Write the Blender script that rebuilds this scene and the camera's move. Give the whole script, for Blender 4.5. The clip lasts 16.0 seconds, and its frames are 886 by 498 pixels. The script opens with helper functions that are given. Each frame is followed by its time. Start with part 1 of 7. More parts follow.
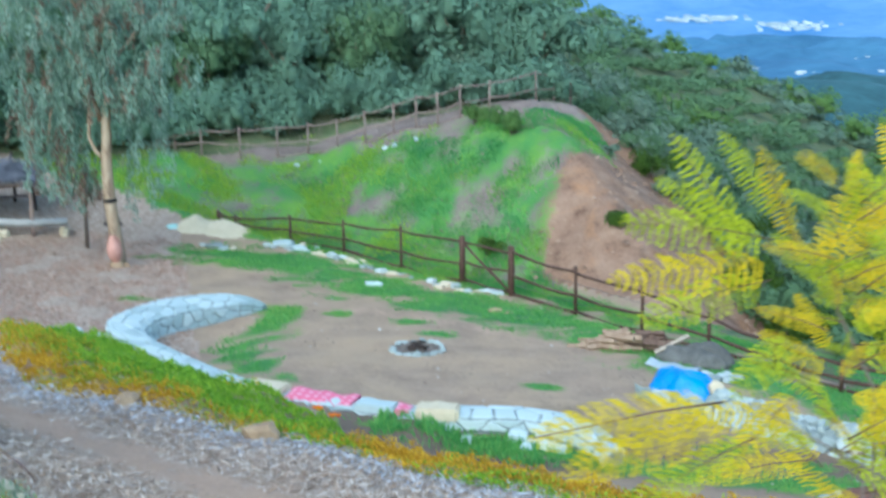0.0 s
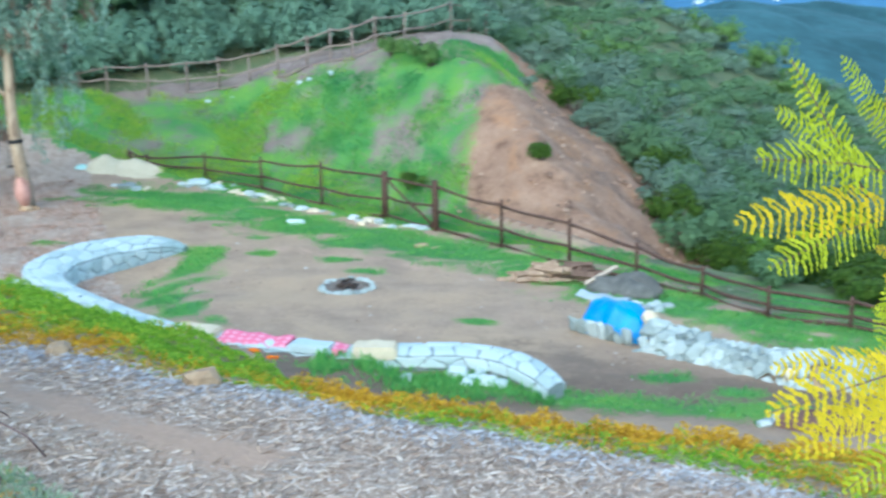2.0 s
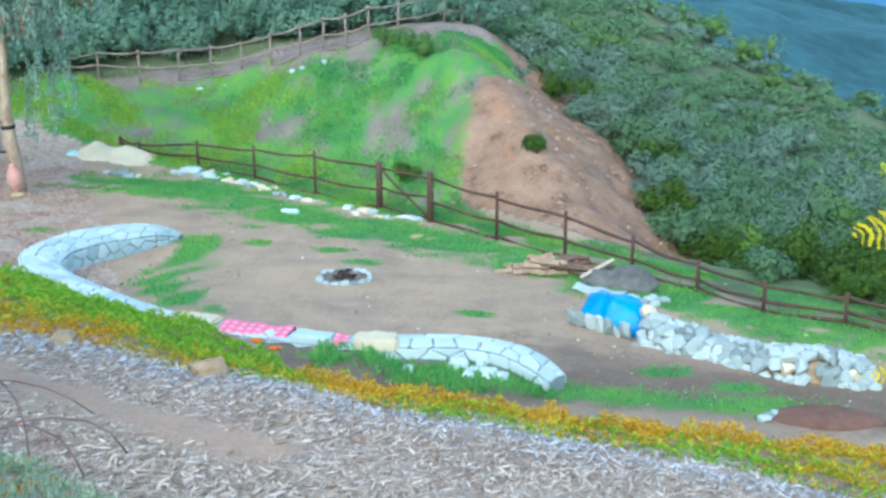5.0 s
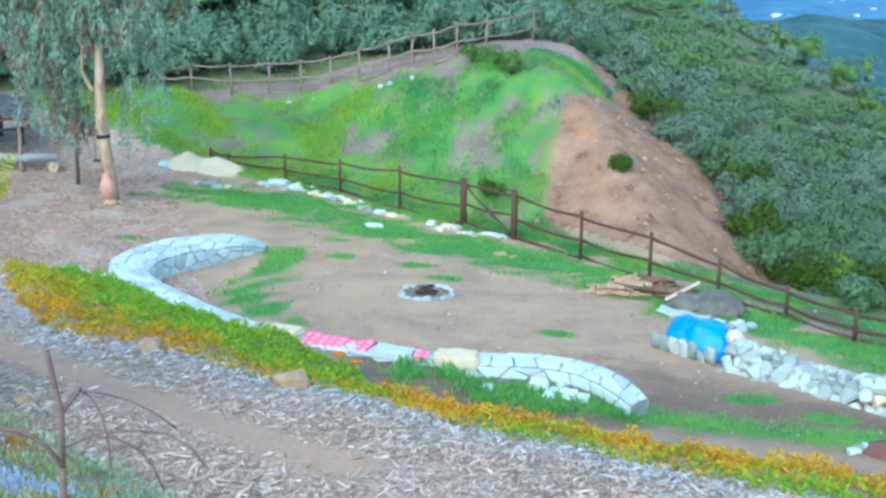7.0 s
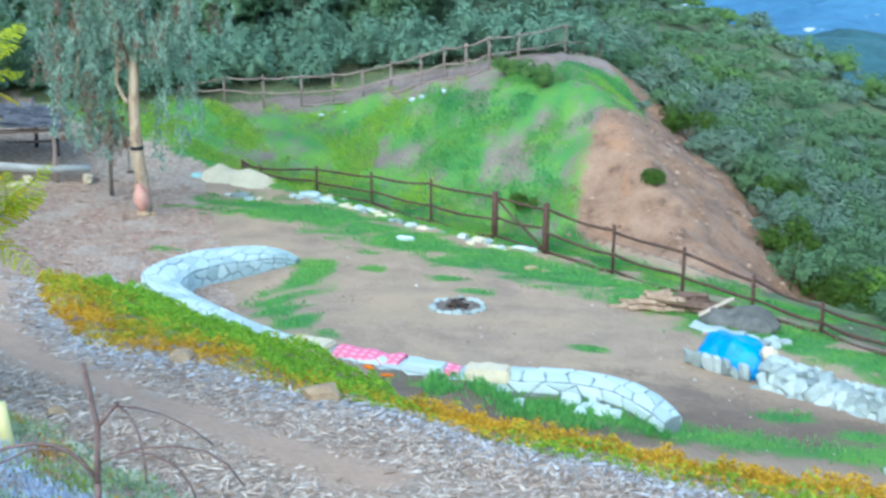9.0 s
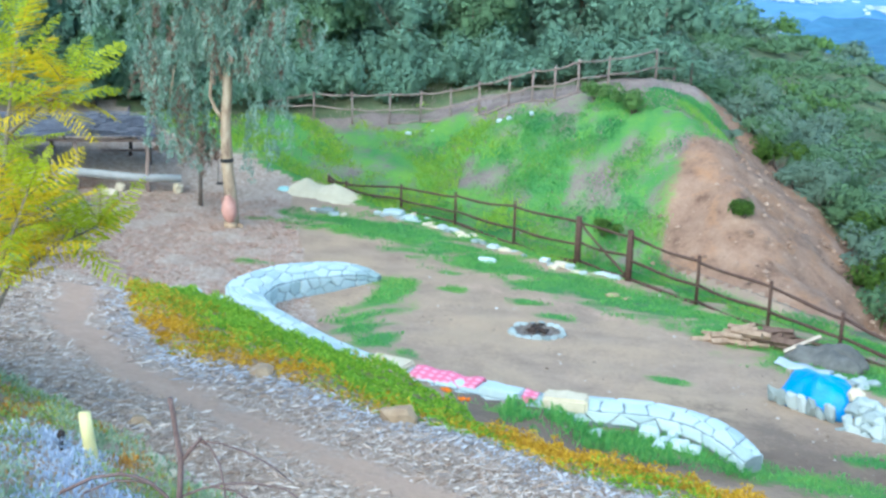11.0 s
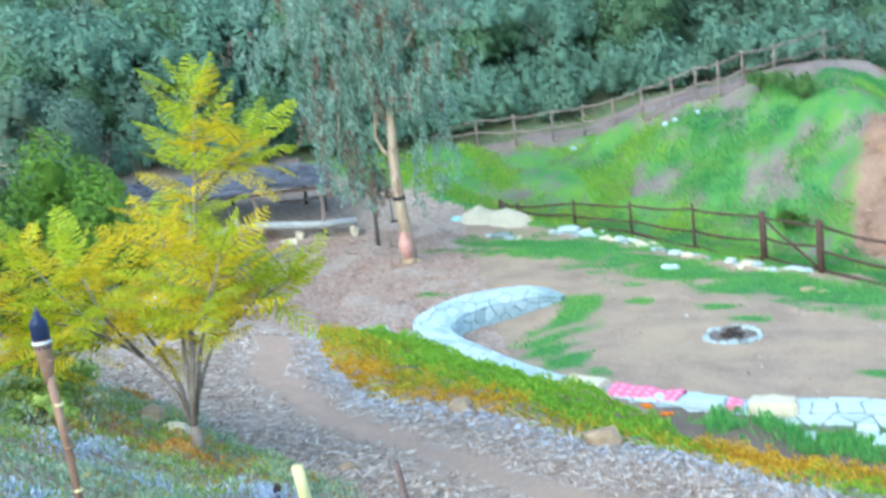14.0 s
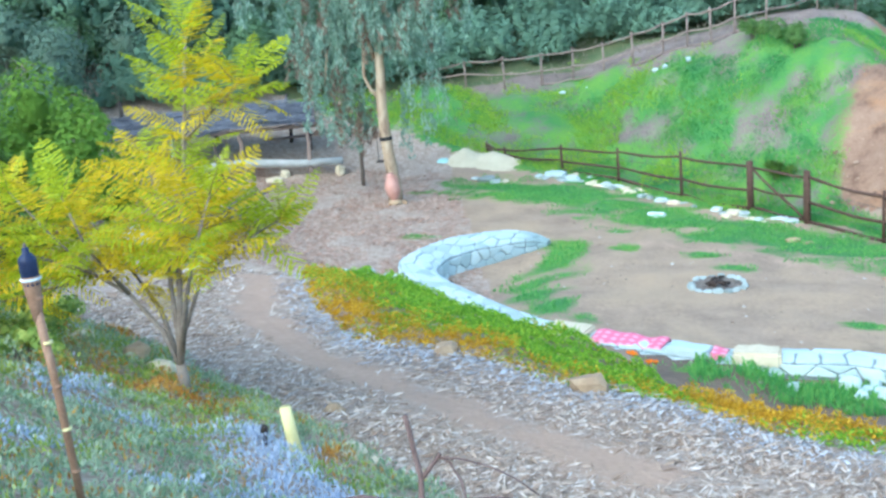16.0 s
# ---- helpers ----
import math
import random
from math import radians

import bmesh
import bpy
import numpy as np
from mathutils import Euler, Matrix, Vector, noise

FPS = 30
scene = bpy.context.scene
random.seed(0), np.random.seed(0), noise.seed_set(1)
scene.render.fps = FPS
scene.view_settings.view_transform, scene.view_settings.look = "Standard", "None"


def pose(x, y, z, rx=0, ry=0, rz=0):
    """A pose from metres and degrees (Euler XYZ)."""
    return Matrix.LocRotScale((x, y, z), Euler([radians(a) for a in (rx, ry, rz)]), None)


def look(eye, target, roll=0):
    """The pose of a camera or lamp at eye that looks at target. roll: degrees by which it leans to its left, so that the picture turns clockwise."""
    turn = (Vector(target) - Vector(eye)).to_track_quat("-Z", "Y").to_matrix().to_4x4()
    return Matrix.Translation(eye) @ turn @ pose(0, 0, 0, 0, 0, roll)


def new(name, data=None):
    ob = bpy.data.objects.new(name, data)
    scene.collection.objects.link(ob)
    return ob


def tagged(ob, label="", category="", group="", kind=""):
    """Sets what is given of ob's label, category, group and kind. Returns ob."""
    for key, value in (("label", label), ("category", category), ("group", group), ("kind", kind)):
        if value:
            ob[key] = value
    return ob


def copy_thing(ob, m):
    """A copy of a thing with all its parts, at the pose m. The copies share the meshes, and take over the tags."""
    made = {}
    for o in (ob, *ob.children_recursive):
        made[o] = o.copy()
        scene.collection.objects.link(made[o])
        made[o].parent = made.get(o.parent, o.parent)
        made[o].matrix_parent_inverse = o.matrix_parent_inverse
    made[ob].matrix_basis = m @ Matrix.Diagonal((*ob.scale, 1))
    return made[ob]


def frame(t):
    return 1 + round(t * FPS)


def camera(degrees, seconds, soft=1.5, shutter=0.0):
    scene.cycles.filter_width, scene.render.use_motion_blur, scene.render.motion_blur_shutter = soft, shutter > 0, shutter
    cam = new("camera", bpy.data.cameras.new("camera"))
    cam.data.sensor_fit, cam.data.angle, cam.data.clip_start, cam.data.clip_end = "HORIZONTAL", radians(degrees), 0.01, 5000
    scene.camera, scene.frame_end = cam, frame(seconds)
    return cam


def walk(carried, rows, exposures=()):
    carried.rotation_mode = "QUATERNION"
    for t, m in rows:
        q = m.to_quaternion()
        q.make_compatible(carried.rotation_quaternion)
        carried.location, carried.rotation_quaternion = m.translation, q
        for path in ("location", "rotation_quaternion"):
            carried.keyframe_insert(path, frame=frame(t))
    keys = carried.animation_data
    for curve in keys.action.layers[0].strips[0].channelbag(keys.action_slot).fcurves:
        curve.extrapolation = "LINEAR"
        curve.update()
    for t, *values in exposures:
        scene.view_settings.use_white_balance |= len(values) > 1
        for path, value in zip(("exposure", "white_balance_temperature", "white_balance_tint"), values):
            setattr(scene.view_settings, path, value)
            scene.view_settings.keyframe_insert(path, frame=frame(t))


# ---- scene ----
cam = camera(42.58, 16.0, soft=2.7, shutter=0.6)
PATH = [
    (0, pose(0.729, -0.295, 5.981, 78.429, 0.797, 5.089)),
    (0.5, pose(0.453, -0.179, 5.960, 75.893, -1.611, 3.834)),
    (1.0, pose(0.468, -0.118, 5.925, 74.82, 0.858, 4.071)),
    (1.5, pose(0.455, 0.010, 5.925, 73.965, 2.067, 4.136)),
    (2.0, pose(0.305, -0.044, 5.951, 75.036, 1.000, 0.185)),
    (2.5, pose(0.064, -0.096, 5.969, 75.106, -0.524, -2.770)),
    (3.0, pose(0.039, -0.065, 5.955, 74.56, 0.928, -2.812)),
    (3.2, pose(0.070, -0.081, 5.960, 74.60, 1.006, -2.768)),
    (5.3, pose(0.012, -0.066, 6.008, 74.500, 0.020, 0.120)),
    (5.5, pose(0.010, -0.061, 6.013, 74.512, -0.058, 0.705)),
    (6.0, pose(-0.005, -0.005, 5.998, 74.707, -0.300, 3.360)),
    (6.5, pose(0.010, -0.026, 5.999, 75.005, 0.157, 3.957)),
    (7.0, pose(-0.000, -0.000, 5.997, 75.323, -0.278, 3.859)),
    (7.5, pose(-0.003, 0.019, 5.988, 75.419, -0.230, 4.059)),
    (8.0, pose(0.029, 0.003, 5.992, 75.406, -0.230, 3.689)),
    (8.5, pose(-0.012, 0.039, 5.981, 75.663, -0.067, 4.011)),
    (9.0, pose(-0.037, 0.054, 5.988, 75.972, -0.301, 5.405)),
    (9.2, pose(-0.051, 0.054, 5.992, 76.386, -0.604, 6.306)),
    (11.3, pose(-0.080, 0.134, 6.058, 76.992, -1.296, 10.770)),
    (11.5, pose(-0.105, 0.161, 6.052, 77.235, -0.977, 11.586)),
    (12.0, pose(-0.098, 0.139, 6.059, 78.554, -1.158, 13.380)),
    (12.5, pose(-0.135, 0.178, 6.042, 79.589, -1.498, 15.509)),
    (13.0, pose(-0.159, 0.196, 6.043, 80.128, -1.159, 16.098)),
    (13.5, pose(-0.201, 0.218, 6.040, 80.221, 1.338, 17.104)),
    (14.0, pose(-0.189, 0.209, 6.094, 78.105, 6.665, 17.041)),
    (14.5, pose(-0.268, 0.277, 6.106, 76.191, 8.369, 15.212)),
    (15.0, pose(-0.272, 0.279, 6.119, 75.177, 8.016, 15.274)),
    (15.5, pose(-0.301, 0.296, 6.108, 75.011, 7.020, 15.282)),
    (16.0, pose(-0.296, 0.280, 6.098, 75.098, 5.147, 16.478)),
]
walk(cam, PATH, [(0.0, 1.2, 5750, -3), (1.0, 1.48, 5750, -3), (2.5, 1.4, 5700, -4), (7.0, 1.5, 5700, -4), (9.0, 1.52, 5700, -4), (11.5, 1.6, 5700, -3), (12.5, 1.72, 5700, -3), (16.0, 1.64, 5700, -3)])

# ---- world and sun ----
world = bpy.data.worlds.new("world")
scene.world = world
world.use_nodes = True
wn = world.node_tree.nodes
sky = wn.new("ShaderNodeTexSky")
sky.sky_type = "NISHITA"
sky.sun_disc = False
sky.sun_elevation = radians(32)
sky.sun_rotation = radians(200)
sky.air_density, sky.dust_density, sky.ozone_density = 1.0, 0.6, 2.0
wn["Background"].inputs["Strength"].default_value = 0.15
world.node_tree.links.new(sky.outputs["Color"], wn["Background"].inputs["Color"])
sun_data = bpy.data.lights.new("sun", "SUN")
sun_data.energy, sun_data.angle, sun_data.color = 1.8, radians(75), (1.0, 0.95, 0.88)
sun = new("sun", sun_data)
sun.matrix_world = look((0, 0, 60), (0 + 14, 0 + 38, 60 - 25))


# ---- lie of the land ----
def lerp(x, xs, ys):
    return np.interp(x, xs, ys)


def softmin(a, b, k):
    h = np.clip(0.5 + 0.5 * (b - a) / k, 0, 1)
    return b * (1 - h) + a * h - k * h * (1 - h)


def softmax(a, b, k):
    return -softmin(-a, -b, k)


def bank_edge(x):
    """The y at which the flat yard meets the foot of the planted bank."""
    return lerp(x, (-30, -12, -9, -7.3, -6.36, -5.69, -5.13, -4.52, -4.0, -3.3, -2.5, -0.8, 1.7, 4, 8, 20), (22, 20.2, 18.9, 18.4, 17.75, 17.15, 16.68, 16.25, 15.95, 15.4, 14.8, 14.0, 13.2, 12.7, 12.2, 11))


def fence_line(x):
    """The y of the lower fence."""
    return lerp(x, (-20, -12, -8.4, -6.4, -4.7, -2.94, -1.26, 0, 1.43, 2.8, 4.0, 5.2, 6.2, 7.6, 8.7, 20), (35, 33.2, 31.5, 30.3, 29.3, 27.8, 26.4, 25.6, 24.4, 23.1, 21.9, 21.2, 20.2, 19.6, 19.0, 14))


def bank_left(y):
    """The x at which the mound's grass gives way to the bare bank."""
    return lerp(y, (24, 28.6, 29.7, 31.8, 33.8, 36, 38), (0.5, 0.6, 1.1, 2.0, 2.7, 2.5, 1.2))


def spur_line(y):
    """The x of the bare bank's outer edge."""
    return lerp(y, (20, 26, 28, 30, 32.2, 34.9, 36.9, 39.5, 42), (6.3, 5.7, 5.5, 5.3, 4.4, 3.3, 2.6, 1.9, -1))


def yard(x, y):
    return -0.045 * (x + 1.5) - 0.05 * (y - 19.3)


def height(x, y):
    """Height of the ground sheet (numpy arrays)."""
    x, y = np.asarray(x, float), np.asarray(y, float)
    edge, fence = bank_edge(x), fence_line(x)
    d = np.maximum(edge - y, 0)
    near = yard(x, np.maximum(np.minimum(y, fence + 2), edge)) + lerp(d, (0, 0.5, 3, 7, 9.2, 13.8, 20, 60), (0, 0.12, 1.1, 1.65, 2.45, 4.15, 6.2, 16))
    # earth held up behind the curved wall
    near = near + np.clip((-2.9 - x) / 0.7, 0, 1) * np.clip((x + 8.4) / 0.9, 0, 1) * lerp(d, (0, 0.12, 0.6, 2.2, 5), (0, 0.24, 0.24, 0.08, 0))
    back = lerp(x, (-4, -3.32, -2.1, -1.15, -0.5, 0.4), (15.95, 15.55, 15.1, 14.86, 14.78, 14.82)) - y
    near = near + np.clip((x + 3.6) / 0.4, 0, 1) * np.clip((-0.3 - x) / 0.6, 0, 1) * lerp(back, (0, 0.1, 0.7, 1.8), (0, 0.27, 0.22, 0))
    near = near - 0.16 * np.exp(-((x + 5.6) / 0.9) ** 2 - ((y - 19.5) / 1.5) ** 2)
    # ground falls away past the fence on the open side
    past = np.maximum(y - fence - 1.2, 0)
    near = near - past * lerp(x, (-3, 2, 6, 12), (0.0, 0.10, 0.35, 0.45))
    # the green mound and the bare spur at its end
    front = yard(x, fence) + 0.56 * (y - fence - 1.3) * lerp(x, (-16, -9, -4), (0.6, 0.75, 1.0))
    crest = lerp(x, (-16, -12, -8, -5, -3, 0, 1.5), (1.4, 1.6, 2.0, 2.45, 2.75, 3.0, 3.1)) + 0.03 * (y - 33)
    spur_x = spur_line(y)
    spur_z = lerp(y, (20, 26, 28, 30, 32.2, 34.9, 36.9, 39.5, 42), (-3.0, -1.4, -0.85, -0.3, 0.4, 1.4, 2.2, 2.85, 3.0))
    side = spur_z + np.where(x < spur_x, 0.75, 0.6) * (spur_x - x)
    mound = softmin(softmin(front, crest, 0.8), side, 0.7)
    z = softmax(near, mound, 0.5)
    # brushy hill
    r, a = np.hypot(x, y), np.degrees(np.arctan2(x, y))
    rb = lerp(a, (-60, -20, 0, 5, 10, 15, 25, 45), (34, 38, 39, 40, 38, 36, 34, 32))
    zb = lerp(a, (-60, -20, 0, 5, 10, 15, 25, 45), (0.5, 2.0, 2.8, 0.2, -2.6, -4.2, -5.5, -7))
    rr = lerp(a, (-60, -15, 0, 10, 20, 45), (150, 120, 100, 92, 85, 70))
    er = lerp(a, (-60, -25, -10, -1, 1, 5.5, 9.2, 12.5, 14.1, 17.2, 20.6, 30, 45), (11, 10, 6.0, 1.5, 0.4, -1.7, -2.9, -4.4, -5.3, -6.8, -8.0, -12, -18))
    zr = 6 + rr * np.tan(np.radians(er))
    u = (r - rb) / (rr - rb)
    hill = np.where(u < 0, zb + (r - rb) * 0.35, np.where(u < 1, zb + (zr - zb) * np.clip(u, 0, 1) ** 0.9, zr - (r - rr) * 0.45 * np.clip((r - rr) / 15, 0, 1)))
    hill = np.where(y > 8, hill, -99)
    z = softmax(z, hill, 0.8)
    # past the ridges the land drops to the valley floor
    valley = -150 + 6 * np.sin(x / 170) * np.cos(y / 230)
    return softmax(np.where((r > 60) & (a > 28), np.minimum(z, -5 - (r - 60) * 0.4), z), valley, 6)

# ---- small builders ----
def link_mesh(name, verts, faces, material, parent=None, label="", smooth=False):
    """One mesh object from vertex and face arrays."""
    me = bpy.data.meshes.new(name)
    me.from_pydata([tuple(v) for v in verts], [], [tuple(f) for f in faces])
    if smooth:
        me.polygons.foreach_set("use_smooth", [True] * len(me.polygons))
    me.update()
    if material:
        me.materials.append(material)
    ob = new(name, me)
    if parent:
        ob.parent = parent
    if label:
        ob["label"] = label
    return ob


def part(name, bm, material, parent, label="", smooth=False):
    me = bpy.data.meshes.new(name)
    bm.to_mesh(me)
    bm.free()
    if smooth:
        me.polygons.foreach_set("use_smooth", [True] * len(me.polygons))
    me.materials.append(material)
    ob = new(name, me)
    ob.parent = parent
    if label:
        ob["label"] = label
    return ob


def empty(name, x, y, z, turn=0.0):
    ob = new(name)
    ob.matrix_basis = pose(x, y, z, 0, 0, turn)
    return ob


def quad_mesh(name, quads, material, parent=None, label="", lumps=None):
    """Fast mesh of loose quads, an array (n, 4, 3), and of smooth lumps, an array (m, 8, 3)."""
    q = np.asarray(quads, np.float32)
    n = len(q)
    co, idx = q.reshape(-1, 3), np.arange(n * 4, dtype=np.int32)
    m = 0
    if lumps is not None and len(lumps):
        lv = np.asarray(lumps, np.float32)
        m = len(lv) * len(LUMP_QUADS)
        idx = np.concatenate([idx, (LUMP_QUADS[None] + (np.arange(len(lv)) * 8)[:, None, None] + n * 4).reshape(-1).astype(np.int32)])
        co = np.concatenate([co, lv.reshape(-1, 3)])
    me = bpy.data.meshes.new(name)
    me.vertices.add(len(co))
    me.vertices.foreach_set("co", np.ascontiguousarray(co).reshape(-1))
    me.loops.add((n + m) * 4)
    me.loops.foreach_set("vertex_index", idx)
    me.polygons.add(n + m)
    me.polygons.foreach_set("loop_start", np.arange(0, (n + m) * 4, 4, dtype=np.int32))
    me.polygons.foreach_set("loop_total", np.full(n + m, 4, dtype=np.int32))
    me.polygons.foreach_set("use_smooth", np.arange(n + m) >= n)
    me.update(calc_edges=True)
    me.materials.append(material)
    ob = new(name, me)
    if parent:
        ob.parent = parent
    if label:
        ob["label"] = label
    return ob




def unit(v):
    return v / np.maximum(np.linalg.norm(v, axis=-1, keepdims=True), 1e-9)


LUMP = np.array([[x, y, z] for x in (-1, 1) for y in (-1, 1) for z in (-1, 1)]) / 1.732
LUMP_QUADS = np.array([(0, 1, 3, 2), (4, 6, 7, 5), (0, 4, 5, 1), (2, 3, 7, 6), (0, 2, 6, 4), (1, 5, 7, 3)])


def leaf_quads(centres, along, facing, length, width):
    """Diamond leaves: centres, directions and facings (n, 3), lengths and widths (n,)."""
    along = unit(along)
    across = unit(np.cross(along, facing))
    length, width = np.asarray(length)[:, None], np.asarray(width)[:, None]
    a = centres - along * length * 0.5
    b = centres + across * width * 0.5 + along * length * 0.05
    c = centres + along * length * 0.5
    d = centres - across * width * 0.5 + along * length * 0.05
    return np.stack([a, b, c, d], 1)


def tube(path, radii, sides=6):
    """Vertices and faces of a round bar along a path of points."""
    pts = [Vector(p) for p in path]
    verts, faces = [], []
    for i, p in enumerate(pts):
        t = (pts[min(i + 1, len(pts) - 1)] - pts[max(i - 1, 0)]).normalized()
        u = t.cross(Vector((0, 0, 1)) if abs(t.z) < 0.9 else Vector((1, 0, 0))).normalized()
        v = t.cross(u)
        for k in range(sides):
            a = 2 * math.pi * k / sides
            verts.append(tuple(p + (u * math.cos(a) + v * math.sin(a)) * radii[i]))
    for i in range(len(pts) - 1):
        for k in range(sides):
            a, b = i * sides + k, i * sides + (k + 1) % sides
            faces.append((a, b, b + sides, a + sides))
    faces.append(tuple(range(sides))[::-1])
    faces.append(tuple(range((len(pts) - 1) * sides, len(pts) * sides)))
    return verts, faces


def bar(name, path, radii, material, parent=None, label="", sides=6, smooth=True):
    v, f = tube(path, radii, sides)
    return link_mesh(name, v, f, material, parent, label, smooth)


def rock_mesh(name, sx, sy, sz, seed, cuts=1, rough=0.18, flat=0.0):
    """A rough stone of that size, its base at z = 0."""
    bm = bmesh.new()
    bmesh.ops.create_icosphere(bm, subdivisions=cuts + 1, radius=0.5)
    off = Vector((seed * 7.3, seed * 3.1, seed * 1.7))
    for v in bm.verts:
        n = noise.noise(v.co * 2.3 + off) * rough * 2 + noise.noise(v.co * 6 + off) * rough * 0.5
        c = v.co * (1 + n)
        if flat:
            c = Vector([math.copysign(min(abs(k) * (1 + flat), 0.5), k) for k in c])
        v.co = Vector((c.x * sx, c.y * sy, (c.z + 0.42) * sz))
    me = bpy.data.meshes.new(name)
    bm.to_mesh(me)
    bm.free()
    return me


def ground_z(x, y):
    return float(height(x, y))

# ---- materials ----
class Mat:
    """Node material with short calls."""

    def __init__(self, name, rough=0.85):
        self.m = bpy.data.materials.new(name)
        self.m.use_nodes = True
        self.t = self.m.node_tree
        self.b = self.t.nodes["Principled BSDF"]
        self.b.inputs["Roughness"].default_value = rough
        self.b.inputs["Specular IOR Level"].default_value = 0.25
        self.coord = self.t.nodes.new("ShaderNodeTexCoord").outputs["Object"]

    def link(self, a, b):
        self.t.links.new(a, b)

    def noise(self, scale, detail=4.0, rough=0.6, distortion=0.0, vec=None):
        n = self.t.nodes.new("ShaderNodeTexNoise")
        n.inputs["Scale"].default_value = scale
        n.inputs["Detail"].default_value = detail
        n.inputs["Roughness"].default_value = rough
        n.inputs["Distortion"].default_value = distortion
        self.link(vec or self.coord, n.inputs["Vector"])
        return n.outputs["Fac"]

    def voronoi(self, scale, feature="F1", out="Distance", vec=None):
        n = self.t.nodes.new("ShaderNodeTexVoronoi")
        n.feature = feature
        n.inputs["Scale"].default_value = scale
        self.link(vec or self.coord, n.inputs["Vector"])
        return n.outputs[out]

    def stretch(self, x, y, z, turn=0.0):
        n = self.t.nodes.new("ShaderNodeMapping")
        n.inputs["Scale"].default_value = (x, y, z)
        n.inputs["Rotation"].default_value = (0, 0, radians(turn))
        self.link(self.coord, n.inputs["Vector"])
        return n.outputs["Vector"]

    def ramp(self, fac, stops, interp="LINEAR"):
        n = self.t.nodes.new("ShaderNodeValToRGB")
        n.color_ramp.interpolation = interp
        e = n.color_ramp.elements
        while len(e) < len(stops):
            e.new(0.5)
        for el, (p, c) in zip(e, stops):
            el.position = p
            el.color = (*c, 1) if len(c) == 3 else c
        self.link(fac, n.inputs["Fac"])
        return n.outputs["Color"]

    def mix(self, fac, a, b, mode="MIX"):
        n = self.t.nodes.new("ShaderNodeMix")
        n.data_type, n.blend_type = "RGBA", mode
        for sock, v in ((n.inputs[0], fac), (n.inputs[6], a), (n.inputs[7], b)):
            if isinstance(v, (int, float)):
                sock.default_value = v
            elif isinstance(v, tuple):
                sock.default_value = (*v, 1)
            else:
                self.link(v, sock)
        return n.outputs[2]

    def math(self, op, a, b=0.0):
        n = self.t.nodes.new("ShaderNodeMath")
        n.operation = op
        for sock, v in ((n.inputs[0], a), (n.inputs[1], b)):
            if isinstance(v, (int, float)):
                sock.default_value = v
            else:
                self.link(v, sock)
        return n.outputs[0]

    def attr(self, name):
        n = self.t.nodes.new("ShaderNodeAttribute")
        n.attribute_name = name
        return n.outputs["Fac"]

    def island(self):
        return self.t.nodes.new("ShaderNodeNewGeometry").outputs["Random Per Island"]

    def each(self):
        return self.t.nodes.new("ShaderNodeObjectInfo").outputs["Random"]

    def color(self, c):
        if isinstance(c, tuple):
            self.b.inputs["Base Color"].default_value = (*c, 1)
        else:
            self.link(c, self.b.inputs["Base Color"])
        return self

    def bump(self, fac, dist=0.02, strength=0.6):
        n = self.t.nodes.new("ShaderNodeBump")
        n.inputs["Distance"].default_value = dist
        n.inputs["Strength"].default_value = strength
        self.link(fac, n.inputs["Height"])
        self.link(n.outputs["Normal"], self.b.inputs["Normal"])
        return self


def leaf_material(name, dark, mid, light, spread=0.5, thin=0.35, single=0.55, relief=0.0):
    """Foliage whose leaves differ singly and in patches; some light passes through."""
    k = Mat(name, 0.6)
    patch = k.noise(spread, 3)
    if relief:
        fine = k.noise(relief, 4, 0.7)
        patch = k.math("ADD", k.math("MULTIPLY", patch, 0.6), k.math("MULTIPLY", fine, 0.4))
        k.bump(fine, 0.25, 0.9)
    both = k.math("ADD", k.math("MULTIPLY", k.island(), single), k.math("MULTIPLY", patch, 1 - single))
    col = k.ramp(both, [(0.2, dark), (0.5, mid), (0.8, light)])
    k.color(col)
    tr = k.t.nodes.new("ShaderNodeBsdfTranslucent")
    mixer = k.t.nodes.new("ShaderNodeMixShader")
    mixer.inputs[0].default_value = thin
    k.link(col, tr.inputs["Color"])
    k.link(k.b.outputs[0], mixer.inputs[1])
    k.link(tr.outputs[0], mixer.inputs[2])
    k.link(mixer.outputs[0], k.t.nodes["Material Output"].inputs["Surface"])
    return k.m


def simple(name, a, b, scale=6.0, rough=0.8, bump=0.01, fine=60.0):
    k = Mat(name, rough)
    n1, n2 = k.noise(scale, 5), k.noise(fine, 3)
    both = k.math("ADD", k.math("MULTIPLY", n1, 0.65), k.math("MULTIPLY", n2, 0.35))
    k.color(k.ramp(both, [(0.3, a), (0.7, b)]))
    k.bump(both, bump)
    return k.m


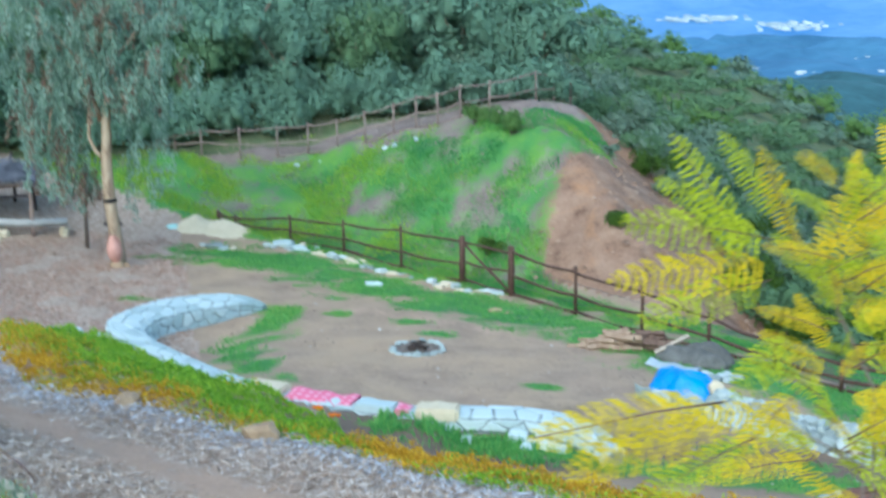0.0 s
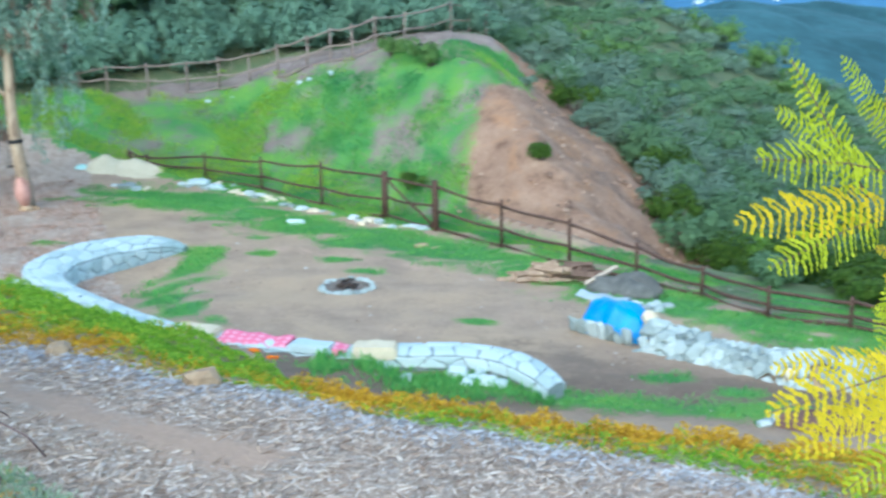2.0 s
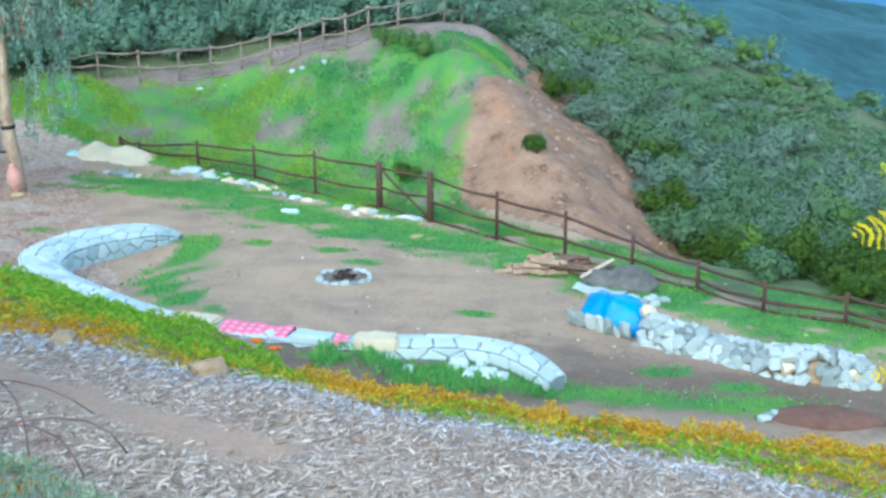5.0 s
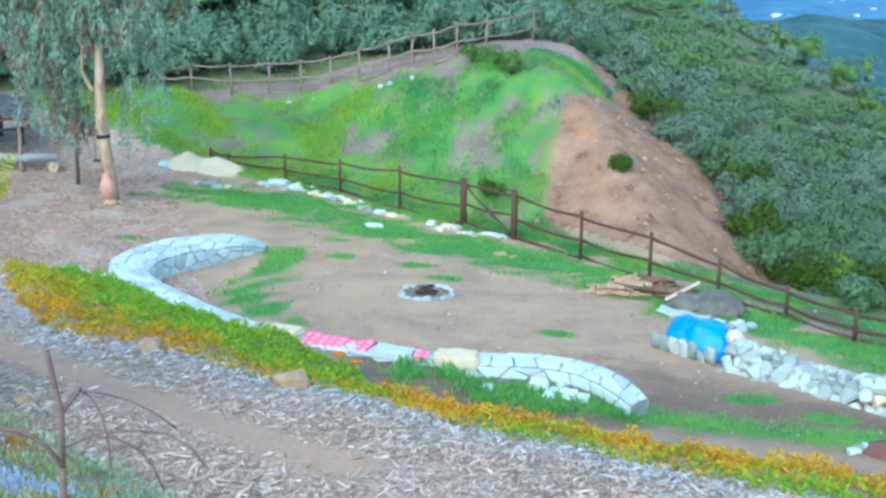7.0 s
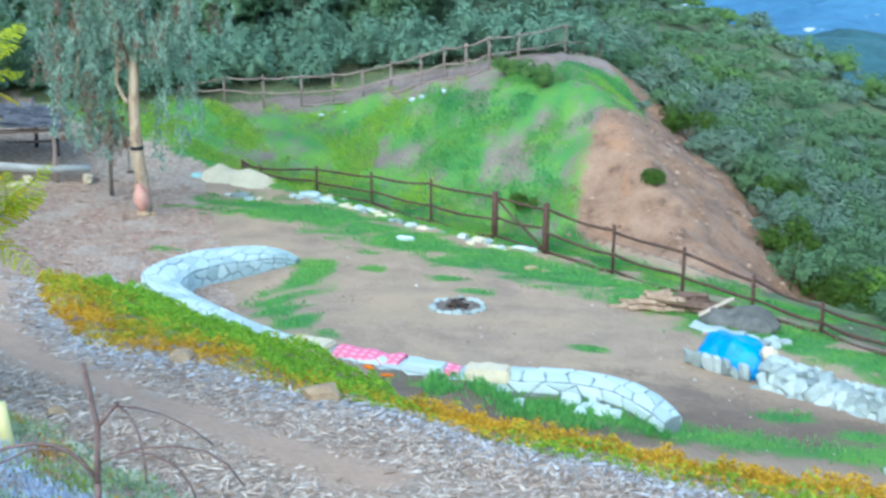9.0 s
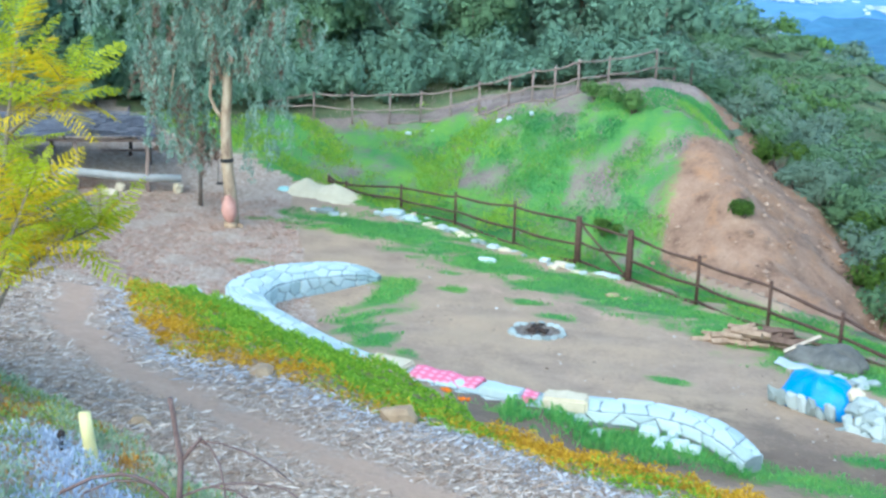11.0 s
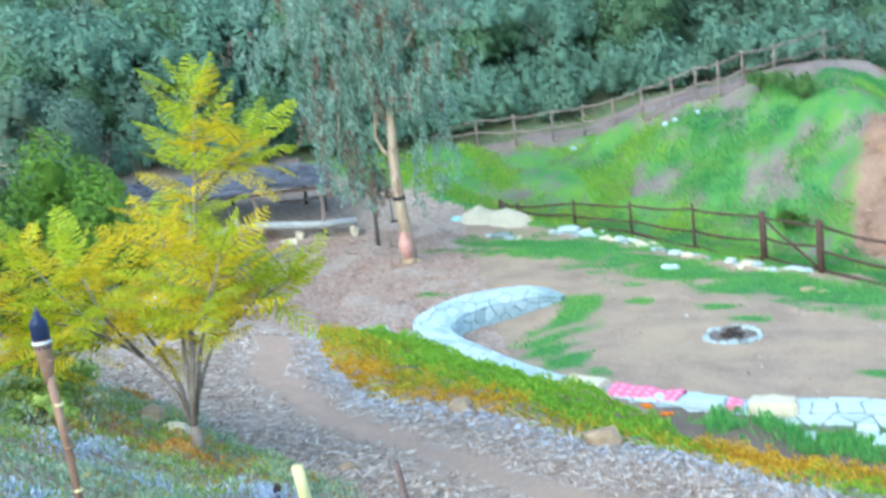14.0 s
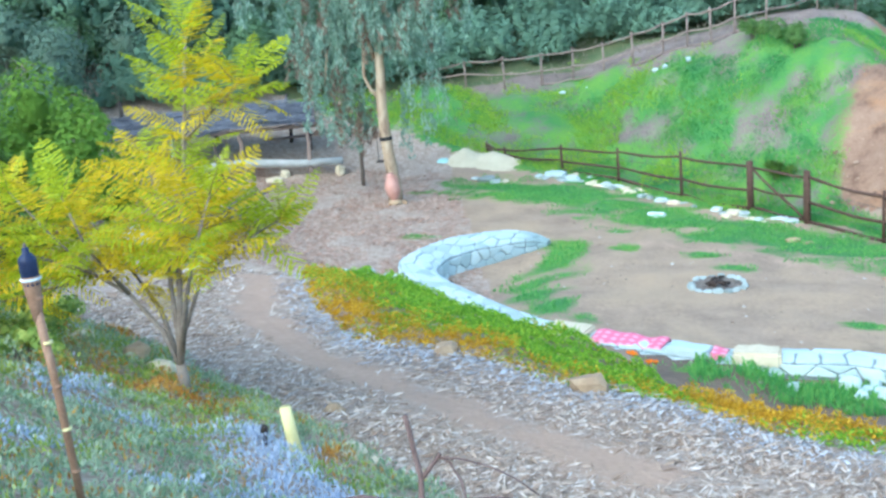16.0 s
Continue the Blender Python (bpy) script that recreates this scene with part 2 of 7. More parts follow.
# ground: bare earth, grass, shredded mulch and reddish cut bank, by masks on the sheet
k = Mat("ground", 0.95)
big, mid, fine = k.noise(0.25, 4), k.noise(1.6, 5), k.noise(14, 5)
chips = k.voronoi(9, "F1", "Color", k.stretch(1.0, 3.2, 1.0, 25))
chips2 = k.voronoi(16, "F1", "Color", k.stretch(3.0, 1.0, 1.0, 70))
earth = k.ramp(k.math("ADD", k.math("MULTIPLY", mid, 0.6), k.math("MULTIPLY", fine, 0.4)),
               [(0.3, (0.27, 0.19, 0.135)), (0.5, (0.37, 0.265, 0.185)), (0.72, (0.47, 0.34, 0.235))])
earth = k.mix(k.math("MULTIPLY", k.ramp(k.math("ADD", k.math("MULTIPLY", k.noise(0.5, 5, 0.6, 0.8), 0.75), k.math("MULTIPLY", fine, 0.25)), [(0.44, (0, 0, 0)), (0.6, (1, 1, 1))]), 0.75), earth, (0.47, 0.335, 0.215))
grass = k.ramp(k.math("ADD", k.math("MULTIPLY", big, 0.45), k.math("ADD", k.math("MULTIPLY", mid, 0.3), k.math("MULTIPLY", fine, 0.25))),
               [(0.32, (0.05, 0.18, 0.06)), (0.46, (0.085, 0.24, 0.06)), (0.56, (0.15, 0.30, 0.05)), (0.66, (0.21, 0.34, 0.06))])
mulch = k.mix(0.5, k.ramp(chips, [(0.1, (0.25, 0.175, 0.125)), (0.45, (0.45, 0.335, 0.255)), (0.8, (0.61, 0.50, 0.41))]),
              k.ramp(chips2, [(0.1, (0.21, 0.15, 0.105)), (0.5, (0.40, 0.295, 0.22)), (0.9, (0.56, 0.46, 0.37))]))
bank = k.ramp(k.math("ADD", k.math("MULTIPLY", mid, 0.7), k.math("MULTIPLY", fine, 0.3)),
              [(0.3, (0.13, 0.075, 0.05)), (0.48, (0.27, 0.165, 0.11)), (0.7, (0.37, 0.25, 0.175))])
rust = k.ramp(k.math("ADD", k.math("MULTIPLY", k.noise(0.7, 4, 0.6, 1.2), 0.7), k.math("MULTIPLY", fine, 0.3)), [(0.5, (0, 0, 0)), (0.66, (1, 1, 1))])
bank = k.mix(k.math("MULTIPLY", rust, 0.6), bank, (0.40, 0.20, 0.09))
pale = k.ramp(chips, [(0.1, (0.20, 0.18, 0.165)), (0.6, (0.37, 0.35, 0.345)), (0.9, (0.52, 0.52, 0.54))])
worn = k.ramp(k.math("ADD", k.math("MULTIPLY", mid, 0.5), k.math("MULTIPLY", fine, 0.5)), [(0.3, (0.38, 0.25, 0.172)), (0.7, (0.52, 0.36, 0.255))])
scrub = k.ramp(mid, [(0.3, (0.08, 0.13, 0.06)), (0.7, (0.19, 0.20, 0.10))])


def edge_mask(name, soft=0.25):
    """A mask whose border is broken up by the ground's own noise."""
    v = k.math("ADD", k.attr(name), k.math("MULTIPLY", k.math("SUBTRACT", k.math("ADD", k.math("MULTIPLY", mid, 0.6), k.math("MULTIPLY", fine, 0.4)), 0.5), 1.3))
    return k.ramp(v, [(0.5 - soft * 0.5, (0, 0, 0)), (0.5 + soft * 0.5, (1, 1, 1))])


col = earth
soil = k.ramp(k.math("ADD", k.math("MULTIPLY", mid, 0.6), k.math("MULTIPLY", fine, 0.4)), [(0.3, (0.13, 0.09, 0.065)), (0.7, (0.255, 0.185, 0.13))])
dust = k.ramp(k.math("ADD", k.math("MULTIPLY", mid, 0.6), k.math("MULTIPLY", fine, 0.4)), [(0.3, (0.15, 0.115, 0.10)), (0.5, (0.25, 0.195, 0.17)), (0.7, (0.34, 0.275, 0.25))])
for mask, c in (("dust", dust), ("soil", soil), ("scrub", scrub), ("bank", bank), ("mulch", mulch), ("worn", worn), ("pale", pale), ("grass", grass)):
    col = k.mix(edge_mask(mask), col, c)
k.color(col)
k.bump(k.math("ADD", k.math("MULTIPLY", fine, 0.6), k.math("MULTIPLY", chips, 0.4)), 0.05, 0.7)
M_GROUND = k.m

# pale limestone
k = Mat("pale_stone", 0.85)
n1, n2 = k.noise(3, 5), k.noise(22, 4)
tone = k.math("ADD", k.math("MULTIPLY", k.math("ADD", k.math("MULTIPLY", n1, 0.6), k.math("MULTIPLY", n2, 0.4)), 0.55), k.math("MULTIPLY", k.each(), 0.45))
k.color(k.ramp(tone, [(0.25, (0.38, 0.47, 0.47)), (0.5, (0.48, 0.575, 0.575)), (0.75, (0.56, 0.645, 0.635))]))
k.bump(n2, 0.02)
M_STONE = k.m
k = Mat("grey_fieldstone", 0.9)
n1, n2 = k.noise(4, 5), k.noise(26, 4)
tone = k.math("ADD", k.math("MULTIPLY", k.math("ADD", k.math("MULTIPLY", n1, 0.6), k.math("MULTIPLY", n2, 0.4)), 0.5), k.math("MULTIPLY", k.each(), 0.5))
k.color(k.ramp(tone, [(0.22, (0.22, 0.255, 0.24)), (0.5, (0.40, 0.46, 0.44)), (0.75, (0.52, 0.58, 0.56))]))
k.bump(n2, 0.03, 0.8)
M_FIELD = k.m
M_MORTAR = simple("mortar", (0.17, 0.20, 0.20), (0.29, 0.33, 0.33), 8)
M_BLOCK = simple("sandstone", (0.55, 0.46, 0.31), (0.72, 0.63, 0.46), 5)
M_BROWNROCK = simple("brown_rock", (0.30, 0.20, 0.12), (0.52, 0.38, 0.24), 6)
M_SAND = simple("sand", (0.52, 0.44, 0.29), (0.69, 0.60, 0.42), 3, 0.95, 0.02)
M_FENCE = simple("brown_fence_wood", (0.05, 0.028, 0.02), (0.13, 0.075, 0.055), 9, 0.8, 0.01)
M_OLDWOOD = simple("grey_fence_wood", (0.20, 0.145, 0.125), (0.38, 0.29, 0.25), 9, 0.85, 0.01)
M_WIRE = simple("dull_wire", (0.10, 0.09, 0.08), (0.2, 0.18, 0.16), 20, 0.5, 0.002)
M_ASH = simple("ash_and_charcoal", (0.06, 0.048, 0.042), (0.30, 0.25, 0.205), 14, 0.95, 0.02)
M_CHAR = simple("charred_wood", (0.02, 0.016, 0.014), (0.09, 0.06, 0.045), 18, 0.9)
M_BARK = simple("bark", (0.16, 0.11, 0.08), (0.36, 0.27, 0.2), 10, 0.9, 0.02)

# ---- ground: one sheet to the horizon ----
def near_line(x, y, pts, reach):
    """1 on a polyline, falling to 0 at reach from it."""
    best = np.full(np.shape(x), 1e9)
    for (ax, ay), (bx, by) in zip(pts[:-1], pts[1:]):
        ex, ey = bx - ax, by - ay
        t = np.clip(((x - ax) * ex + (y - ay) * ey) / (ex * ex + ey * ey), 0, 1)
        best = np.minimum(best, np.hypot(x - ax - t * ex, y - ay - t * ey))
    return np.clip(1 - best / reach, 0, 1)


def blob(x, y, cx, cy, rx, ry, turn=0.0):
    c, s = math.cos(radians(turn)), math.sin(radians(turn))
    u, v = (x - cx) * c + (y - cy) * s, -(x - cx) * s + (y - cy) * c
    return np.clip(1.25 - 0.5 * np.hypot(u / rx, v / ry) * 1.5, 0, 1)

def grass_cover(x, y):
    """How far grass covers the ground at a place, 0 to 1."""
    fence, r = fence_line(x), np.hypot(x, y)
    g = np.where((y > fence - 0.6) & (r < 37.5 + 0.25 * np.clip(x + 4, 0, 4)) & (x < 7), 0.62, 0) * np.clip(1.25 - 0.55 * np.maximum(y - lerp(x, (-12, -6, -3, 0, 1), (34.3, 34.3, 33.5, 33.9, 34.9)), 0) - 0.45 * blob(x, y, -8.6, 32.5, 2.2, 0.5, 6) - 0.35 * blob(x, y, -3.1, 31.3, 0.8, 0.45, 10), 0.12, 1) * np.clip(0.62 - (x - bank_left(y)) * 0.9, 0, 0.62) / 0.62
    up = (y > fence - 0.6) & (g > 0.05)
    streak = np.zeros(np.shape(x))
    streak[up] = [noise.noise(Vector((a * 0.75 + b * 0.3, b * 0.45, 2.0))) + 0.5 * noise.noise(Vector((a * 2.1, b * 1.2, 7.0))) for a, b in zip(x[up], y[up])]
    g = np.clip(g + 0.5 * np.where(x < -5, np.maximum(streak, -0.05), streak * 0.8) * up, 0, 1)
    g = np.maximum(g, 0.84 * near_line(x, y, [(-8, 28.5), (-6, 28.2), (-4.5, 26.6), (-3, 25.2), (0, 23.4), (2, 21.8), (4.2, 19.2), (7, 17.0)], 2.5))
    g = np.maximum(g, 0.8 * near_line(x, y, [(-0.5, 26.4), (1.4, 24.6), (2.8, 23.0), (4.0, 21.8), (5.4, 20.6), (7.5, 19.0)], 1.5))
    here = (g > 0.1) & (y < fence)
    gap = np.zeros(np.shape(x))
    gap[here] = [noise.noise(Vector((a * 0.8, b * 1.3, 3.0))) + 0.6 * noise.noise(Vector((a * 2.3, b * 3.0, 5.0))) for a, b in zip(x[here], y[here])]
    g = np.clip(g * (1 + 0.8 * gap), 0, 1)
    g = np.maximum(g, 0.9 * near_line(x, y, [(-4.85, 22.3), (-4.75, 20.8), (-4.75, 19.4), (-4.3, 18.2), (-3.6, 17.4)], 1.15) * (0.9 + 0.2 * np.sin(x * 2.3 + y * 1.1) + 0.2 * np.sin(y * 3.7 - x * 6.1 + 2 * np.sin(y * 1.3))))
    g = np.maximum(g, 0.74 * near_line(x, y, [(-0.9, 14.8), (0.6, 14.5), (1.8, 14.0), (3.2, 13.8), (5, 13.6)], 0.95))
    for cx, cy, rx, ry in ((0.65, 17.6, 0.4, 0.25), (-2.0, 22.0, 0.5, 0.3), (-3.6, 22.3, 0.4, 0.3), (3.3, 15.0, 0.5, 0.3), (4.2, 14.4, 0.5, 0.25), (-6.8, 22.0, 0.9, 0.3), (-1.4, 20.9, 0.5, 0.3), (-6.2, 27.6, 1.2, 0.6), (-7.3, 27.5, 0.5, 0.3), (-9.7, 28.0, 0.5, 0.3), (-1.5, 14.45, 0.45, 0.22), (-8.0, 22.7, 0.6, 0.25), (-3.9, 24.0, 0.45, 0.2)):
        g = np.maximum(g, 0.75 * blob(x, y, cx, cy, rx, ry))
    return np.where((y < fence) & (np.hypot((x + 1.6) / 2.6, (y - 18.6) / 2.3) < 0.85) & (np.hypot(x - 0.65, y - 17.6) > 0.7) & (np.hypot(x + 1.4, y - 20.9) > 0.6), g * 0.3, g)


fine_az = np.arange(-40, 32, 0.3)
coarse = np.concatenate([np.arange(-180, -40, 4.0), fine_az, np.arange(32, 180, 4.0)])
radii = [0.6]
while radii[-1] < 4800:
    r = radii[-1]
    radii.append(r + (0.25 if r < 12 else 0.2 if r < 34 else 0.35 if r < 50 else r * 0.03))
radii = np.array(radii)
A, Rr = np.meshgrid(np.radians(coarse), radii)
GX, GY = Rr * np.sin(A), Rr * np.cos(A)
GZ = height(GX, GY)
rough = np.zeros_like(GZ)
flat = [(i, j) for i in range(GX.shape[0]) for j in range(GX.shape[1]) if radii[i] < 60 and -42 < coarse[j] < 34]
for i, j in flat:
    p = Vector((GX[i, j], GY[i, j], 0))
    rough[i, j] = noise.noise(p * 0.9) * 0.05 + noise.noise(p * 3.1) * 0.02
    if GY[i, j] > fence_line(GX[i, j]) + 1.5:
        rough[i, j] = rough[i, j] * 3 + noise.noise(p * 0.45 + Vector((9, 4, 0))) * 0.25
        if GX[i, j] > 0.4:   # gullies down the bare bank
            rough[i, j] -= 0.16 * max(0.0, 0.3 - abs(noise.noise(Vector((p.x * 0.25 + p.y * 0.2, (p.y - 0.6 * p.x) * 0.9, 4.0))))) + 0.07 * noise.noise(p * 2.2) + 0.14 * noise.noise(p * 0.95)
GZ = GZ + rough
nr, na = GX.shape
verts = np.stack([GX, GY, GZ], -1).reshape(-1, 3)
faces = []
for i in range(nr - 1):
    for j in range(na):
        k2 = (j + 1) % na
        faces.append((i * na + j, i * na + k2, (i + 1) * na + k2, (i + 1) * na + j))
faces.append(tuple(range(na))[::-1])
ground = link_mesh("ground", verts, faces, M_GROUND, smooth=True)
tagged(ground, "bare earth yard, mulch path and grassy mound", "ground", kind="structure")

edge, fence = bank_edge(GX), fence_line(GX)
d = edge - GY
masks = {}
# mulch: the path up the bank and the clearing under the eucalyptus
masks["mulch"] = np.clip(np.maximum(np.where((d > 2.4), 1.0, 0), np.where((GY < fence) & (GX < -5.5 - 0.35 * (GY - 19)) & (d < 1.5), 0.9, 0)), 0, 1)
masks["pale"] = 0.42 * near_line(GX, GY, [(-8.6, 17.2), (-7.3, 14.3), (-5.5, 12.0), (-3.2, 11.0), (-1.9, 11.0), (-0.6, 10.1), (1.25, 9.2), (2.9, 8.9), (5, 8.5)], 0.85)
masks["worn"] = 0.75 * near_line(GX, GY, [(-8.2, 15.5), (-7.0, 12.9), (-5.6, 11.4), (-3.6, 10.2), (-1.5, 9.0)], 1.05)
masks["worn"] = np.maximum(masks["worn"], 0.5 * near_line(GX, GY, [(-5.0, 22.6), (-3.0, 22.6), (-1.0, 22.0), (0.8, 20.8)], 1.3))
masks["bank"] = np.where((GY > fence + 1.5) & (GX > -0.6) & (Rr < 48), 1.0, 0) * np.clip(0.62 + (GX - bank_left(GY)) * 0.8, 0, 1)
masks["bank"] *= np.clip(spur_line(GY) + 1.6 - GX, 0, 1)
masks["soil"] = np.maximum(0.8 * near_line(GX, GY, [(-1.5, 14.4), (0.5, 14.2), (2.6, 14.4), (4.2, 14.2), (6, 13.8), (9, 13)], 2.6), 0.58 * near_line(GX, GY, [(0.8, 16.0), (2.2, 15.6), (4, 14.8), (6.5, 14.2), (9.5, 13.4)], 2.6))
g = grass_cover(GX, GY)
masks["grass"] = g
masks["dust"] = np.where((GY > fence + 0.3) & (GX < bank_left(GY) + 0.5), 1.0, 0)
masks["scrub"] = np.maximum(np.where((Rr > 37) & (GY > 20), 1.0, 0), np.where(GY > fence - 0.8, np.clip((GX - 5.0 + 0.25 * (GY - 24)) / 1.5, 0, 1), 0))
over = GY - lerp(GX, (3.8, 4.84, 5.67, 6.88, 7.76, 9.2, 10.8, 20), (20.77, 19.74, 18.4, 17.82, 17.12, 16.4, 15.6, 11))
masks["scrub"] = np.maximum(masks["scrub"], np.where(GX > 3.6, np.clip(over * 0.8, 0, 1) * np.clip((GX - 3.6) / 1.2, 0, 1), 0))
masks["mulch"] = np.where(GY > fence, 0, masks["mulch"])
for name, m in masks.items():
    at = ground.data.attributes.new(name, "FLOAT", "POINT")
    at.data.foreach_set("value", np.ascontiguousarray(m, np.float32).reshape(-1))

# ---- curved stone seat wall ----
def resample(stations, step):
    """Stations spaced evenly along their length (linear between, then smoothed)."""
    p = np.array(stations, float)
    mid = (p[:, :2] + p[:, 3:5]) / 2
    s = np.concatenate([[0], np.cumsum(np.linalg.norm(np.diff(mid, axis=0), axis=1))])
    q = np.arange(0, s[-1], step)
    out = np.stack([np.interp(q, s, p[:, i]) for i in range(p.shape[1])], 1)
    for _ in range(3):
        out[1:-1] = 0.25 * out[:-2] + 0.5 * out[1:-1] + 0.25 * out[2:]
    return out


# inner top edge x, y, z and outer top edge x, y, z
WALL = [(-5.14, 22.22, 0.08, -5.08, 22.36, 0.10), (-5.28, 21.98, 0.18, -5.24, 22.20, 0.26), (-5.43, 21.72, 0.26, -5.44, 22.00, 0.40), (-5.74, 21.17, 0.35, -5.80, 21.66, 0.52),
        (-6.02, 20.76, 0.40, -6.24, 21.22, 0.59), (-6.29, 20.36, 0.43, -6.69, 20.67, 0.65), (-6.52, 19.74, 0.46, -6.98, 19.92, 0.68), (-6.50, 18.98, 0.47, -7.20, 19.02, 0.68),
        (-6.18, 18.47, 0.46, -6.90, 18.36, 0.60), (-5.84, 18.18, 0.45, -6.32, 17.95, 0.50), (-5.29, 17.63, 0.43, -5.62, 17.34, 0.45), (-4.68, 17.08, 0.42, -4.96, 16.76, 0.43), (-4.08, 16.58, 0.41, -4.28, 16.20, 0.41), (-3.20, 16.22, 0.36, -3.32, 15.78, 0.36), (-2.00, 15.78, 0.34, -2.10, 15.32, 0.34),
        (-1.10, 15.52, 0.36, -1.15, 15.06, 0.36), (-0.50, 15.46, 0.40, -0.50, 14.98, 0.38), (0.40, 15.50, 0.38, 0.40, 15.02, 0.36),
        (0.95, 15.38, 0.36, 0.84, 14.90, 0.34), (1.36, 15.08, 0.34, 1.14, 14.62, 0.32), (1.63, 14.65, 0.32, 1.38, 14.22, 0.30), (1.78, 14.10, 0.30, 1.55, 13.88, 0.28)]
stations = resample(WALL, 0.12)
feet = np.stack([height(stations[:, 0], stations[:, 1]) - 0.12, np.minimum(height(stations[:, 3], stations[:, 4]) - 0.12, stations[:, 5] - 0.2)], 1)
stations = np.concatenate([stations, feet], 1)


def wall_point(i, u):
    """A point of the wall's skin: u 0 to 1 up the inner face, 1 to 2 over the top, 2 to 3 down the outer face."""
    i = min(max(i, 0.0), len(stations) - 1.001)
    a = stations[int(i)] * (1 - i % 1) + stations[int(i) + 1] * (i % 1)
    inner, outer = Vector(a[:3]), Vector(a[3:6])
    low_i = Vector((inner.x, inner.y, a[6]))
    low_o = Vector((outer.x, outer.y, a[7]))
    if u < 1:
        return low_i.lerp(inner, u)
    if u < 2:
        p = inner.lerp(outer, u - 1)
        p.z += 0.03 * math.sin((u - 1) * math.pi)
        return p
    return outer.lerp(low_o, u - 2)


stone_wall = empty("stone_wall", 0, 0, 0)
tagged(stone_wall, "low curved seat wall of whitewashed flat stones", "wall")
us = (0, 1, 1.33, 1.66, 2, 3)
verts, faces = [], []
for i in range(len(stations)):
    verts += [wall_point(i, u) for u in us]
for i in range(len(stations) - 1):
    for j in range(len(us) - 1):
        a = i * len(us) + j
        faces.append((a, a + 1, a + len(us) + 1, a + len(us)))
faces.append(tuple(range(len(us))))
faces.append(tuple(range((len(stations) - 1) * len(us), len(stations) * len(us)))[::-1])
link_mesh("core", verts, faces, M_MORTAR, stone_wall, "grey mortar core")


def cell_polygons(seeds, x0, x1, y0, y1):
    """Crazy-paving cells: for each seed, the part of the oblong that lies nearest to it."""
    out = []
    for i, (sx, sy) in enumerate(seeds):
        poly = [(x0, y0), (x1, y0), (x1, y1), (x0, y1)]
        for j, (tx, ty) in enumerate(seeds):
            if i == j or abs(tx - sx) > 1.6:
                continue
            mx, my, nx, ny = (sx + tx) / 2, (sy + ty) / 2, tx - sx, ty - sy
            side = [(px - mx) * nx + (py - my) * ny for px, py in poly]
            cut = []
            for k in range(len(poly)):
                a, b, da, db = poly[k], poly[(k + 1) % len(poly)], side[k], side[(k + 1) % len(poly)]
                if da <= 0:
                    cut.append(a)
                if da * db < 0:
                    t = da / (da - db)
                    cut.append((a[0] + (b[0] - a[0]) * t, a[1] + (b[1] - a[1]) * t))
            poly = cut
            if len(poly) < 3:
                break
        if len(poly) >= 3:
            out.append(poly)
    return out


def scattered(x0, x1, y0, y1, apart, rnd):
    """Evenly uneven seeds, no two nearer than that."""
    cells = {}
    for _ in range(5000):
        p = (rnd.uniform(x0, x1), rnd.uniform(y0, y1))
        a, b = int(p[0] / apart), int(p[1] / apart)
        near = [q for i in (-1, 0, 1) for j in (-1, 0, 1) for q in cells.get((a + i, b + j), ())]
        if all((p[0] - q[0]) ** 2 + (p[1] - q[1]) ** 2 > apart * apart for q in near):
            cells.setdefault((a, b), []).append(p)
    return [p for c in cells.values() for p in c]


def skin_stones(i0, i1, u0, u1, metres, apart, rnd):
    """Flat stones of uneven outline on one band of the wall's skin, metres wide."""
    length = (i1 - i0) * 0.12
    for poly in cell_polygons(scattered(0, length, 0, metres, apart, rnd), 0, length, 0, metres):
        cx, cy = sum(p[0] for p in poly) / len(poly), sum(p[1] for p in poly) / len(poly)
        ring = []
        for k, (px, py) in enumerate(poly):
            qx, qy = poly[(k + 1) % len(poly)]
            for t in (0.12, 0.5, 0.88):
                ring.append((px + (qx - px) * t + rnd.uniform(-0.012, 0.012), py + (qy - py) * t + rnd.uniform(-0.012, 0.012)))
        gap = rnd.uniform(0.010, 0.018)

        def skin(x, y, inset, rise):
            d = math.hypot(x - cx, y - cy) or 1
            x, y = x + (cx - x) / d * inset, y + (cy - y) / d * inset
            i, u = i0 + x / 0.12, min(max(u0 + (u1 - u0) * y / metres, u0 + 0.004), u1 - 0.004)
            p = wall_point(i, u)
            n = (wall_point(i + 0.4, u) - wall_point(i - 0.4, u)).cross(wall_point(i, min(u + 0.03, u1 - 0.002)) - wall_point(i, max(u - 0.03, u0 + 0.002))).normalized()
            mid = wall_point(i, 0.5).lerp(wall_point(i, 2.5), 0.5)
            return p + (n if n.dot(p - mid) > 0 else -n) * rise

        rise = rnd.uniform(0.018, 0.034)
        v = [skin(x, y, gap, -0.015) for x, y in ring] + [skin(x, y, gap, rise * 0.6) for x, y in ring] + [skin(x, y, gap + 0.02, rise) for x, y in ring]
        m = len(ring)
        f = [(k + b, (k + 1) % m + b, (k + 1) % m + b + m, k + b + m) for b in (0, m) for k in range(m)]
        v.append(skin(cx, cy, 0, rise + rnd.uniform(0, 0.008)))
        f += [(2 * m + k, 2 * m + (k + 1) % m, 3 * m) for k in range(m)]
        link_mesh("stone", v, f, M_STONE, stone_wall)


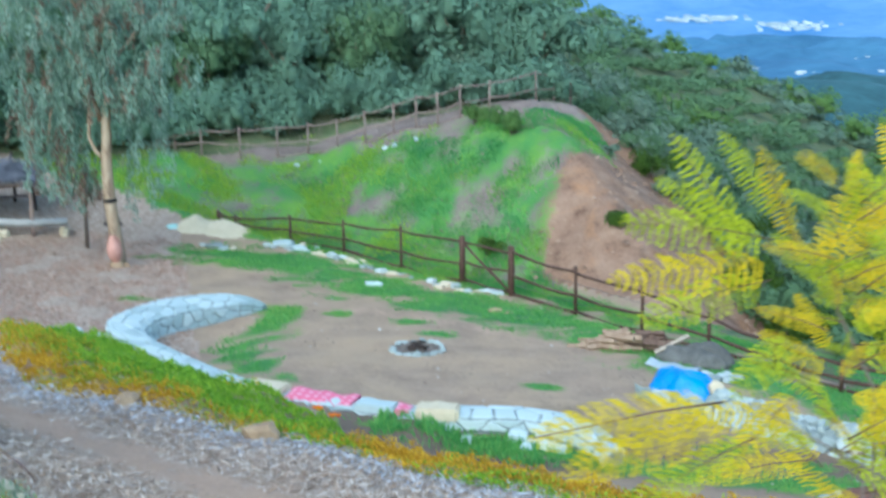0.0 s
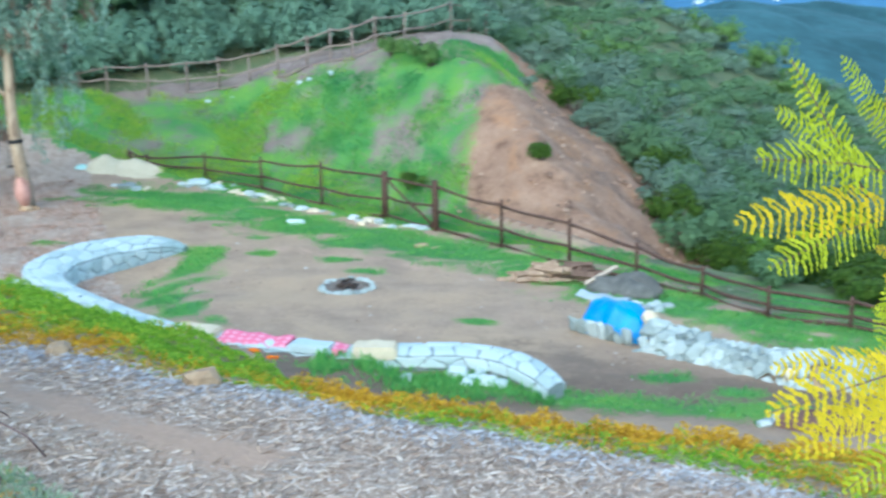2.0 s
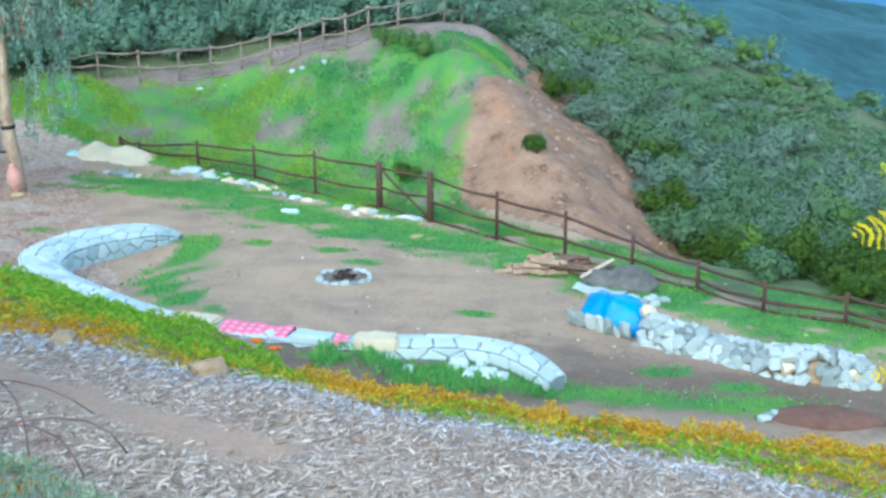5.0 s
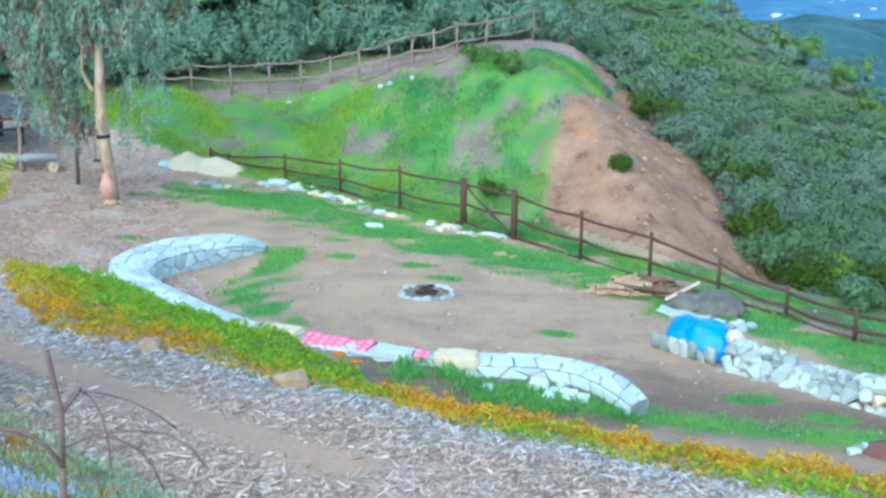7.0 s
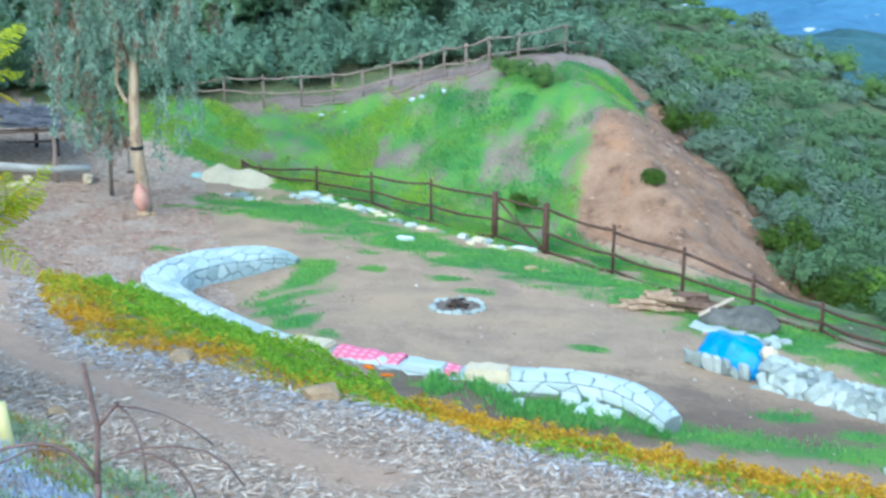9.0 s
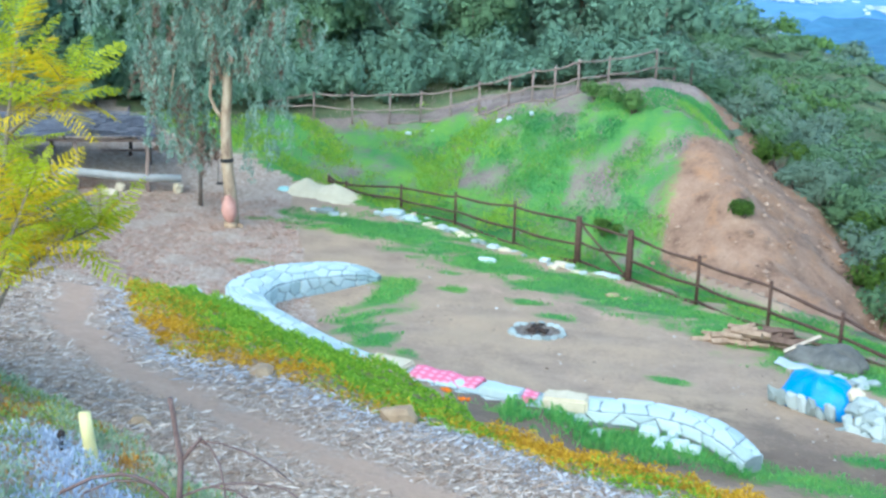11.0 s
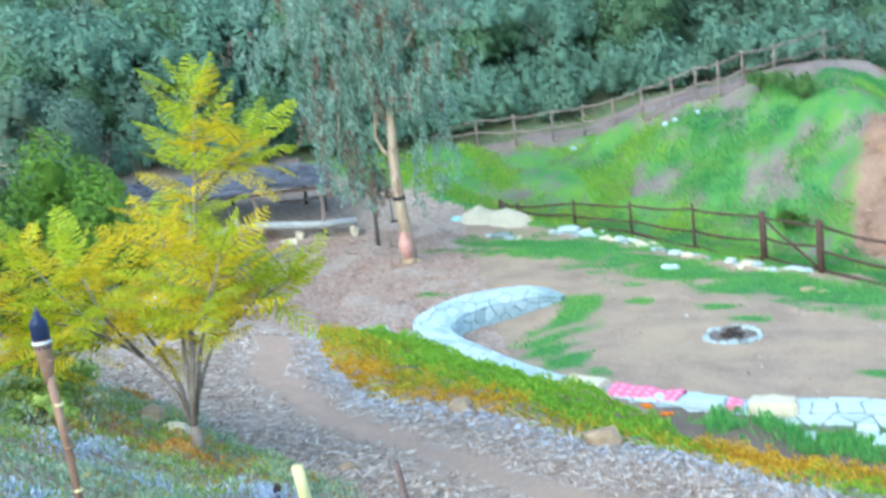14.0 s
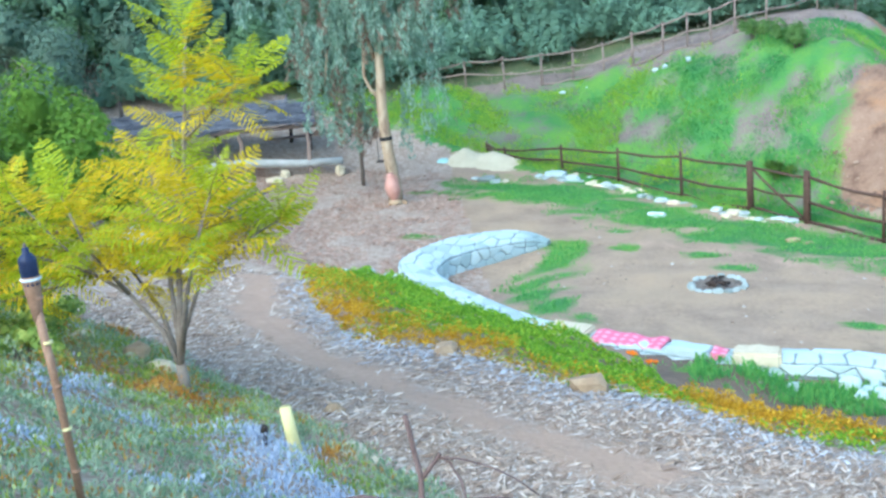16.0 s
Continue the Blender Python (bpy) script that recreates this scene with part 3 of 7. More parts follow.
rnd = random.Random(4)
n_st = len(stations)
wide = int(n_st * 0.45)
skin_stones(0, wide, 0.1, 1.0, 0.52, 0.25, rnd)
skin_stones(wide, n_st - 1, 0.25, 1.0, 0.36, 0.30, rnd)
skin_stones(0, wide, 1.0, 2.0, 0.92, 0.31, rnd)
skin_stones(wide, n_st - 1, 1.0, 2.0, 0.48, 0.29, rnd)
skin_stones(int(n_st * 0.18), n_st - 1, 2.0, 2.5, 0.3, 0.27, rnd)


# ---- rough blocks, slab and cloths on the wall ----
def rounded_block(name, sx, sy, sz, material, label, category, seed, place):
    bm = bmesh.new()
    bmesh.ops.create_cube(bm, size=1)
    bmesh.ops.scale(bm, vec=(sx, sy, sz), verts=bm.verts)
    bmesh.ops.bevel(bm, geom=bm.edges[:], offset=min(sx, sy, sz) * 0.16, segments=2, affect="EDGES")
    bmesh.ops.subdivide_edges(bm, edges=[e for e in bm.edges if e.calc_length() > 0.12], cuts=3, use_grid_fill=True)
    for v in bm.verts:
        v.co += v.co.normalized() * noise.noise(v.co * 5 + Vector((seed, 0, 0))) * 0.03
        v.co.z += sz / 2
    me = bpy.data.meshes.new(name)
    bm.to_mesh(me)
    bm.free()
    me.materials.append(material)
    ob = new(name, me)
    ob.matrix_basis = place
    return tagged(ob, label, category)


rounded_block("stone_block", 0.66, 0.42, 0.2, M_BLOCK, "tan sandstone block lying on the curved wall", "stone block", 1, pose(-3.52, 16.02, 0.31, 0, 2, -16))
rounded_block("stone_block", 0.62, 0.36, 0.2, M_BLOCK, "tan sandstone block set on edge on the wall", "stone block", 2, pose(-0.80, 15.14, 0.32, 0, 0, -4))
rounded_block("stone_slab", 0.62, 0.3, 0.13, M_STONE, "pale whitewashed stone slab on the wall", "stone slab", 3, pose(-1.72, 15.38, 0.34, 0, 2, -14))
rounded_block("flat_stone", 0.4, 0.3, 0.12, M_BROWNROCK, "brown flat stone leaning below the wall", "stone", 5, pose(-2.15, 15.08, 0.16, 0, 0, -10))

k = Mat("striped_cloth", 0.95)
wv = k.t.nodes.new("ShaderNodeTexWave")
wv.inputs["Scale"].default_value = 2.2
k.link(k.coord, wv.inputs["Vector"])
wv2 = k.t.nodes.new("ShaderNodeTexWave")
wv2.bands_direction = "Y"
wv2.inputs["Scale"].default_value = 2.6
k.link(k.coord, wv2.inputs["Vector"])
k.color(k.mix(k.math("MULTIPLY", wv.outputs["Fac"], wv2.outputs["Fac"]), (0.74, 0.17, 0.27), (0.80, 0.42, 0.50)))
k.bump(k.noise(90), 0.004)
M_CLOTH = k.m


def cloth(name, length, width, sag, place, label, material, seed):
    """A folded sheet lying over something, with thickness."""
    n, m = 28, 10
    verts, faces = [], []
    for side in (0, 1):
        for i in range(n + 1):
            for j in range(m + 1):
                x, y = (i / n - 0.5) * length, (j / m - 0.5) * width
                e = max(abs(y) / width * 2 - 0.72, 0) / 0.28
                z = 0.03 * noise.noise(Vector((x * 3 + seed, y * 4, 0))) + 0.02 * math.sin(x * 14 + seed) - sag * e ** 2
                verts.append((x, y * (1 - 0.1 * e), z + side * 0.02))
    w = (n + 1) * (m + 1)
    for i in range(n):
        for j in range(m):
            a = i * (m + 1) + j
            faces.append((a, a + 1, a + m + 2, a + m + 1))
            faces.append((w + a + m + 1, w + a + m + 2, w + a + 1, w + a))
    for i in range(n):
        for j in (0, m):
            a, b = i * (m + 1) + j, (i + 1) * (m + 1) + j
            faces.append((a, b, b + w, a + w))
    for i in (0, n):
        for j in range(m):
            a, b = i * (m + 1) + j, i * (m + 1) + j + 1
            faces.append((a, b, b + w, a + w))
    ob = link_mesh(name, verts, faces, material, smooth=True)
    ob.matrix_basis = place
    return tagged(ob, label, "blanket")


cloth("blanket", 1.12, 0.46, 0.14, pose(-2.60, 15.75, 0.41, 8, 1.5, -17), "red and pink checked blanket draped over the low wall", M_CLOTH, 1)
cloth("cloth", 0.2, 0.34, 0.1, pose(-1.30, 15.26, 0.42, 10, 0, -10), "small red cloth folded over the low wall", M_CLOTH, 3)

# ---- fire pit ----
fire_pit = empty("fire_pit", -1.6, 19.62, ground_z(-1.6, 19.62))
tagged(fire_pit, "round fire pit ringed with pale stones and full of ash", "fire pit")
rnd = random.Random(9)
for i in range(17):
    a = 2 * math.pi * i / 17
    me = rock_mesh("ring_stone", rnd.uniform(0.13, 0.2), rnd.uniform(0.09, 0.14), rnd.uniform(0.09, 0.17), i + 1, 1, 0.26, 0.15)
    me.materials.append(M_FIELD)
    st = new("ring_stone", me)
    st.parent = fire_pit
    st.matrix_basis = pose((0.45 + rnd.uniform(-0.02, 0.03)) * math.cos(a), (0.45 + rnd.uniform(-0.02, 0.03)) * math.sin(a), -0.03, 0, 0, math.degrees(a) + 90 + rnd.uniform(-8, 8))
bm = bmesh.new()
bmesh.ops.create_grid(bm, x_segments=16, y_segments=16, size=0.42)
for v in bm.verts:
    r = v.co.length
    v.co *= min(1, 0.44 / max(r, 0.01))
    v.co.z = 0.05 + 0.05 * noise.noise(v.co * 9) - 0.03 * (1 - min(r / 0.4, 1))
part("ash_bed", bm, M_ASH, fire_pit, "grey ash with charcoal", True)
for i in range(7):
    a, b = rnd.uniform(0, 6.28), rnd.uniform(0.05, 0.22)
    x, y = b * math.cos(a), b * math.sin(a)
    dx, dy = 0.16 * math.cos(a * 3), 0.16 * math.sin(a * 3)
    bar("charred_stick", [(x - dx, y - dy, 0.07), (x, y, 0.11), (x + dx, y + dy, 0.09)], [0.02, 0.028, 0.018], M_CHAR, fire_pit)


# ---- dry stone wall with its end under a blue tarpaulin ----
def rock(name, material, sx, sy, sz, seed, place, parent=None, flat=0.1, cuts=1):
    me = rock_mesh(name, sx, sy, sz, seed, cuts, 0.26, flat)
    me.materials.append(material)
    ob = new(name, me)
    ob.parent = parent
    ob.matrix_basis = place
    return ob


def hewn(name, sx, sy, sz, seed, material, parent, place):
    """An angular broken stone: the hull of scattered corners, its middle at the origin."""
    r4 = random.Random(seed)
    bm = bmesh.new()
    for i in range(18):
        d = Vector((r4.gauss(0, 1), r4.gauss(0, 1), r4.gauss(0, 1))).normalized()
        m = max(abs(d.x), abs(d.y), abs(d.z))
        d = d.lerp(d / m, 0.5) * r4.uniform(0.86, 1.0)
        bm.verts.new((d.x * sx / 2, d.y * sy / 2, d.z * sz / 2))
    bmesh.ops.convex_hull(bm, input=bm.verts)
    bmesh.ops.delete(bm, geom=[v for v in bm.verts if not v.link_faces], context="VERTS")
    ob = part(name, bm, material, parent)
    ob.matrix_basis = place
    return ob


rock_wall = empty("dry_stone_wall", 0, 0, 0)
tagged(rock_wall, "dry stacked wall of pale angular fieldstones on the yard", "stone wall")
rnd = random.Random(11)
AXIS = [(2.85, 17.0), (3.35, 16.5), (3.9, 16.08), (4.4, 15.72), (4.95, 15.3), (5.45, 15.0), (6.15, 14.95)]
ax_s = np.concatenate([[0], np.cumsum([math.dist(a, b) for a, b in zip(AXIS[:-1], AXIS[1:])])])
# cross-section: foot, shoulder and top of the near side, then the far side
SECTION = [(-0.40, -0.05), (-0.31, 0.20), (-0.18, 0.36), (0.10, 0.38), (0.28, 0.22), (0.36, -0.05)]
se_s = np.concatenate([[0], np.cumsum([math.dist(a, b) for a, b in zip(SECTION[:-1], SECTION[1:])])])


def on_wall(s, v, out=0.0):
    """A point on the heaped wall's surface, with its frame: along, up the side, outward."""
    x, y = float(np.interp(s, ax_s, [p[0] for p in AXIS])), float(np.interp(s, ax_s, [p[1] for p in AXIS]))
    x2, y2 = float(np.interp(s + 0.06, ax_s, [p[0] for p in AXIS])), float(np.interp(s + 0.06, ax_s, [p[1] for p in AXIS]))
    t = math.atan2(y2 - y, x2 - x) if s < ax_s[-1] - 0.07 else 0.0
    q, z = float(np.interp(v, se_s, [p[0] for p in SECTION])), float(np.interp(v, se_s, [p[1] for p in SECTION]))
    q2, z2 = float(np.interp(v + 0.05, se_s, [p[0] for p in SECTION])), float(np.interp(v + 0.05, se_s, [p[1] for p in SECTION]))
    low = 0.85 + 0.15 * math.sin(s * 2.3) - 0.25 * max(0, (s - ax_s[-1] + 0.5) / 0.5)
    nx, ny = -math.sin(t), math.cos(t)
    along = Vector((math.cos(t), math.sin(t), 0))
    up = Vector((nx * (q2 - q), ny * (q2 - q), z2 - z)).normalized() if v < se_s[-1] - 0.06 else Vector((0, 0, -1))
    outward = along.cross(up).normalized()
    p = Vector((x + nx * q, y + ny * q, ground_z(x, y) + z * low))
    return p + outward * out, along, up, outward


verts, faces = [], []
steps, rows = 40, [0.0, 0.35, 0.6, 0.87, 1.15, float(se_s[-1])]
for i in range(steps + 1):
    verts += [on_wall(0.75 + (float(ax_s[-1]) - 0.85) * i / steps, v, -0.10)[0] for v in rows]
for i in range(steps):
    for j in range(len(rows) - 1):
        a = i * len(rows) + j
        faces.append((a, a + 1, a + len(rows) + 1, a + len(rows)))
faces += [tuple(range(len(rows))), tuple(range(steps * len(rows), (steps + 1) * len(rows)))[::-1]]
link_mesh("core", verts, faces, M_BROWNROCK, rock_wall, "earth and rubble filling between the stones")
count = 0
for poly in cell_polygons(scattered(0.72, float(ax_s[-1]), 0, float(se_s[-1]), 0.135, rnd), 0.66, float(ax_s[-1]) + 0.05, -0.02, float(se_s[-1])):
    xs, ys = [p[0] for p in poly], [p[1] for p in poly]
    s, v = sum(xs) / len(xs), sum(ys) / len(ys)
    p, along, up, outward = on_wall(s, v, rnd.uniform(-0.05, 0.01))
    m = Matrix((along, up, outward)).transposed().to_4x4()
    m.translation = p
    count += 1
    w, h = (max(xs) - min(xs)) * rnd.uniform(1.08, 1.25), (max(ys) - min(ys)) * rnd.uniform(1.08, 1.25)
    hewn("rock", w, h, rnd.uniform(0.16, 0.26), count, M_FIELD if rnd.random() < 0.97 else M_BLOCK, rock_wall, m @ pose(0, 0, 0, rnd.uniform(-14, 14), rnd.uniform(-14, 14), rnd.uniform(-25, 25)))
# upright flat stones holding the tarpaulin's hem
rnd = random.Random(12)
for i in range(7):
    s = i / 6
    x, y = 2.24 + 0.74 * s, 17.2 - 0.72 * s
    hewn("hem_stone", 0.25 * rnd.uniform(0.8, 1.1), 0.12, 0.36 * rnd.uniform(0.8, 1.1), i + 300, M_FIELD, rock_wall, pose(x, y, ground_z(x, y) + 0.13, 12, rnd.uniform(-8, 8), -48 + rnd.uniform(-12, 12)))

k = Mat("blue_tarpaulin", 0.42)
k.b.inputs["Specular IOR Level"].default_value = 0.5
n1 = k.noise(2.2, 4)
k.color(k.ramp(n1, [(0.3, (0.01, 0.20, 0.62)), (0.7, (0.02, 0.34, 0.82))]))
k.bump(k.math("ADD", k.noise(9, 3, 0.5, 1.5), k.math("MULTIPLY", k.noise(40), 0.2)), 0.03, 0.8)
M_TARP = k.m


def heap(name, length, width, high, place, material, label, category, seed, fold=0.06, power=2.6, n=44, peak=0.0):
    """A sheet draped over a heap: a closed skirted mound with creases."""
    verts, faces = [], []
    rings = 16
    for r in range(rings + 1):
        q = r / rings
        for i in range(n):
            a = 2 * math.pi * i / n
            ca, sa = math.cos(a), math.sin(a)
            boxy = (abs(ca) ** power + abs(sa) ** power) ** (-1 / power)
            wob = 1 + 0.10 * noise.noise(Vector((ca * 1.6 + seed, sa * 1.6, 0)))
            x, y = q * boxy * ca * wob, q * boxy * sa * wob
            z = (1 - peak) * (1 - q ** 2.6) ** 0.62 + peak * (1 - q) ** 0.95 if q < 1 else 0
            p = Vector((x * length / 2, y * width / 2, 0))
            crease = fold * (noise.noise(Vector((p.x * 3.5 + seed, p.y * 3.5, 0))) + 0.6 * math.sin(i * 0.9 + 6 * noise.noise(p * 2 + Vector((seed, 0, 0)))) * q)
            verts.append((p.x + crease * ca * 0.5, p.y + crease * sa * 0.5, max(z * high * (1 + 0.25 * noise.noise(p * 1.7 + Vector((0, seed, 0)))) + crease * 0.7 * (1 - q * 0.3), -0.02) if q < 1 else -0.03))
    for r in range(rings):
        for i in range(n):
            a, b = r * n + i, r * n + (i + 1) % n
            faces.append((a, a + n, b + n, b))
    faces.append(tuple(rings * n + i for i in range(n))[::-1])
    ob = link_mesh(name, verts, faces, material, smooth=True)
    ob.matrix_basis = place
    return tagged(ob, label, category)


heap("tarpaulin", 1.36, 0.9, 0.54, pose(2.93, 17.22, -0.10, 0, 0, -48), M_TARP, "bright blue tarpaulin draped over a heap of stones", "tarpaulin", 2)
rock("boulder", M_BLOCK, 0.26, 0.22, 0.22, 77, pose(3.36, 16.72, 0.22)).parent = rock_wall

# ---- firewood, covered heap and pale sheet by the fence ----
M_LOGBARK = simple("split_log", (0.20, 0.125, 0.08), (0.46, 0.34, 0.24), 7, 0.9, 0.02)
M_DARKLOG = simple("dark_log", (0.07, 0.04, 0.03), (0.24, 0.16, 0.12), 9, 0.9, 0.02)
M_NET = simple("grey_netting", (0.065, 0.065, 0.06), (0.20, 0.195, 0.175), 5, 0.9, 0.03, 45)
firewood = empty("firewood_pile", 2.2, 20.7, ground_z(2.2, 20.7))
tagged(firewood, "low pile of split firewood logs by the fence", "firewood")
rnd = random.Random(21)
for i in range(34):
    layer = 0 if i < 17 else 1 if i < 28 else 2
    x = rnd.uniform(-0.78, 0.78) * (1 - layer * 0.2) + layer * 0.15
    y = rnd.uniform(-0.22, 0.22) - 0.12 * x
    t = radians(rnd.uniform(-35, 25))
    l, r = rnd.uniform(0.18, 0.32), rnd.uniform(0.045, 0.08)
    z = 0.05 + layer * 0.1
    bar("log", [(x - l * math.cos(t), y - l * math.sin(t), z), (x, y, z + 0.01), (x + l * math.cos(t), y + l * math.sin(t), z + rnd.uniform(-0.02, 0.06))], [r, r * 1.05, r * 0.9], M_LOGBARK if x < 0.15 else M_DARKLOG, firewood, sides=5, smooth=False)
heap("netting_cover", 1.35, 0.8, 0.33, pose(3.45, 19.85, ground_z(3.45, 19.85) - 0.02, 0, 0, -22), M_NET, "grey weathered netting drawn over a low heap", "netting", 5, 0.11)
bar("plank", [(2.74, 20.0, -0.12), (3.35, 20.06, 0.20)], [0.045, 0.045], simple("bare_plank", (0.36, 0.29, 0.22), (0.52, 0.44, 0.35)), sides=4, smooth=False)["label"] = "pale bare plank leaning on the netted heap"
bpy.data.objects["plank"]["category"] = "plank"
sheet = cloth("ground_sheet", 0.95, 0.34, 0.02, pose(3.0, 19.32, ground_z(3.0, 19.32) + 0.04, 0, 2, -24), "pale crumpled plastic sheet lying on the ground", simple("pale_plastic", (0.34, 0.40, 0.43), (0.5, 0.56, 0.58), 5, 0.5), 8)
sheet["category"] = "plastic sheet"
for i, (x, y) in enumerate(((3.52, 18.95), (3.75, 18.8), (3.9, 19.0), (3.65, 18.7), (4.05, 18.85), (3.85, 18.62), (3.45, 18.72))):
    tagged(rock("stone", M_FIELD, 0.24, 0.2, 0.13, 400 + i, pose(x, y, ground_z(x, y) - 0.03, 0, 0, i * 50)), "pale rough stone lying in the grass", "stone", "pale stones by the fence")

# ---- sand heap ----
def sand_heap(x0, y0, turn):
    """A shovelled heap with one peak and a low tail."""
    n, m = 44, 26
    verts, faces = [], []
    for i in range(n + 1):
        for j in range(m + 1):
            x, y = (i / n - 0.5) * 2.9, (j / m - 0.5) * 1.6
            w = 0.12 * noise.noise(Vector((x * 2.2, y * 2.2, 3)))
            a = 0.50 * max(0, 1 - math.hypot((x + 0.5) / 0.85, y / 0.7) + w)
            b = 0.36 * max(0, 1 - math.hypot((x - 0.35) / 1.05, (y + 0.05) / 0.62) + w)
            z = (a ** 3 + b ** 3) ** (1 / 3) + 0.03 * noise.noise(Vector((x * 7, y * 7, 1)))
            verts.append((x, y, z - 0.13 - 0.12 * max(0, math.hypot(x / 1.45, y / 0.8) - 0.6)))
    for i in range(n):
        for j in range(m):
            a = i * (m + 1) + j
            faces.append((a, a + m + 1, a + m + 2, a + 1))
    rim = [i * (m + 1) for i in range(n + 1)] + [n * (m + 1) + j for j in range(1, m + 1)] + [i * (m + 1) + m for i in range(n - 1, -1, -1)] + [j for j in range(m - 1, 0, -1)]
    base = len(verts)
    verts += [(verts[i][0], verts[i][1], -0.5) for i in rim]
    faces += [(rim[(k + 1) % len(rim)], rim[k], base + k, base + (k + 1) % len(rim)) for k in range(len(rim))]
    faces.append(tuple(range(base, len(verts)))[::-1])
    ob = link_mesh("sand_mound", verts, faces, M_SAND, smooth=True)
    ob.matrix_basis = pose(x0, y0, ground_z(x0, y0), 0, 0, turn)
    return tagged(ob, "heap of pale building sand on the grass", "sand heap")


sand_heap(-8.8, 31.1, 2)


# ---- stone edging below the fence ----
rnd = random.Random(31)
EDGING = [(-6.9, 30.0), (-5.7, 29.7), (-4.9, 29.15), (-4.2, 28.6), (-3.3, 27.5), (-2.5, 26.65), (-1.7, 25.95), (-0.9, 25.45), (-0.2, 25.2)]
es = np.concatenate([[0], np.cumsum([math.dist(a, b) for a, b in zip(EDGING[:-1], EDGING[1:])])])
s = 0.0
i = 0
while s < es[-1]:
    x, y = float(np.interp(s, es, [p[0] for p in EDGING])), float(np.interp(s, es, [p[1] for p in EDGING]))
    w = rnd.uniform(0.14, 0.42)
    i += 1
    tagged(rock("edging_stone", M_FIELD if rnd.random() < 0.6 else M_BLOCK, w, rnd.uniform(0.14, 0.3), rnd.uniform(0.08, 0.16), 500 + i, pose(x, y + rnd.uniform(-0.26, 0.26), ground_z(x, y) - 0.05, 0, 0, -35 + rnd.uniform(-20, 20)), None, 0.25),
           "pale flat edging stone in the grass", "edging stone", "stone edging along the fence")
    s += w * rnd.uniform(0.55, 0.95) + (rnd.uniform(0.2, 0.7) if rnd.random() < 0.14 else 0)
for x, y, w, m, t in ((-3.3, 25.6, 0.42, M_STONE, 0), (-8.3, 29.5, 0.5, M_FIELD, 10), (-6.45, 29.9, 0.62, M_STONE, -10), (-5.95, 29.6, 0.5, M_STONE, -30), (-8.0, 29.35, 0.34, M_FIELD, 40), (-7.75, 29.4, 0.3, M_BLOCK, 70), (-8.6, 29.6, 0.28, M_FIELD, 0), (-0.35, 23.45, 0.3, M_BROWNROCK, 0), (-0.05, 23.3, 0.22, M_BROWNROCK, 30),
                      (-8.05, 19.55, 0.34, M_STONE, 0), (-8.5, 19.6, 0.2, M_STONE, 0), (-8.9, 19.75, 0.16, M_BROWNROCK, 0), (-7.5, 19.35, 0.3, M_STONE, 0)):
    tagged(rock("stone", m, w, w * 0.6, w * 0.35, x * 7, pose(x, y, ground_z(x, y) - 0.03, 0, 0, t)), "loose rough stone lying on the ground", "stone")
for i, (x, y, w) in enumerate(((0.35, 14.75, 0.3), (0.55, 14.6, 0.2), (0.68, 14.85, 0.22), (0.85, 14.7, 0.16), (0.75, 14.45, 0.26), (0.95, 14.42, 0.22), (0.5, 14.42, 0.24), (-1.0, 14.8, 0.2), (-0.65, 14.75, 0.16), (-0.35, 14.55, 0.2))):
    tagged(rock("stone", M_STONE, w, w * 0.7, w * 0.7, 600 + i, pose(x, y, ground_z(x, y) - 0.03, 0, 0, i * 40)), "pale broken stone among the grass", "stone", "broken stones below the wall")


# ---- fences ----
def post(parent, x, y, high, r, material, name="post", lean=0.0):
    z = ground_z(x, y)
    return bar(name, [(x, y, z - 0.15), (x + lean * 0.5, y, z + high * 0.5), (x + lean, y, z + high)], [r, r * 0.95, r * 0.9], material, parent, sides=7)


def rail(parent, a, b, r, material, seed, name="rail"):
    """A slightly crooked pole between two points."""
    a, b = Vector(a), Vector(b)
    pts, rad = [], []
    for i in range(6):
        t = i / 5
        p = a.lerp(b, t)
        p.z += 0.02 * math.sin(seed * 2.1 + t * 5) - 0.03 * math.sin(t * math.pi)
        pts.append(p)
        rad.append(r * (1 + 0.12 * math.sin(seed + t * 9)))
    return bar(name, pts, rad, material, parent, sides=6)


lower_fence = empty("rail_fence", 0, 0, 0)
tagged(lower_fence, "brown wooden rail fence with wire along the yard", "fence")
LOW = [(-8.75, 31.55), (-8.13, 31.15), (-6.36, 30.37), (-4.72, 29.62), (-2.96, 28.08), (-1.27, 26.5), (-0.05, 25.23), (1.38, 23.6), (2.66, 21.95), (3.81, 20.77), (4.84, 19.74), (5.67, 18.4), (6.88, 17.82), (7.76, 17.12), (9.2, 16.4), (10.8, 15.6)]
LOWH = [0.22, 0.28, 0.66, 0.82, 1.08, 1.1, 1.1, 0.98, 0.93, 0.72, 0.52, 0.5, 0.5, 0.55, 0.55, 0.55]
for i, ((x, y), h) in enumerate(zip(LOW, LOWH)):
    post(lower_fence, x, y, h + 0.06, 0.085 if i in (5, 6) else 0.04, M_FENCE, "gate_post" if i in (5, 6) else "post")
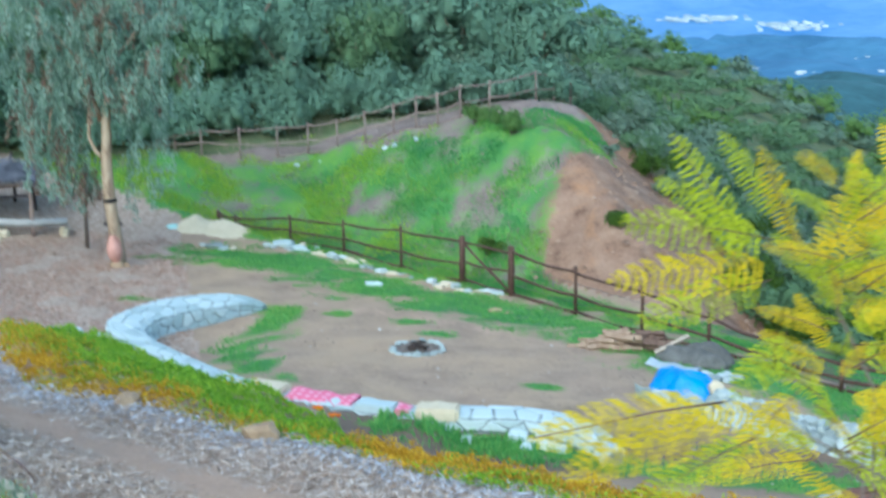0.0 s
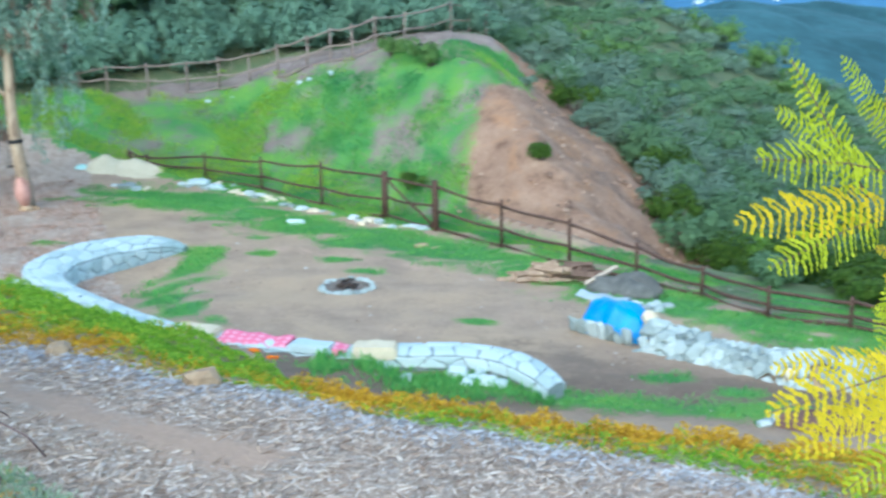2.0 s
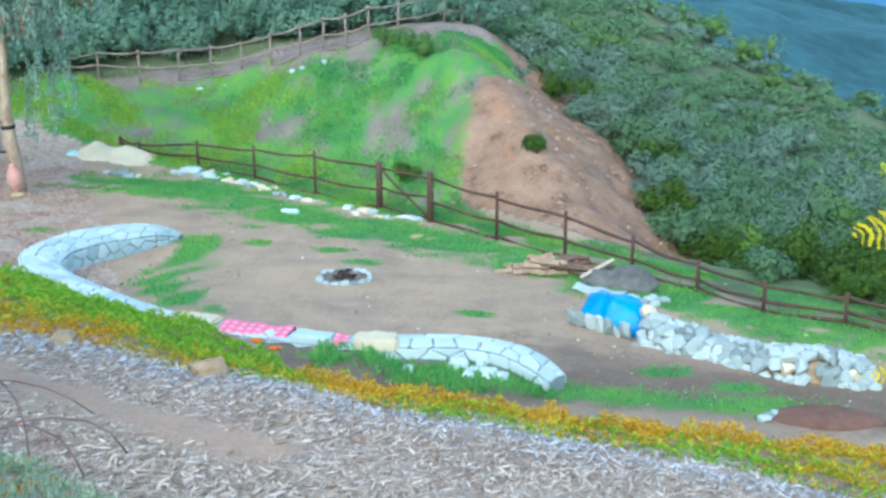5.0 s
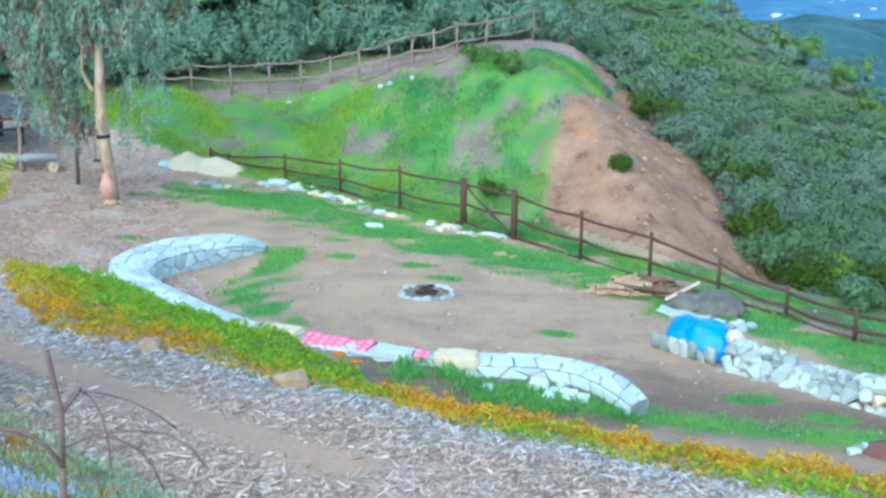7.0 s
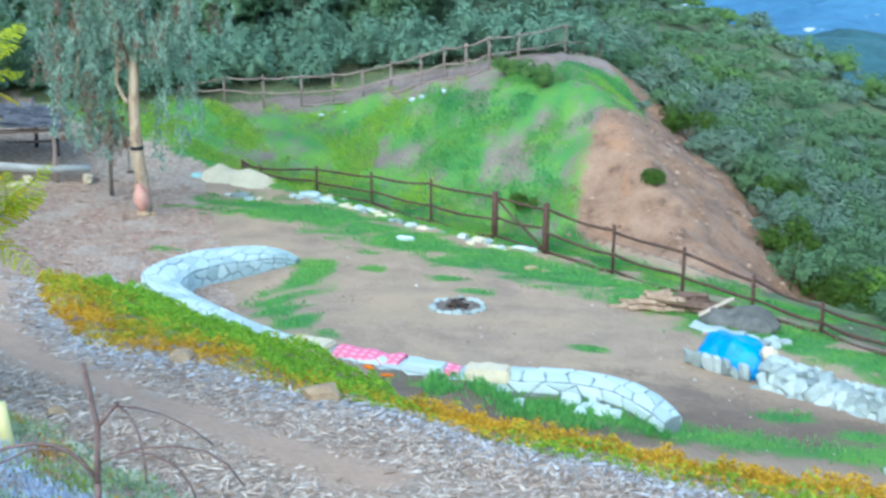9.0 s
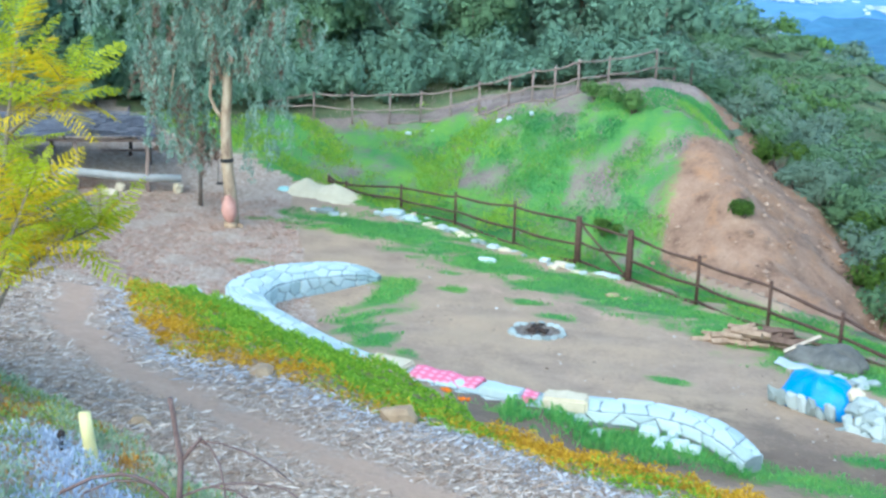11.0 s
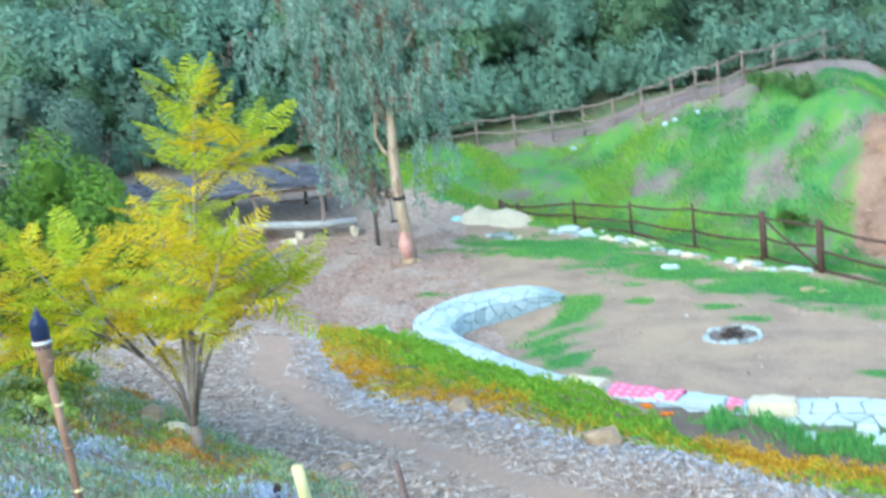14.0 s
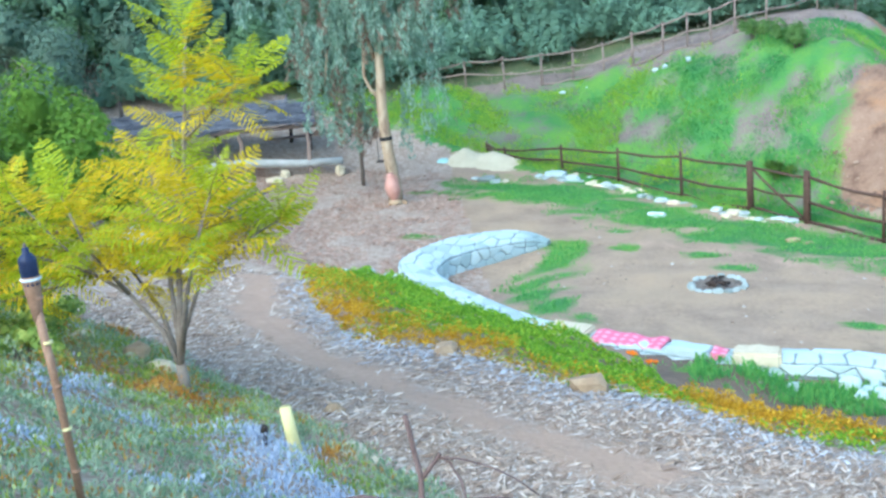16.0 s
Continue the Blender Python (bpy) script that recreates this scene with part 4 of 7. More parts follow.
for i in range(len(LOW) - 1):
    if i == 5:
        continue
    (x1, y1), (x2, y2) = LOW[i], LOW[i + 1]
    for q in (0.93, 0.42):
        rail(lower_fence, (x1, y1, ground_z(x1, y1) + LOWH[i] * q), (x2, y2, ground_z(x2, y2) + LOWH[i + 1] * q), 0.032, M_FENCE, i + q)
    if i >= 2:
        rail(lower_fence, (x1, y1, ground_z(x1, y1) + 0.05), (x2, y2, ground_z(x2, y2) + 0.05), 0.035, M_FENCE, i + 3, "ground_pole")
    for q in (0.68, 0.25):
        bar("wire", [(x1, y1, ground_z(x1, y1) + LOWH[i] * q), (x2, y2, ground_z(x2, y2) + LOWH[i + 1] * q)], [0.006, 0.006], M_WIRE, lower_fence, sides=4)
gate = empty("gate", 0, 0, 0)
tagged(gate, "brown wooden rail gate with a diagonal brace", "gate")
(gx1, gy1), (gx2, gy2) = LOW[5], LOW[6]
gz1, gz2 = ground_z(gx1, gy1), ground_z(gx2, gy2)
for q in (0.93, 0.5, 0.08):
    rail(gate, (gx1 + 0.08, gy1 - 0.08, gz1 + 1.1 * q), (gx2 - 0.08, gy2 + 0.08, gz2 + 1.1 * q), 0.03, M_FENCE, q * 3)
rail(gate, (gx1 + 0.08, gy1 - 0.1, gz1 + 1.0), (gx2 - 0.08, gy2 + 0.04, gz2 + 0.12), 0.03, M_FENCE, 2, "brace")

upper_fence = empty("pole_fence", 0, 0, 0)
tagged(upper_fence, "weathered crooked pole fence along the top of the mound", "fence")
UP = [(-11.9, 35.7), (-11.28, 35.65), (-10.36, 35.54), (-9.04, 35.4), (-7.86, 35.5), (-6.86, 35.5), (-5.87, 35.4), (-4.96, 35.3), (-4.04, 35.15), (-3.3, 35.0), (-2.59, 34.8), (-1.92, 35.0), (-1.06, 35.7), (0.4, 37.2), (1.0, 37.8), (1.55, 38.3)]
UPH = [0.25, 0.5, 0.78, 0.98, 1.0, 1.03, 1.0, 1.05, 0.98, 1.02, 1.0, 1.04, 1.0, 1.06, 0.95, 0.9]
for i, ((x, y), h) in enumerate(zip(UP, UPH)):
    post(upper_fence, x, y, h, 0.036, M_OLDWOOD, lean=0.03 * math.sin(i * 1.7))
for i in range(len(UP) - 2):
    (x1, y1), (x2, y2) = UP[i], UP[i + 1]
    for q in (0.92, 0.45):
        rail(upper_fence, (x1, y1 - 0.05, ground_z(x1, y1) + q * UPH[i]), (x2, y2 - 0.05, ground_z(x2, y2) + q * UPH[i + 1]), 0.027, M_OLDWOOD, i * 1.3 + q)
    if i > 3:
        rail(upper_fence, (x1, y1 - 0.07, ground_z(x1, y1) + 0.06), (x2, y2 - 0.07, ground_z(x2, y2) + 0.06), 0.028, M_OLDWOOD, i * 1.1, "ground_pole")
for i, (x, y) in enumerate(((-7.1, 34.8), (-6.3, 34.8), (-4.2, 34.4), (-3.9, 34.3), (-3.2, 34.1))):
    tagged(rock("stone", M_STONE, 0.2, 0.16, 0.14, 700 + i, pose(x, y, ground_z(x, y) - 0.02, 0, 0, i * 30)), "small pale stone on the mound", "stone", "pale stones on the mound")

# ---- brush on the hills ----
M_SAGE = leaf_material("grey_sage", (0.115, 0.175, 0.135), (0.175, 0.265, 0.185), (0.26, 0.365, 0.255), 0.3, 0.15, 0.12, 5.0)
M_OAK = leaf_material("scrub_oak", (0.075, 0.15, 0.075), (0.135, 0.24, 0.115), (0.215, 0.345, 0.15), 0.3, 0.15, 0.12, 5.0)
M_TREE = leaf_material("grey_oak_leaf", (0.125, 0.235, 0.165), (0.20, 0.345, 0.235), (0.275, 0.43, 0.29), 0.5, 0.2, 0.1, 6.0)
M_DULL = leaf_material("olive_brush", (0.08, 0.17, 0.05), (0.14, 0.26, 0.07), (0.23, 0.35, 0.10), 0.5, 0.2, 0.2, 5.0)
M_LIME = leaf_material("fresh_brush", (0.12, 0.25, 0.03), (0.22, 0.39, 0.05), (0.35, 0.50, 0.09), 0.5, 0.3, 0.3, 7.0)
M_STEM = simple("grey_stem", (0.09, 0.07, 0.055), (0.2, 0.16, 0.13), 12)


def bush_leaves(cx, cy, cz, rad, high, n, leaf, rng, lobes=6, skirt=0.03):
    """Leaves of one bush as quads: rounded lobes round a solid twiggy heart, open towards the ground."""
    centre = rng.normal(size=(lobes, 3)) * np.array([0.45, 0.45, 0.26])
    centre[:, 2] = np.abs(centre[:, 2]) + 0.36
    size = rng.uniform(0.36, 0.6, lobes)
    which = rng.integers(0, lobes, n)
    d = unit(rng.normal(size=(n, 3)))
    d[:, 2] = np.where(d[:, 2] < -0.3, -d[:, 2], d[:, 2])
    r = size[which] * (1.02 - 0.3 * rng.random(n) ** 2.2) * (1 + 0.1 * np.sin(d[:, 0] * 7 + which) * np.sin(d[:, 1] * 6 + d[:, 2] * 5))
    p = centre[which] + d * r[:, None]
    p[:, 2] = np.maximum(p[:, 2], skirt)
    scale = np.array([rad, rad, high * 0.85])
    along = unit(d + rng.normal(size=(n, 3)) * 0.7 + np.array([0, 0, 0.3]))
    facing = unit(d + rng.normal(size=(n, 3)) * 0.25)
    along = unit(along - facing * np.sum(along * facing, 1, keepdims=True))
    l = leaf * rng.uniform(0.6, 1.4, n)
    out = leaf_quads(p * scale + np.array([cx, cy, cz]), along, facing, l, l * 0.72)
    heart = (centre[:, None, :] + (LUMP[None] + rng.normal(size=(lobes, 8, 3)) * 0.16) * (size * 0.5)[:, None, None]) * scale
    heart[:, :, 2] = np.maximum(heart[:, :, 2], skirt * 0.7)
    return out, heart + np.array([cx, cy, cz])


def brush_mesh(name, bushes, mat, parent=None):
    """One mesh of several bushes' leaves and hearts."""
    return quad_mesh(name, np.concatenate([b[0] for b in bushes]), mat, parent, lumps=np.concatenate([b[1] for b in bushes]))


rng = np.random.default_rng(3)
kinds = {"sage": [], "oak": [], "lime": []}
r = 38.0
while r < 118:
    step = 0.93 + r * 0.0132
    for a in np.arange(-37, 30, math.degrees(step * 1.35 / r)):
        aa, rr = a + rng.uniform(-0.6, 0.6) * math.degrees(step / r), r + rng.uniform(-0.6, 0.6) * step
        x, y = rr * math.sin(radians(aa)), rr * math.cos(radians(aa))
        z = ground_z(x, y)
        if y < 41 and x < float(spur_line(y)) + 0.9:
            continue
        if x < 1.5 and rr < 38.6 and x > -14:
            continue
        patch = noise.noise(Vector((x * 0.05, y * 0.05, 3)))
        rad = rng.uniform(0.75, 1.5) * (1 + 0.25 * patch) * (1 + (rr - 38) * 0.004)
        high = rad * rng.uniform(0.85, 1.25) * float(lerp(rr, (50, 75), (1.0, 0.7)))
        if a < -2 and rr < 60:
            high *= 1.5
        n = int(np.clip(900 * (40 / rr) ** 1.7, 190, 900))
        leaf = 0.115 * (rr / 40) ** 0.9
        q = bush_leaves(x, y, z - 0.1, rad, high, n, leaf, rng, 7 if rr < 60 else 5)
        pick = rng.random()
        green = noise.noise(Vector((x * 0.035 + 5, y * 0.035, 1)))
        kind = "lime" if pick < 0.035 or (green > 0.45 and pick < 0.4) else "sage" if pick < 0.4 + patch * 0.7 else "oak"
        kinds[kind].append(q)
    r += step * 1.25
# yellowish crowns on the skyline
for az, rr, rad in ((13.4, 86, 2.3), (15.2, 84, 2.0), (12.3, 88, 1.5), (6.0, 92, 1.6), (3.0, 95, 1.6)):
    x, y = rr * math.sin(radians(az)), rr * math.cos(radians(az))
    kinds["lime"].append(bush_leaves(x, y, ground_z(x, y), rad, rad * 1.1, 500, 0.2, rng, 8))
# low brush between the fence and the trees
row = []
for a in np.arange(-33, 1.5, 1.15):
    for rr in (37.7, 38.9):
        aa, r1 = a + rng.uniform(-0.5, 0.5), rr + rng.uniform(-0.4, 0.4)
        x, y = r1 * math.sin(radians(aa)), r1 * math.cos(radians(aa))
        row.append(bush_leaves(x, y, ground_z(x, y) - 0.1, rng.uniform(0.7, 1.1), rng.uniform(0.9, 1.9), 900, 0.11, rng))
tagged(brush_mesh("brush", row, M_TREE), "tangled green brush just behind the pole fence", "brush", kind="stuff")


for kind, mat, label in (("sage", M_SAGE, "grey-green sage brush covering the hillside"), ("oak", M_OAK, "dark green scrub oak covering the hillside"), ("lime", M_DULL, "yellow-green brush scattered over the hillside")):
    tagged(brush_mesh("brush", kinds[kind], mat), label, "brush", kind="stuff")


# ---- single bushes ----
def bush(name, x, y, rad, high, n, leaf, mat, label, seed):
    ob = empty(name, x, y, ground_z(x, y) - 0.05)
    rg = np.random.default_rng(seed)
    brush_mesh("crown", [bush_leaves(0, 0, 0, rad, high, n, leaf, rg, 7, 0.15)], mat, ob)
    for i in range(5):
        a = i * 1.3
        bar("stem", [(0, 0, -0.1), (rad * 0.25 * math.cos(a), rad * 0.25 * math.sin(a), high * 0.3), (rad * 0.4 * math.cos(a), rad * 0.4 * math.sin(a), high * 0.6)], [0.03, 0.022, 0.01], M_STEM, ob, sides=5)
    return tagged(ob, label, "bush")


M_BROOM = leaf_material("green_bush", (0.04, 0.09, 0.014), (0.09, 0.175, 0.022), (0.17, 0.265, 0.045), 1.2, 0.2, 0.4, 9.0)
bush("bush", 2.52, 27.1, 0.34, 0.52, 1600, 0.06, M_BROOM, "small round green bush on the bare bank", 1)
bush("bush", -0.2, 32.5, 0.44, 0.85, 1900, 0.07, M_DULL, "rounded green bush at the top of the mound", 2)
bush("bush", -1.4, 34.2, 0.3, 0.6, 1300, 0.07, M_DULL, "small green bush at the top of the mound", 3)
bush("bush", -0.75, 28.2, 0.35, 0.35, 900, 0.06, M_BROOM, "low dark green bush on the grassy mound", 4)
bush("bush", 2.55, 33.9, 0.32, 0.3, 1000, 0.07, M_SAGE, "grey-green low bush on the ridge of the bank", 5)
for i, (x, y, rad, high) in enumerate(((7.3, 26.4, 1.0, 1.3), (8.6, 25.2, 1.1, 1.2), (10.2, 24.3, 1.2, 1.3), (6.7, 28.5, 1.0, 1.5), (8.2, 28.0, 1.2, 1.5), (12, 23.2, 1.2, 1.4), (9.8, 27, 1.3, 1.6), (11.8, 26, 1.4, 1.6), (6.6, 22.6, 0.8, 0.7), (7.9, 21.6, 0.9, 0.8), (9.2, 20.4, 1.0, 0.9), (10.6, 19.4, 1.0, 1.0), (7.2, 24.3, 0.9, 0.9), (8.8, 23.0, 1.0, 1.0), (10.6, 21.8, 1.1, 1.1), (12.2, 20.8, 1.2, 1.2), (7.2, 19.4, 0.7, 0.5), (8.3, 18.7, 0.8, 0.6), (9.5, 17.9, 0.8, 0.6), (6.0, 20.9, 0.6, 0.45), (7.5, 20.5, 0.8, 0.6), (10.6, 17.2, 0.9, 0.7))):
    # darkest leaf colour by the fence stands in for shade within the brush
    bush("bush", x + 0.6, y, rad, high * (1.9 if 8 <= i <= 15 else 1.3), 1900, 0.085, M_LIME if i == 0 else M_BROOM if i in (2, 8, 9, 10, 12, 13, 14, 16, 17, 18, 20) else M_OAK if i % 2 else M_SAGE, "dense green brush beyond the fence", 20 + i)

# brush that closes on the bare bank's far side
for i, (x, y, rad, high) in enumerate(((6.3, 30.6, 0.9, 1.0), (7.0, 29.2, 1.0, 1.2), (5.8, 32.6, 0.9, 1.0), (7.4, 31.2, 1.1, 1.3), (8.4, 29.6, 1.2, 1.4), (5.4, 34.4, 0.9, 1.0), (6.8, 33.6, 1.1, 1.3), (8.3, 32.2, 1.2, 1.4), (9.7, 30.6, 1.2, 1.5),
                                       (6.6, 35.8, 1.1, 1.3), (8.2, 34.8, 1.2, 1.4), (10.0, 33.2, 1.3, 1.5), (11.6, 31.0, 1.3, 1.5), (11.0, 28.7, 1.2, 1.4), (12.8, 28.0, 1.3, 1.5), (13.2, 30.2, 1.4, 1.6), (11.8, 33.4, 1.4, 1.6), (4.6, 36.4, 0.9, 1.0), (13.6, 25.2, 1.3, 1.4))):
    bush("bush", x + 0.75, y, rad, high, 1500, 0.1, M_OAK if i % 3 else M_SAGE, "rounded green brush beside the bare bank" if i % 3 else "grey-green brush beside the bare bank", 120 + i)

# brush that overhangs the bare bank's edge
for i, (x, y, rad, high) in enumerate(((3.3, 38.2, 0.9, 1.2), (3.9, 36.4, 0.8, 1.0), (4.15, 34.9, 0.7, 0.9), (4.6, 33.9, 0.8, 0.9), (5.3, 33.2, 0.85, 1.1), (5.9, 32.6, 0.9, 1.2), (6.4, 31.6, 0.9, 1.2), (6.1, 30.2, 0.8, 1.1), (6.0, 28.9, 0.8, 1.1), (6.0, 27.9, 0.8, 1.2), (6.2, 27.0, 0.8, 1.2),
                                       (6.6, 26.2, 0.9, 1.1), (7.0, 27.6, 1.0, 1.4), (7.4, 25.6, 0.9, 1.0), (6.9, 24.9, 0.7, 0.7))):
    # lower bushes: shade put into the leaves by the darker green
    bush("bush", x, y, rad, high, 1900, 0.085, (M_SAGE, M_OAK, M_BROOM, M_SAGE)[i % 4] if i < 9 else M_BROOM if i % 2 else M_OAK, "rounded brush spilling over the bare bank's edge", 220 + i)

# dark trees behind the upper fence
def oak_tree(name, seed, high, rad):
    ob = empty(name, 0, 0, 0)
    rg = np.random.default_rng(seed)
    r2 = random.Random(seed)
    bar("trunk", [(0, 0, -0.3), (0.1, 0.05, high * 0.3), (0.05, -0.05, high * 0.65)], [0.14, 0.1, 0.05], M_BARK, ob, sides=7)
    for i in range(6):
        a, z = i * 1.05 + r2.random(), high * r2.uniform(0.15, 0.4)
        bar("limb", [(0.05, 0, z), (rad * 0.4 * math.cos(a), rad * 0.4 * math.sin(a), z + high * 0.22), (rad * 0.7 * math.cos(a), rad * 0.7 * math.sin(a), z + high * 0.4)], [0.06, 0.045, 0.02], M_BARK, ob, sides=5)
    q = [bush_leaves(rg.uniform(-0.5, 0.5) * rad, rg.uniform(-0.5, 0.5) * rad, high * rg.uniform(-0.02, 0.5), rad * 0.75, high * 0.5, 950, 0.125, rg, 6) for _ in range(9)]
    brush_mesh("crown", q, M_OAK if seed == 3 else M_TREE, ob)
    return tagged(ob, "dark green scrub oak tree behind the pole fence", "tree", "trees behind the fence")


trees = [oak_tree("oak_tree", s, 4.0, 1.7) for s in (1, 2, 3, 4)]
rnd = random.Random(17)
spots = []
for i in range(20):
    a = -36 + i * 1.95 + rnd.uniform(-0.6, 0.6)
    rr = 40.5 + rnd.uniform(-0.8, 2.5)
    spots.append((rr * math.sin(radians(a)), rr * math.cos(radians(a))))
for i, (x, y) in enumerate(spots):
    m = pose(x, y, ground_z(x, y) - 0.1, 0, 0, rnd.uniform(0, 360)) @ Matrix.Scale(rnd.uniform(0.8, 1.2), 4)
    if i < 4:
        trees[i].matrix_basis = m
    else:
        t = copy_thing(trees[i % 4], m)
        t.matrix_basis = m

# ---- eucalyptus ----
M_EUC = leaf_material("eucalyptus_leaf", (0.15, 0.25, 0.18), (0.27, 0.40, 0.30), (0.42, 0.54, 0.43), 0.8, 0.4)
M_EUCDRY = leaf_material("dry_eucalyptus_leaf", (0.14, 0.085, 0.06), (0.25, 0.165, 0.12), (0.34, 0.25, 0.18), 0.8)
k = Mat("smooth_bark", 0.7)
bands = k.noise(3, 5, 0.6, 0.6, k.stretch(1.5, 1.5, 0.5))
k.color(k.ramp(bands, [(0.35, (0.17, 0.11, 0.075)), (0.5, (0.38, 0.28, 0.185)), (0.7, (0.54, 0.44, 0.31))]))
k.bump(k.noise(14), 0.015)
M_EUCBARK = k.m
euc = empty("eucalyptus_tree", -9.94, 26.62, ground_z(-9.94, 26.62))
tagged(euc, "tall eucalyptus with pale smooth trunk and weeping grey-green leaves", "tree")
bar("trunk", [(0.06, 0, -0.2), (0.05, 0, 0.35), (0.0, 0, 1.0), (-0.06, 0, 1.7), (-0.07, 0, 2.5), (-0.02, 0, 3.2), (0.02, 0, 4.4), (-0.05, 0.1, 6.0), (-0.1, 0.1, 7.6), (0.0, 0.1, 9.0)],
    [0.21, 0.17, 0.15, 0.145, 0.13, 0.12, 0.09, 0.075, 0.05, 0.02], M_EUCBARK, euc, sides=12)
limbs = [[(-0.06, 0, 2.6), (-0.3, -0.05, 2.85), (-0.42, -0.1, 3.2), (-0.35, -0.1, 4.0), (-0.55, -0.15, 4.6), (-0.95, -0.2, 4.5), (-1.25, -0.3, 3.8), (-1.4, -0.3, 3.0)],
         [(-0.36, -0.1, 4.0), (-0.3, -0.25, 4.35), (-0.5, -0.3, 4.75), (-0.75, -0.3, 5.0)],
         [(-0.14, 0, 3.6), (-0.45, -0.1, 4.9), (-1.1, -0.2, 5.8), (-2.1, -0.3, 6.6)],
         [(-0.12, 0, 4.2), (0.4, 0.1, 5.2), (1.1, 0.2, 6.0), (1.8, 0.3, 6.3)],
         [(-0.1, 0, 4.8), (-0.6, 0.5, 6.0), (-1.2, 1.0, 7.0)],
         [(-0.08, 0, 5.2), (0.5, -0.6, 6.4), (0.9, -1.0, 7.2)],
         [(-0.1, 0, 4.4), (-0.9, 0.4, 5.2), (-1.9, 0.5, 5.5), (-2.6, 0.4, 5.0)],
         [(-0.05, 0, 5.8), (-0.9, -0.5, 7.0), (-1.8, -0.8, 7.8)],
         [(-0.1, 0, 3.5), (0.3, 0.5, 4.2), (0.7, 0.9, 4.4), (1.0, 1.0, 4.0)]]
for l in limbs:
    bar("limb", l, list(np.linspace(0.055, 0.012, len(l))), M_EUCBARK, euc, sides=6)
rg = np.random.default_rng(5)
wet, dry = [], []


def strand(x, y, z, length, dry_too):
    n = int(length * 44)
    t = rg.random(n) ** 0.8
    lean = rg.normal(size=2) * 0.12
    p = np.stack([x + lean[0] * t + rg.normal(size=n) * 0.05, y + lean[1] * t + rg.normal(size=n) * 0.05, z - t * length], 1)
    along = np.stack([rg.normal(size=n) * 0.4, rg.normal(size=n) * 0.4, -np.ones(n)], 1)
    q = leaf_quads(p, along, unit(rg.normal(size=(n, 3)) + np.array([0, -0.5, 0.3])), rg.uniform(0.09, 0.19, n), rg.uniform(0.028, 0.048, n))
    (dry if dry_too else wet).append(q)


def spray(x, y, z, length, wide, many, share=0.12):
    """A drooping bunch of strands, fullest in its middle."""
    for _ in range(many):
        a, r = rg.uniform(0, 6.28), wide * math.sqrt(rg.random())
        strand(x + r * math.cos(a), y + r * math.sin(a), z - 0.6 * r * r / wide, length * rg.uniform(0.55, 1.0) * (1.1 - 0.5 * r / wide), rg.random() < share)


for l in limbs + [[(-0.1, 0, 4.4), (0, 0.1, 9.0)]]:
    pts = np.array(l, float)
    for v in np.linspace(0.3, 1, 8) * (len(pts) - 1):
        i = min(int(v), len(pts) - 2)
        p = pts[i] * (1 - (v - i)) + pts[i + 1] * (v - i)
        o = rg.normal(size=3) * np.array([0.3, 0.3, 0.2])
        if p[2] > 3.6 or p[0] < -0.8:
            spray(p[0] + o[0], p[1] + o[1], p[2] + o[2] + 0.3, rg.uniform(0.8, 1.5), 0.3, 6, 0.16)
for _ in range(66):      # outer bunches of the crown
    x = rg.uniform(-3.3, 2.0)
    z = rg.uniform(4.3, 8.4) - 0.22 * abs(x + 0.4)
    spray(x, rg.uniform(-1.2, 1.2), z, rg.uniform(0.7, 1.3), rg.uniform(0.25, 0.42), 7, 0.16)
for x, y, z, length in ((-1.95, -0.2, 3.9, 1.5), (-1.65, 0.2, 3.8, 1.9), (-1.6, -0.4, 3.0, 1.6), (-1.3, 0.3, 3.6, 2.1), (-1.05, -0.2, 3.5, 2.2), (-0.75, 0.3, 3.4, 2.3), (-0.6, 0.4, 3.0, 2.0), (-0.9, 0.0, 2.6, 1.7), (-0.45, 0.5, 2.5, 1.5),
                        (-1.25, -0.1, 2.6, 1.3), (-2.1, 0.1, 4.4, 1.5), (-1.8, -0.1, 4.6, 1.4), (-1.4, 0.4, 4.6, 1.6), (-1.0, 0.5, 4.5, 1.5), (0.1, -0.3, 4.25, 0.7), (0.35, -0.2, 4.5, 0.8), (-0.15, -0.35, 4.6, 0.8), (0.75, 0.1, 4.9, 1.1), (1.1, 0.2, 5.2, 1.2), (0.0, -0.4, 4.9, 0.9), (0.2, -0.4, 5.3, 1.0), (-0.3, -0.3, 5.3, 1.0), (0.0, -0.45, 5.9, 1.1), (0.4, -0.3, 5.9, 1.1), (-0.4, -0.4, 6.2, 1.1), (0.1, -0.4, 6.8, 1.1), (0.5, -0.3, 4.15, 0.8), (0.8, -0.1, 4.3, 0.8)):
    spray(x, y, z, length, 0.3, 8, 0.28 if x < -0.4 else 0.08)
for _ in range(26):      # thin veil on the other side
    strand(rg.uniform(0.25, 1.3), rg.uniform(0.1, 0.8), rg.uniform(1.9, 3.9), rg.uniform(0.6, 1.1), False)
quad_mesh("foliage", np.concatenate(wet), M_EUC, euc)
quad_mesh("dry_foliage", np.concatenate(dry), M_EUCDRY, euc, "reddish dry leaves")
band = bar("strap", [(-0.05, 0, 1.58), (-0.055, 0, 1.67)], [0.165, 0.165], simple("black_strap", (0.015, 0.015, 0.015), (0.04, 0.04, 0.04)), euc, "dark strap round the trunk", sides=12)
sapling = empty("sapling", -11.5, 28.6, ground_z(-11.5, 28.6))
tagged(sapling, "thin dark sapling stem beside the eucalyptus", "sapling")
bar("stem", [(0, 0, -0.1), (0.02, 0, 0.8), (0.1, 0, 2.0)], [0.06, 0.05, 0.03], M_STEM, sapling)

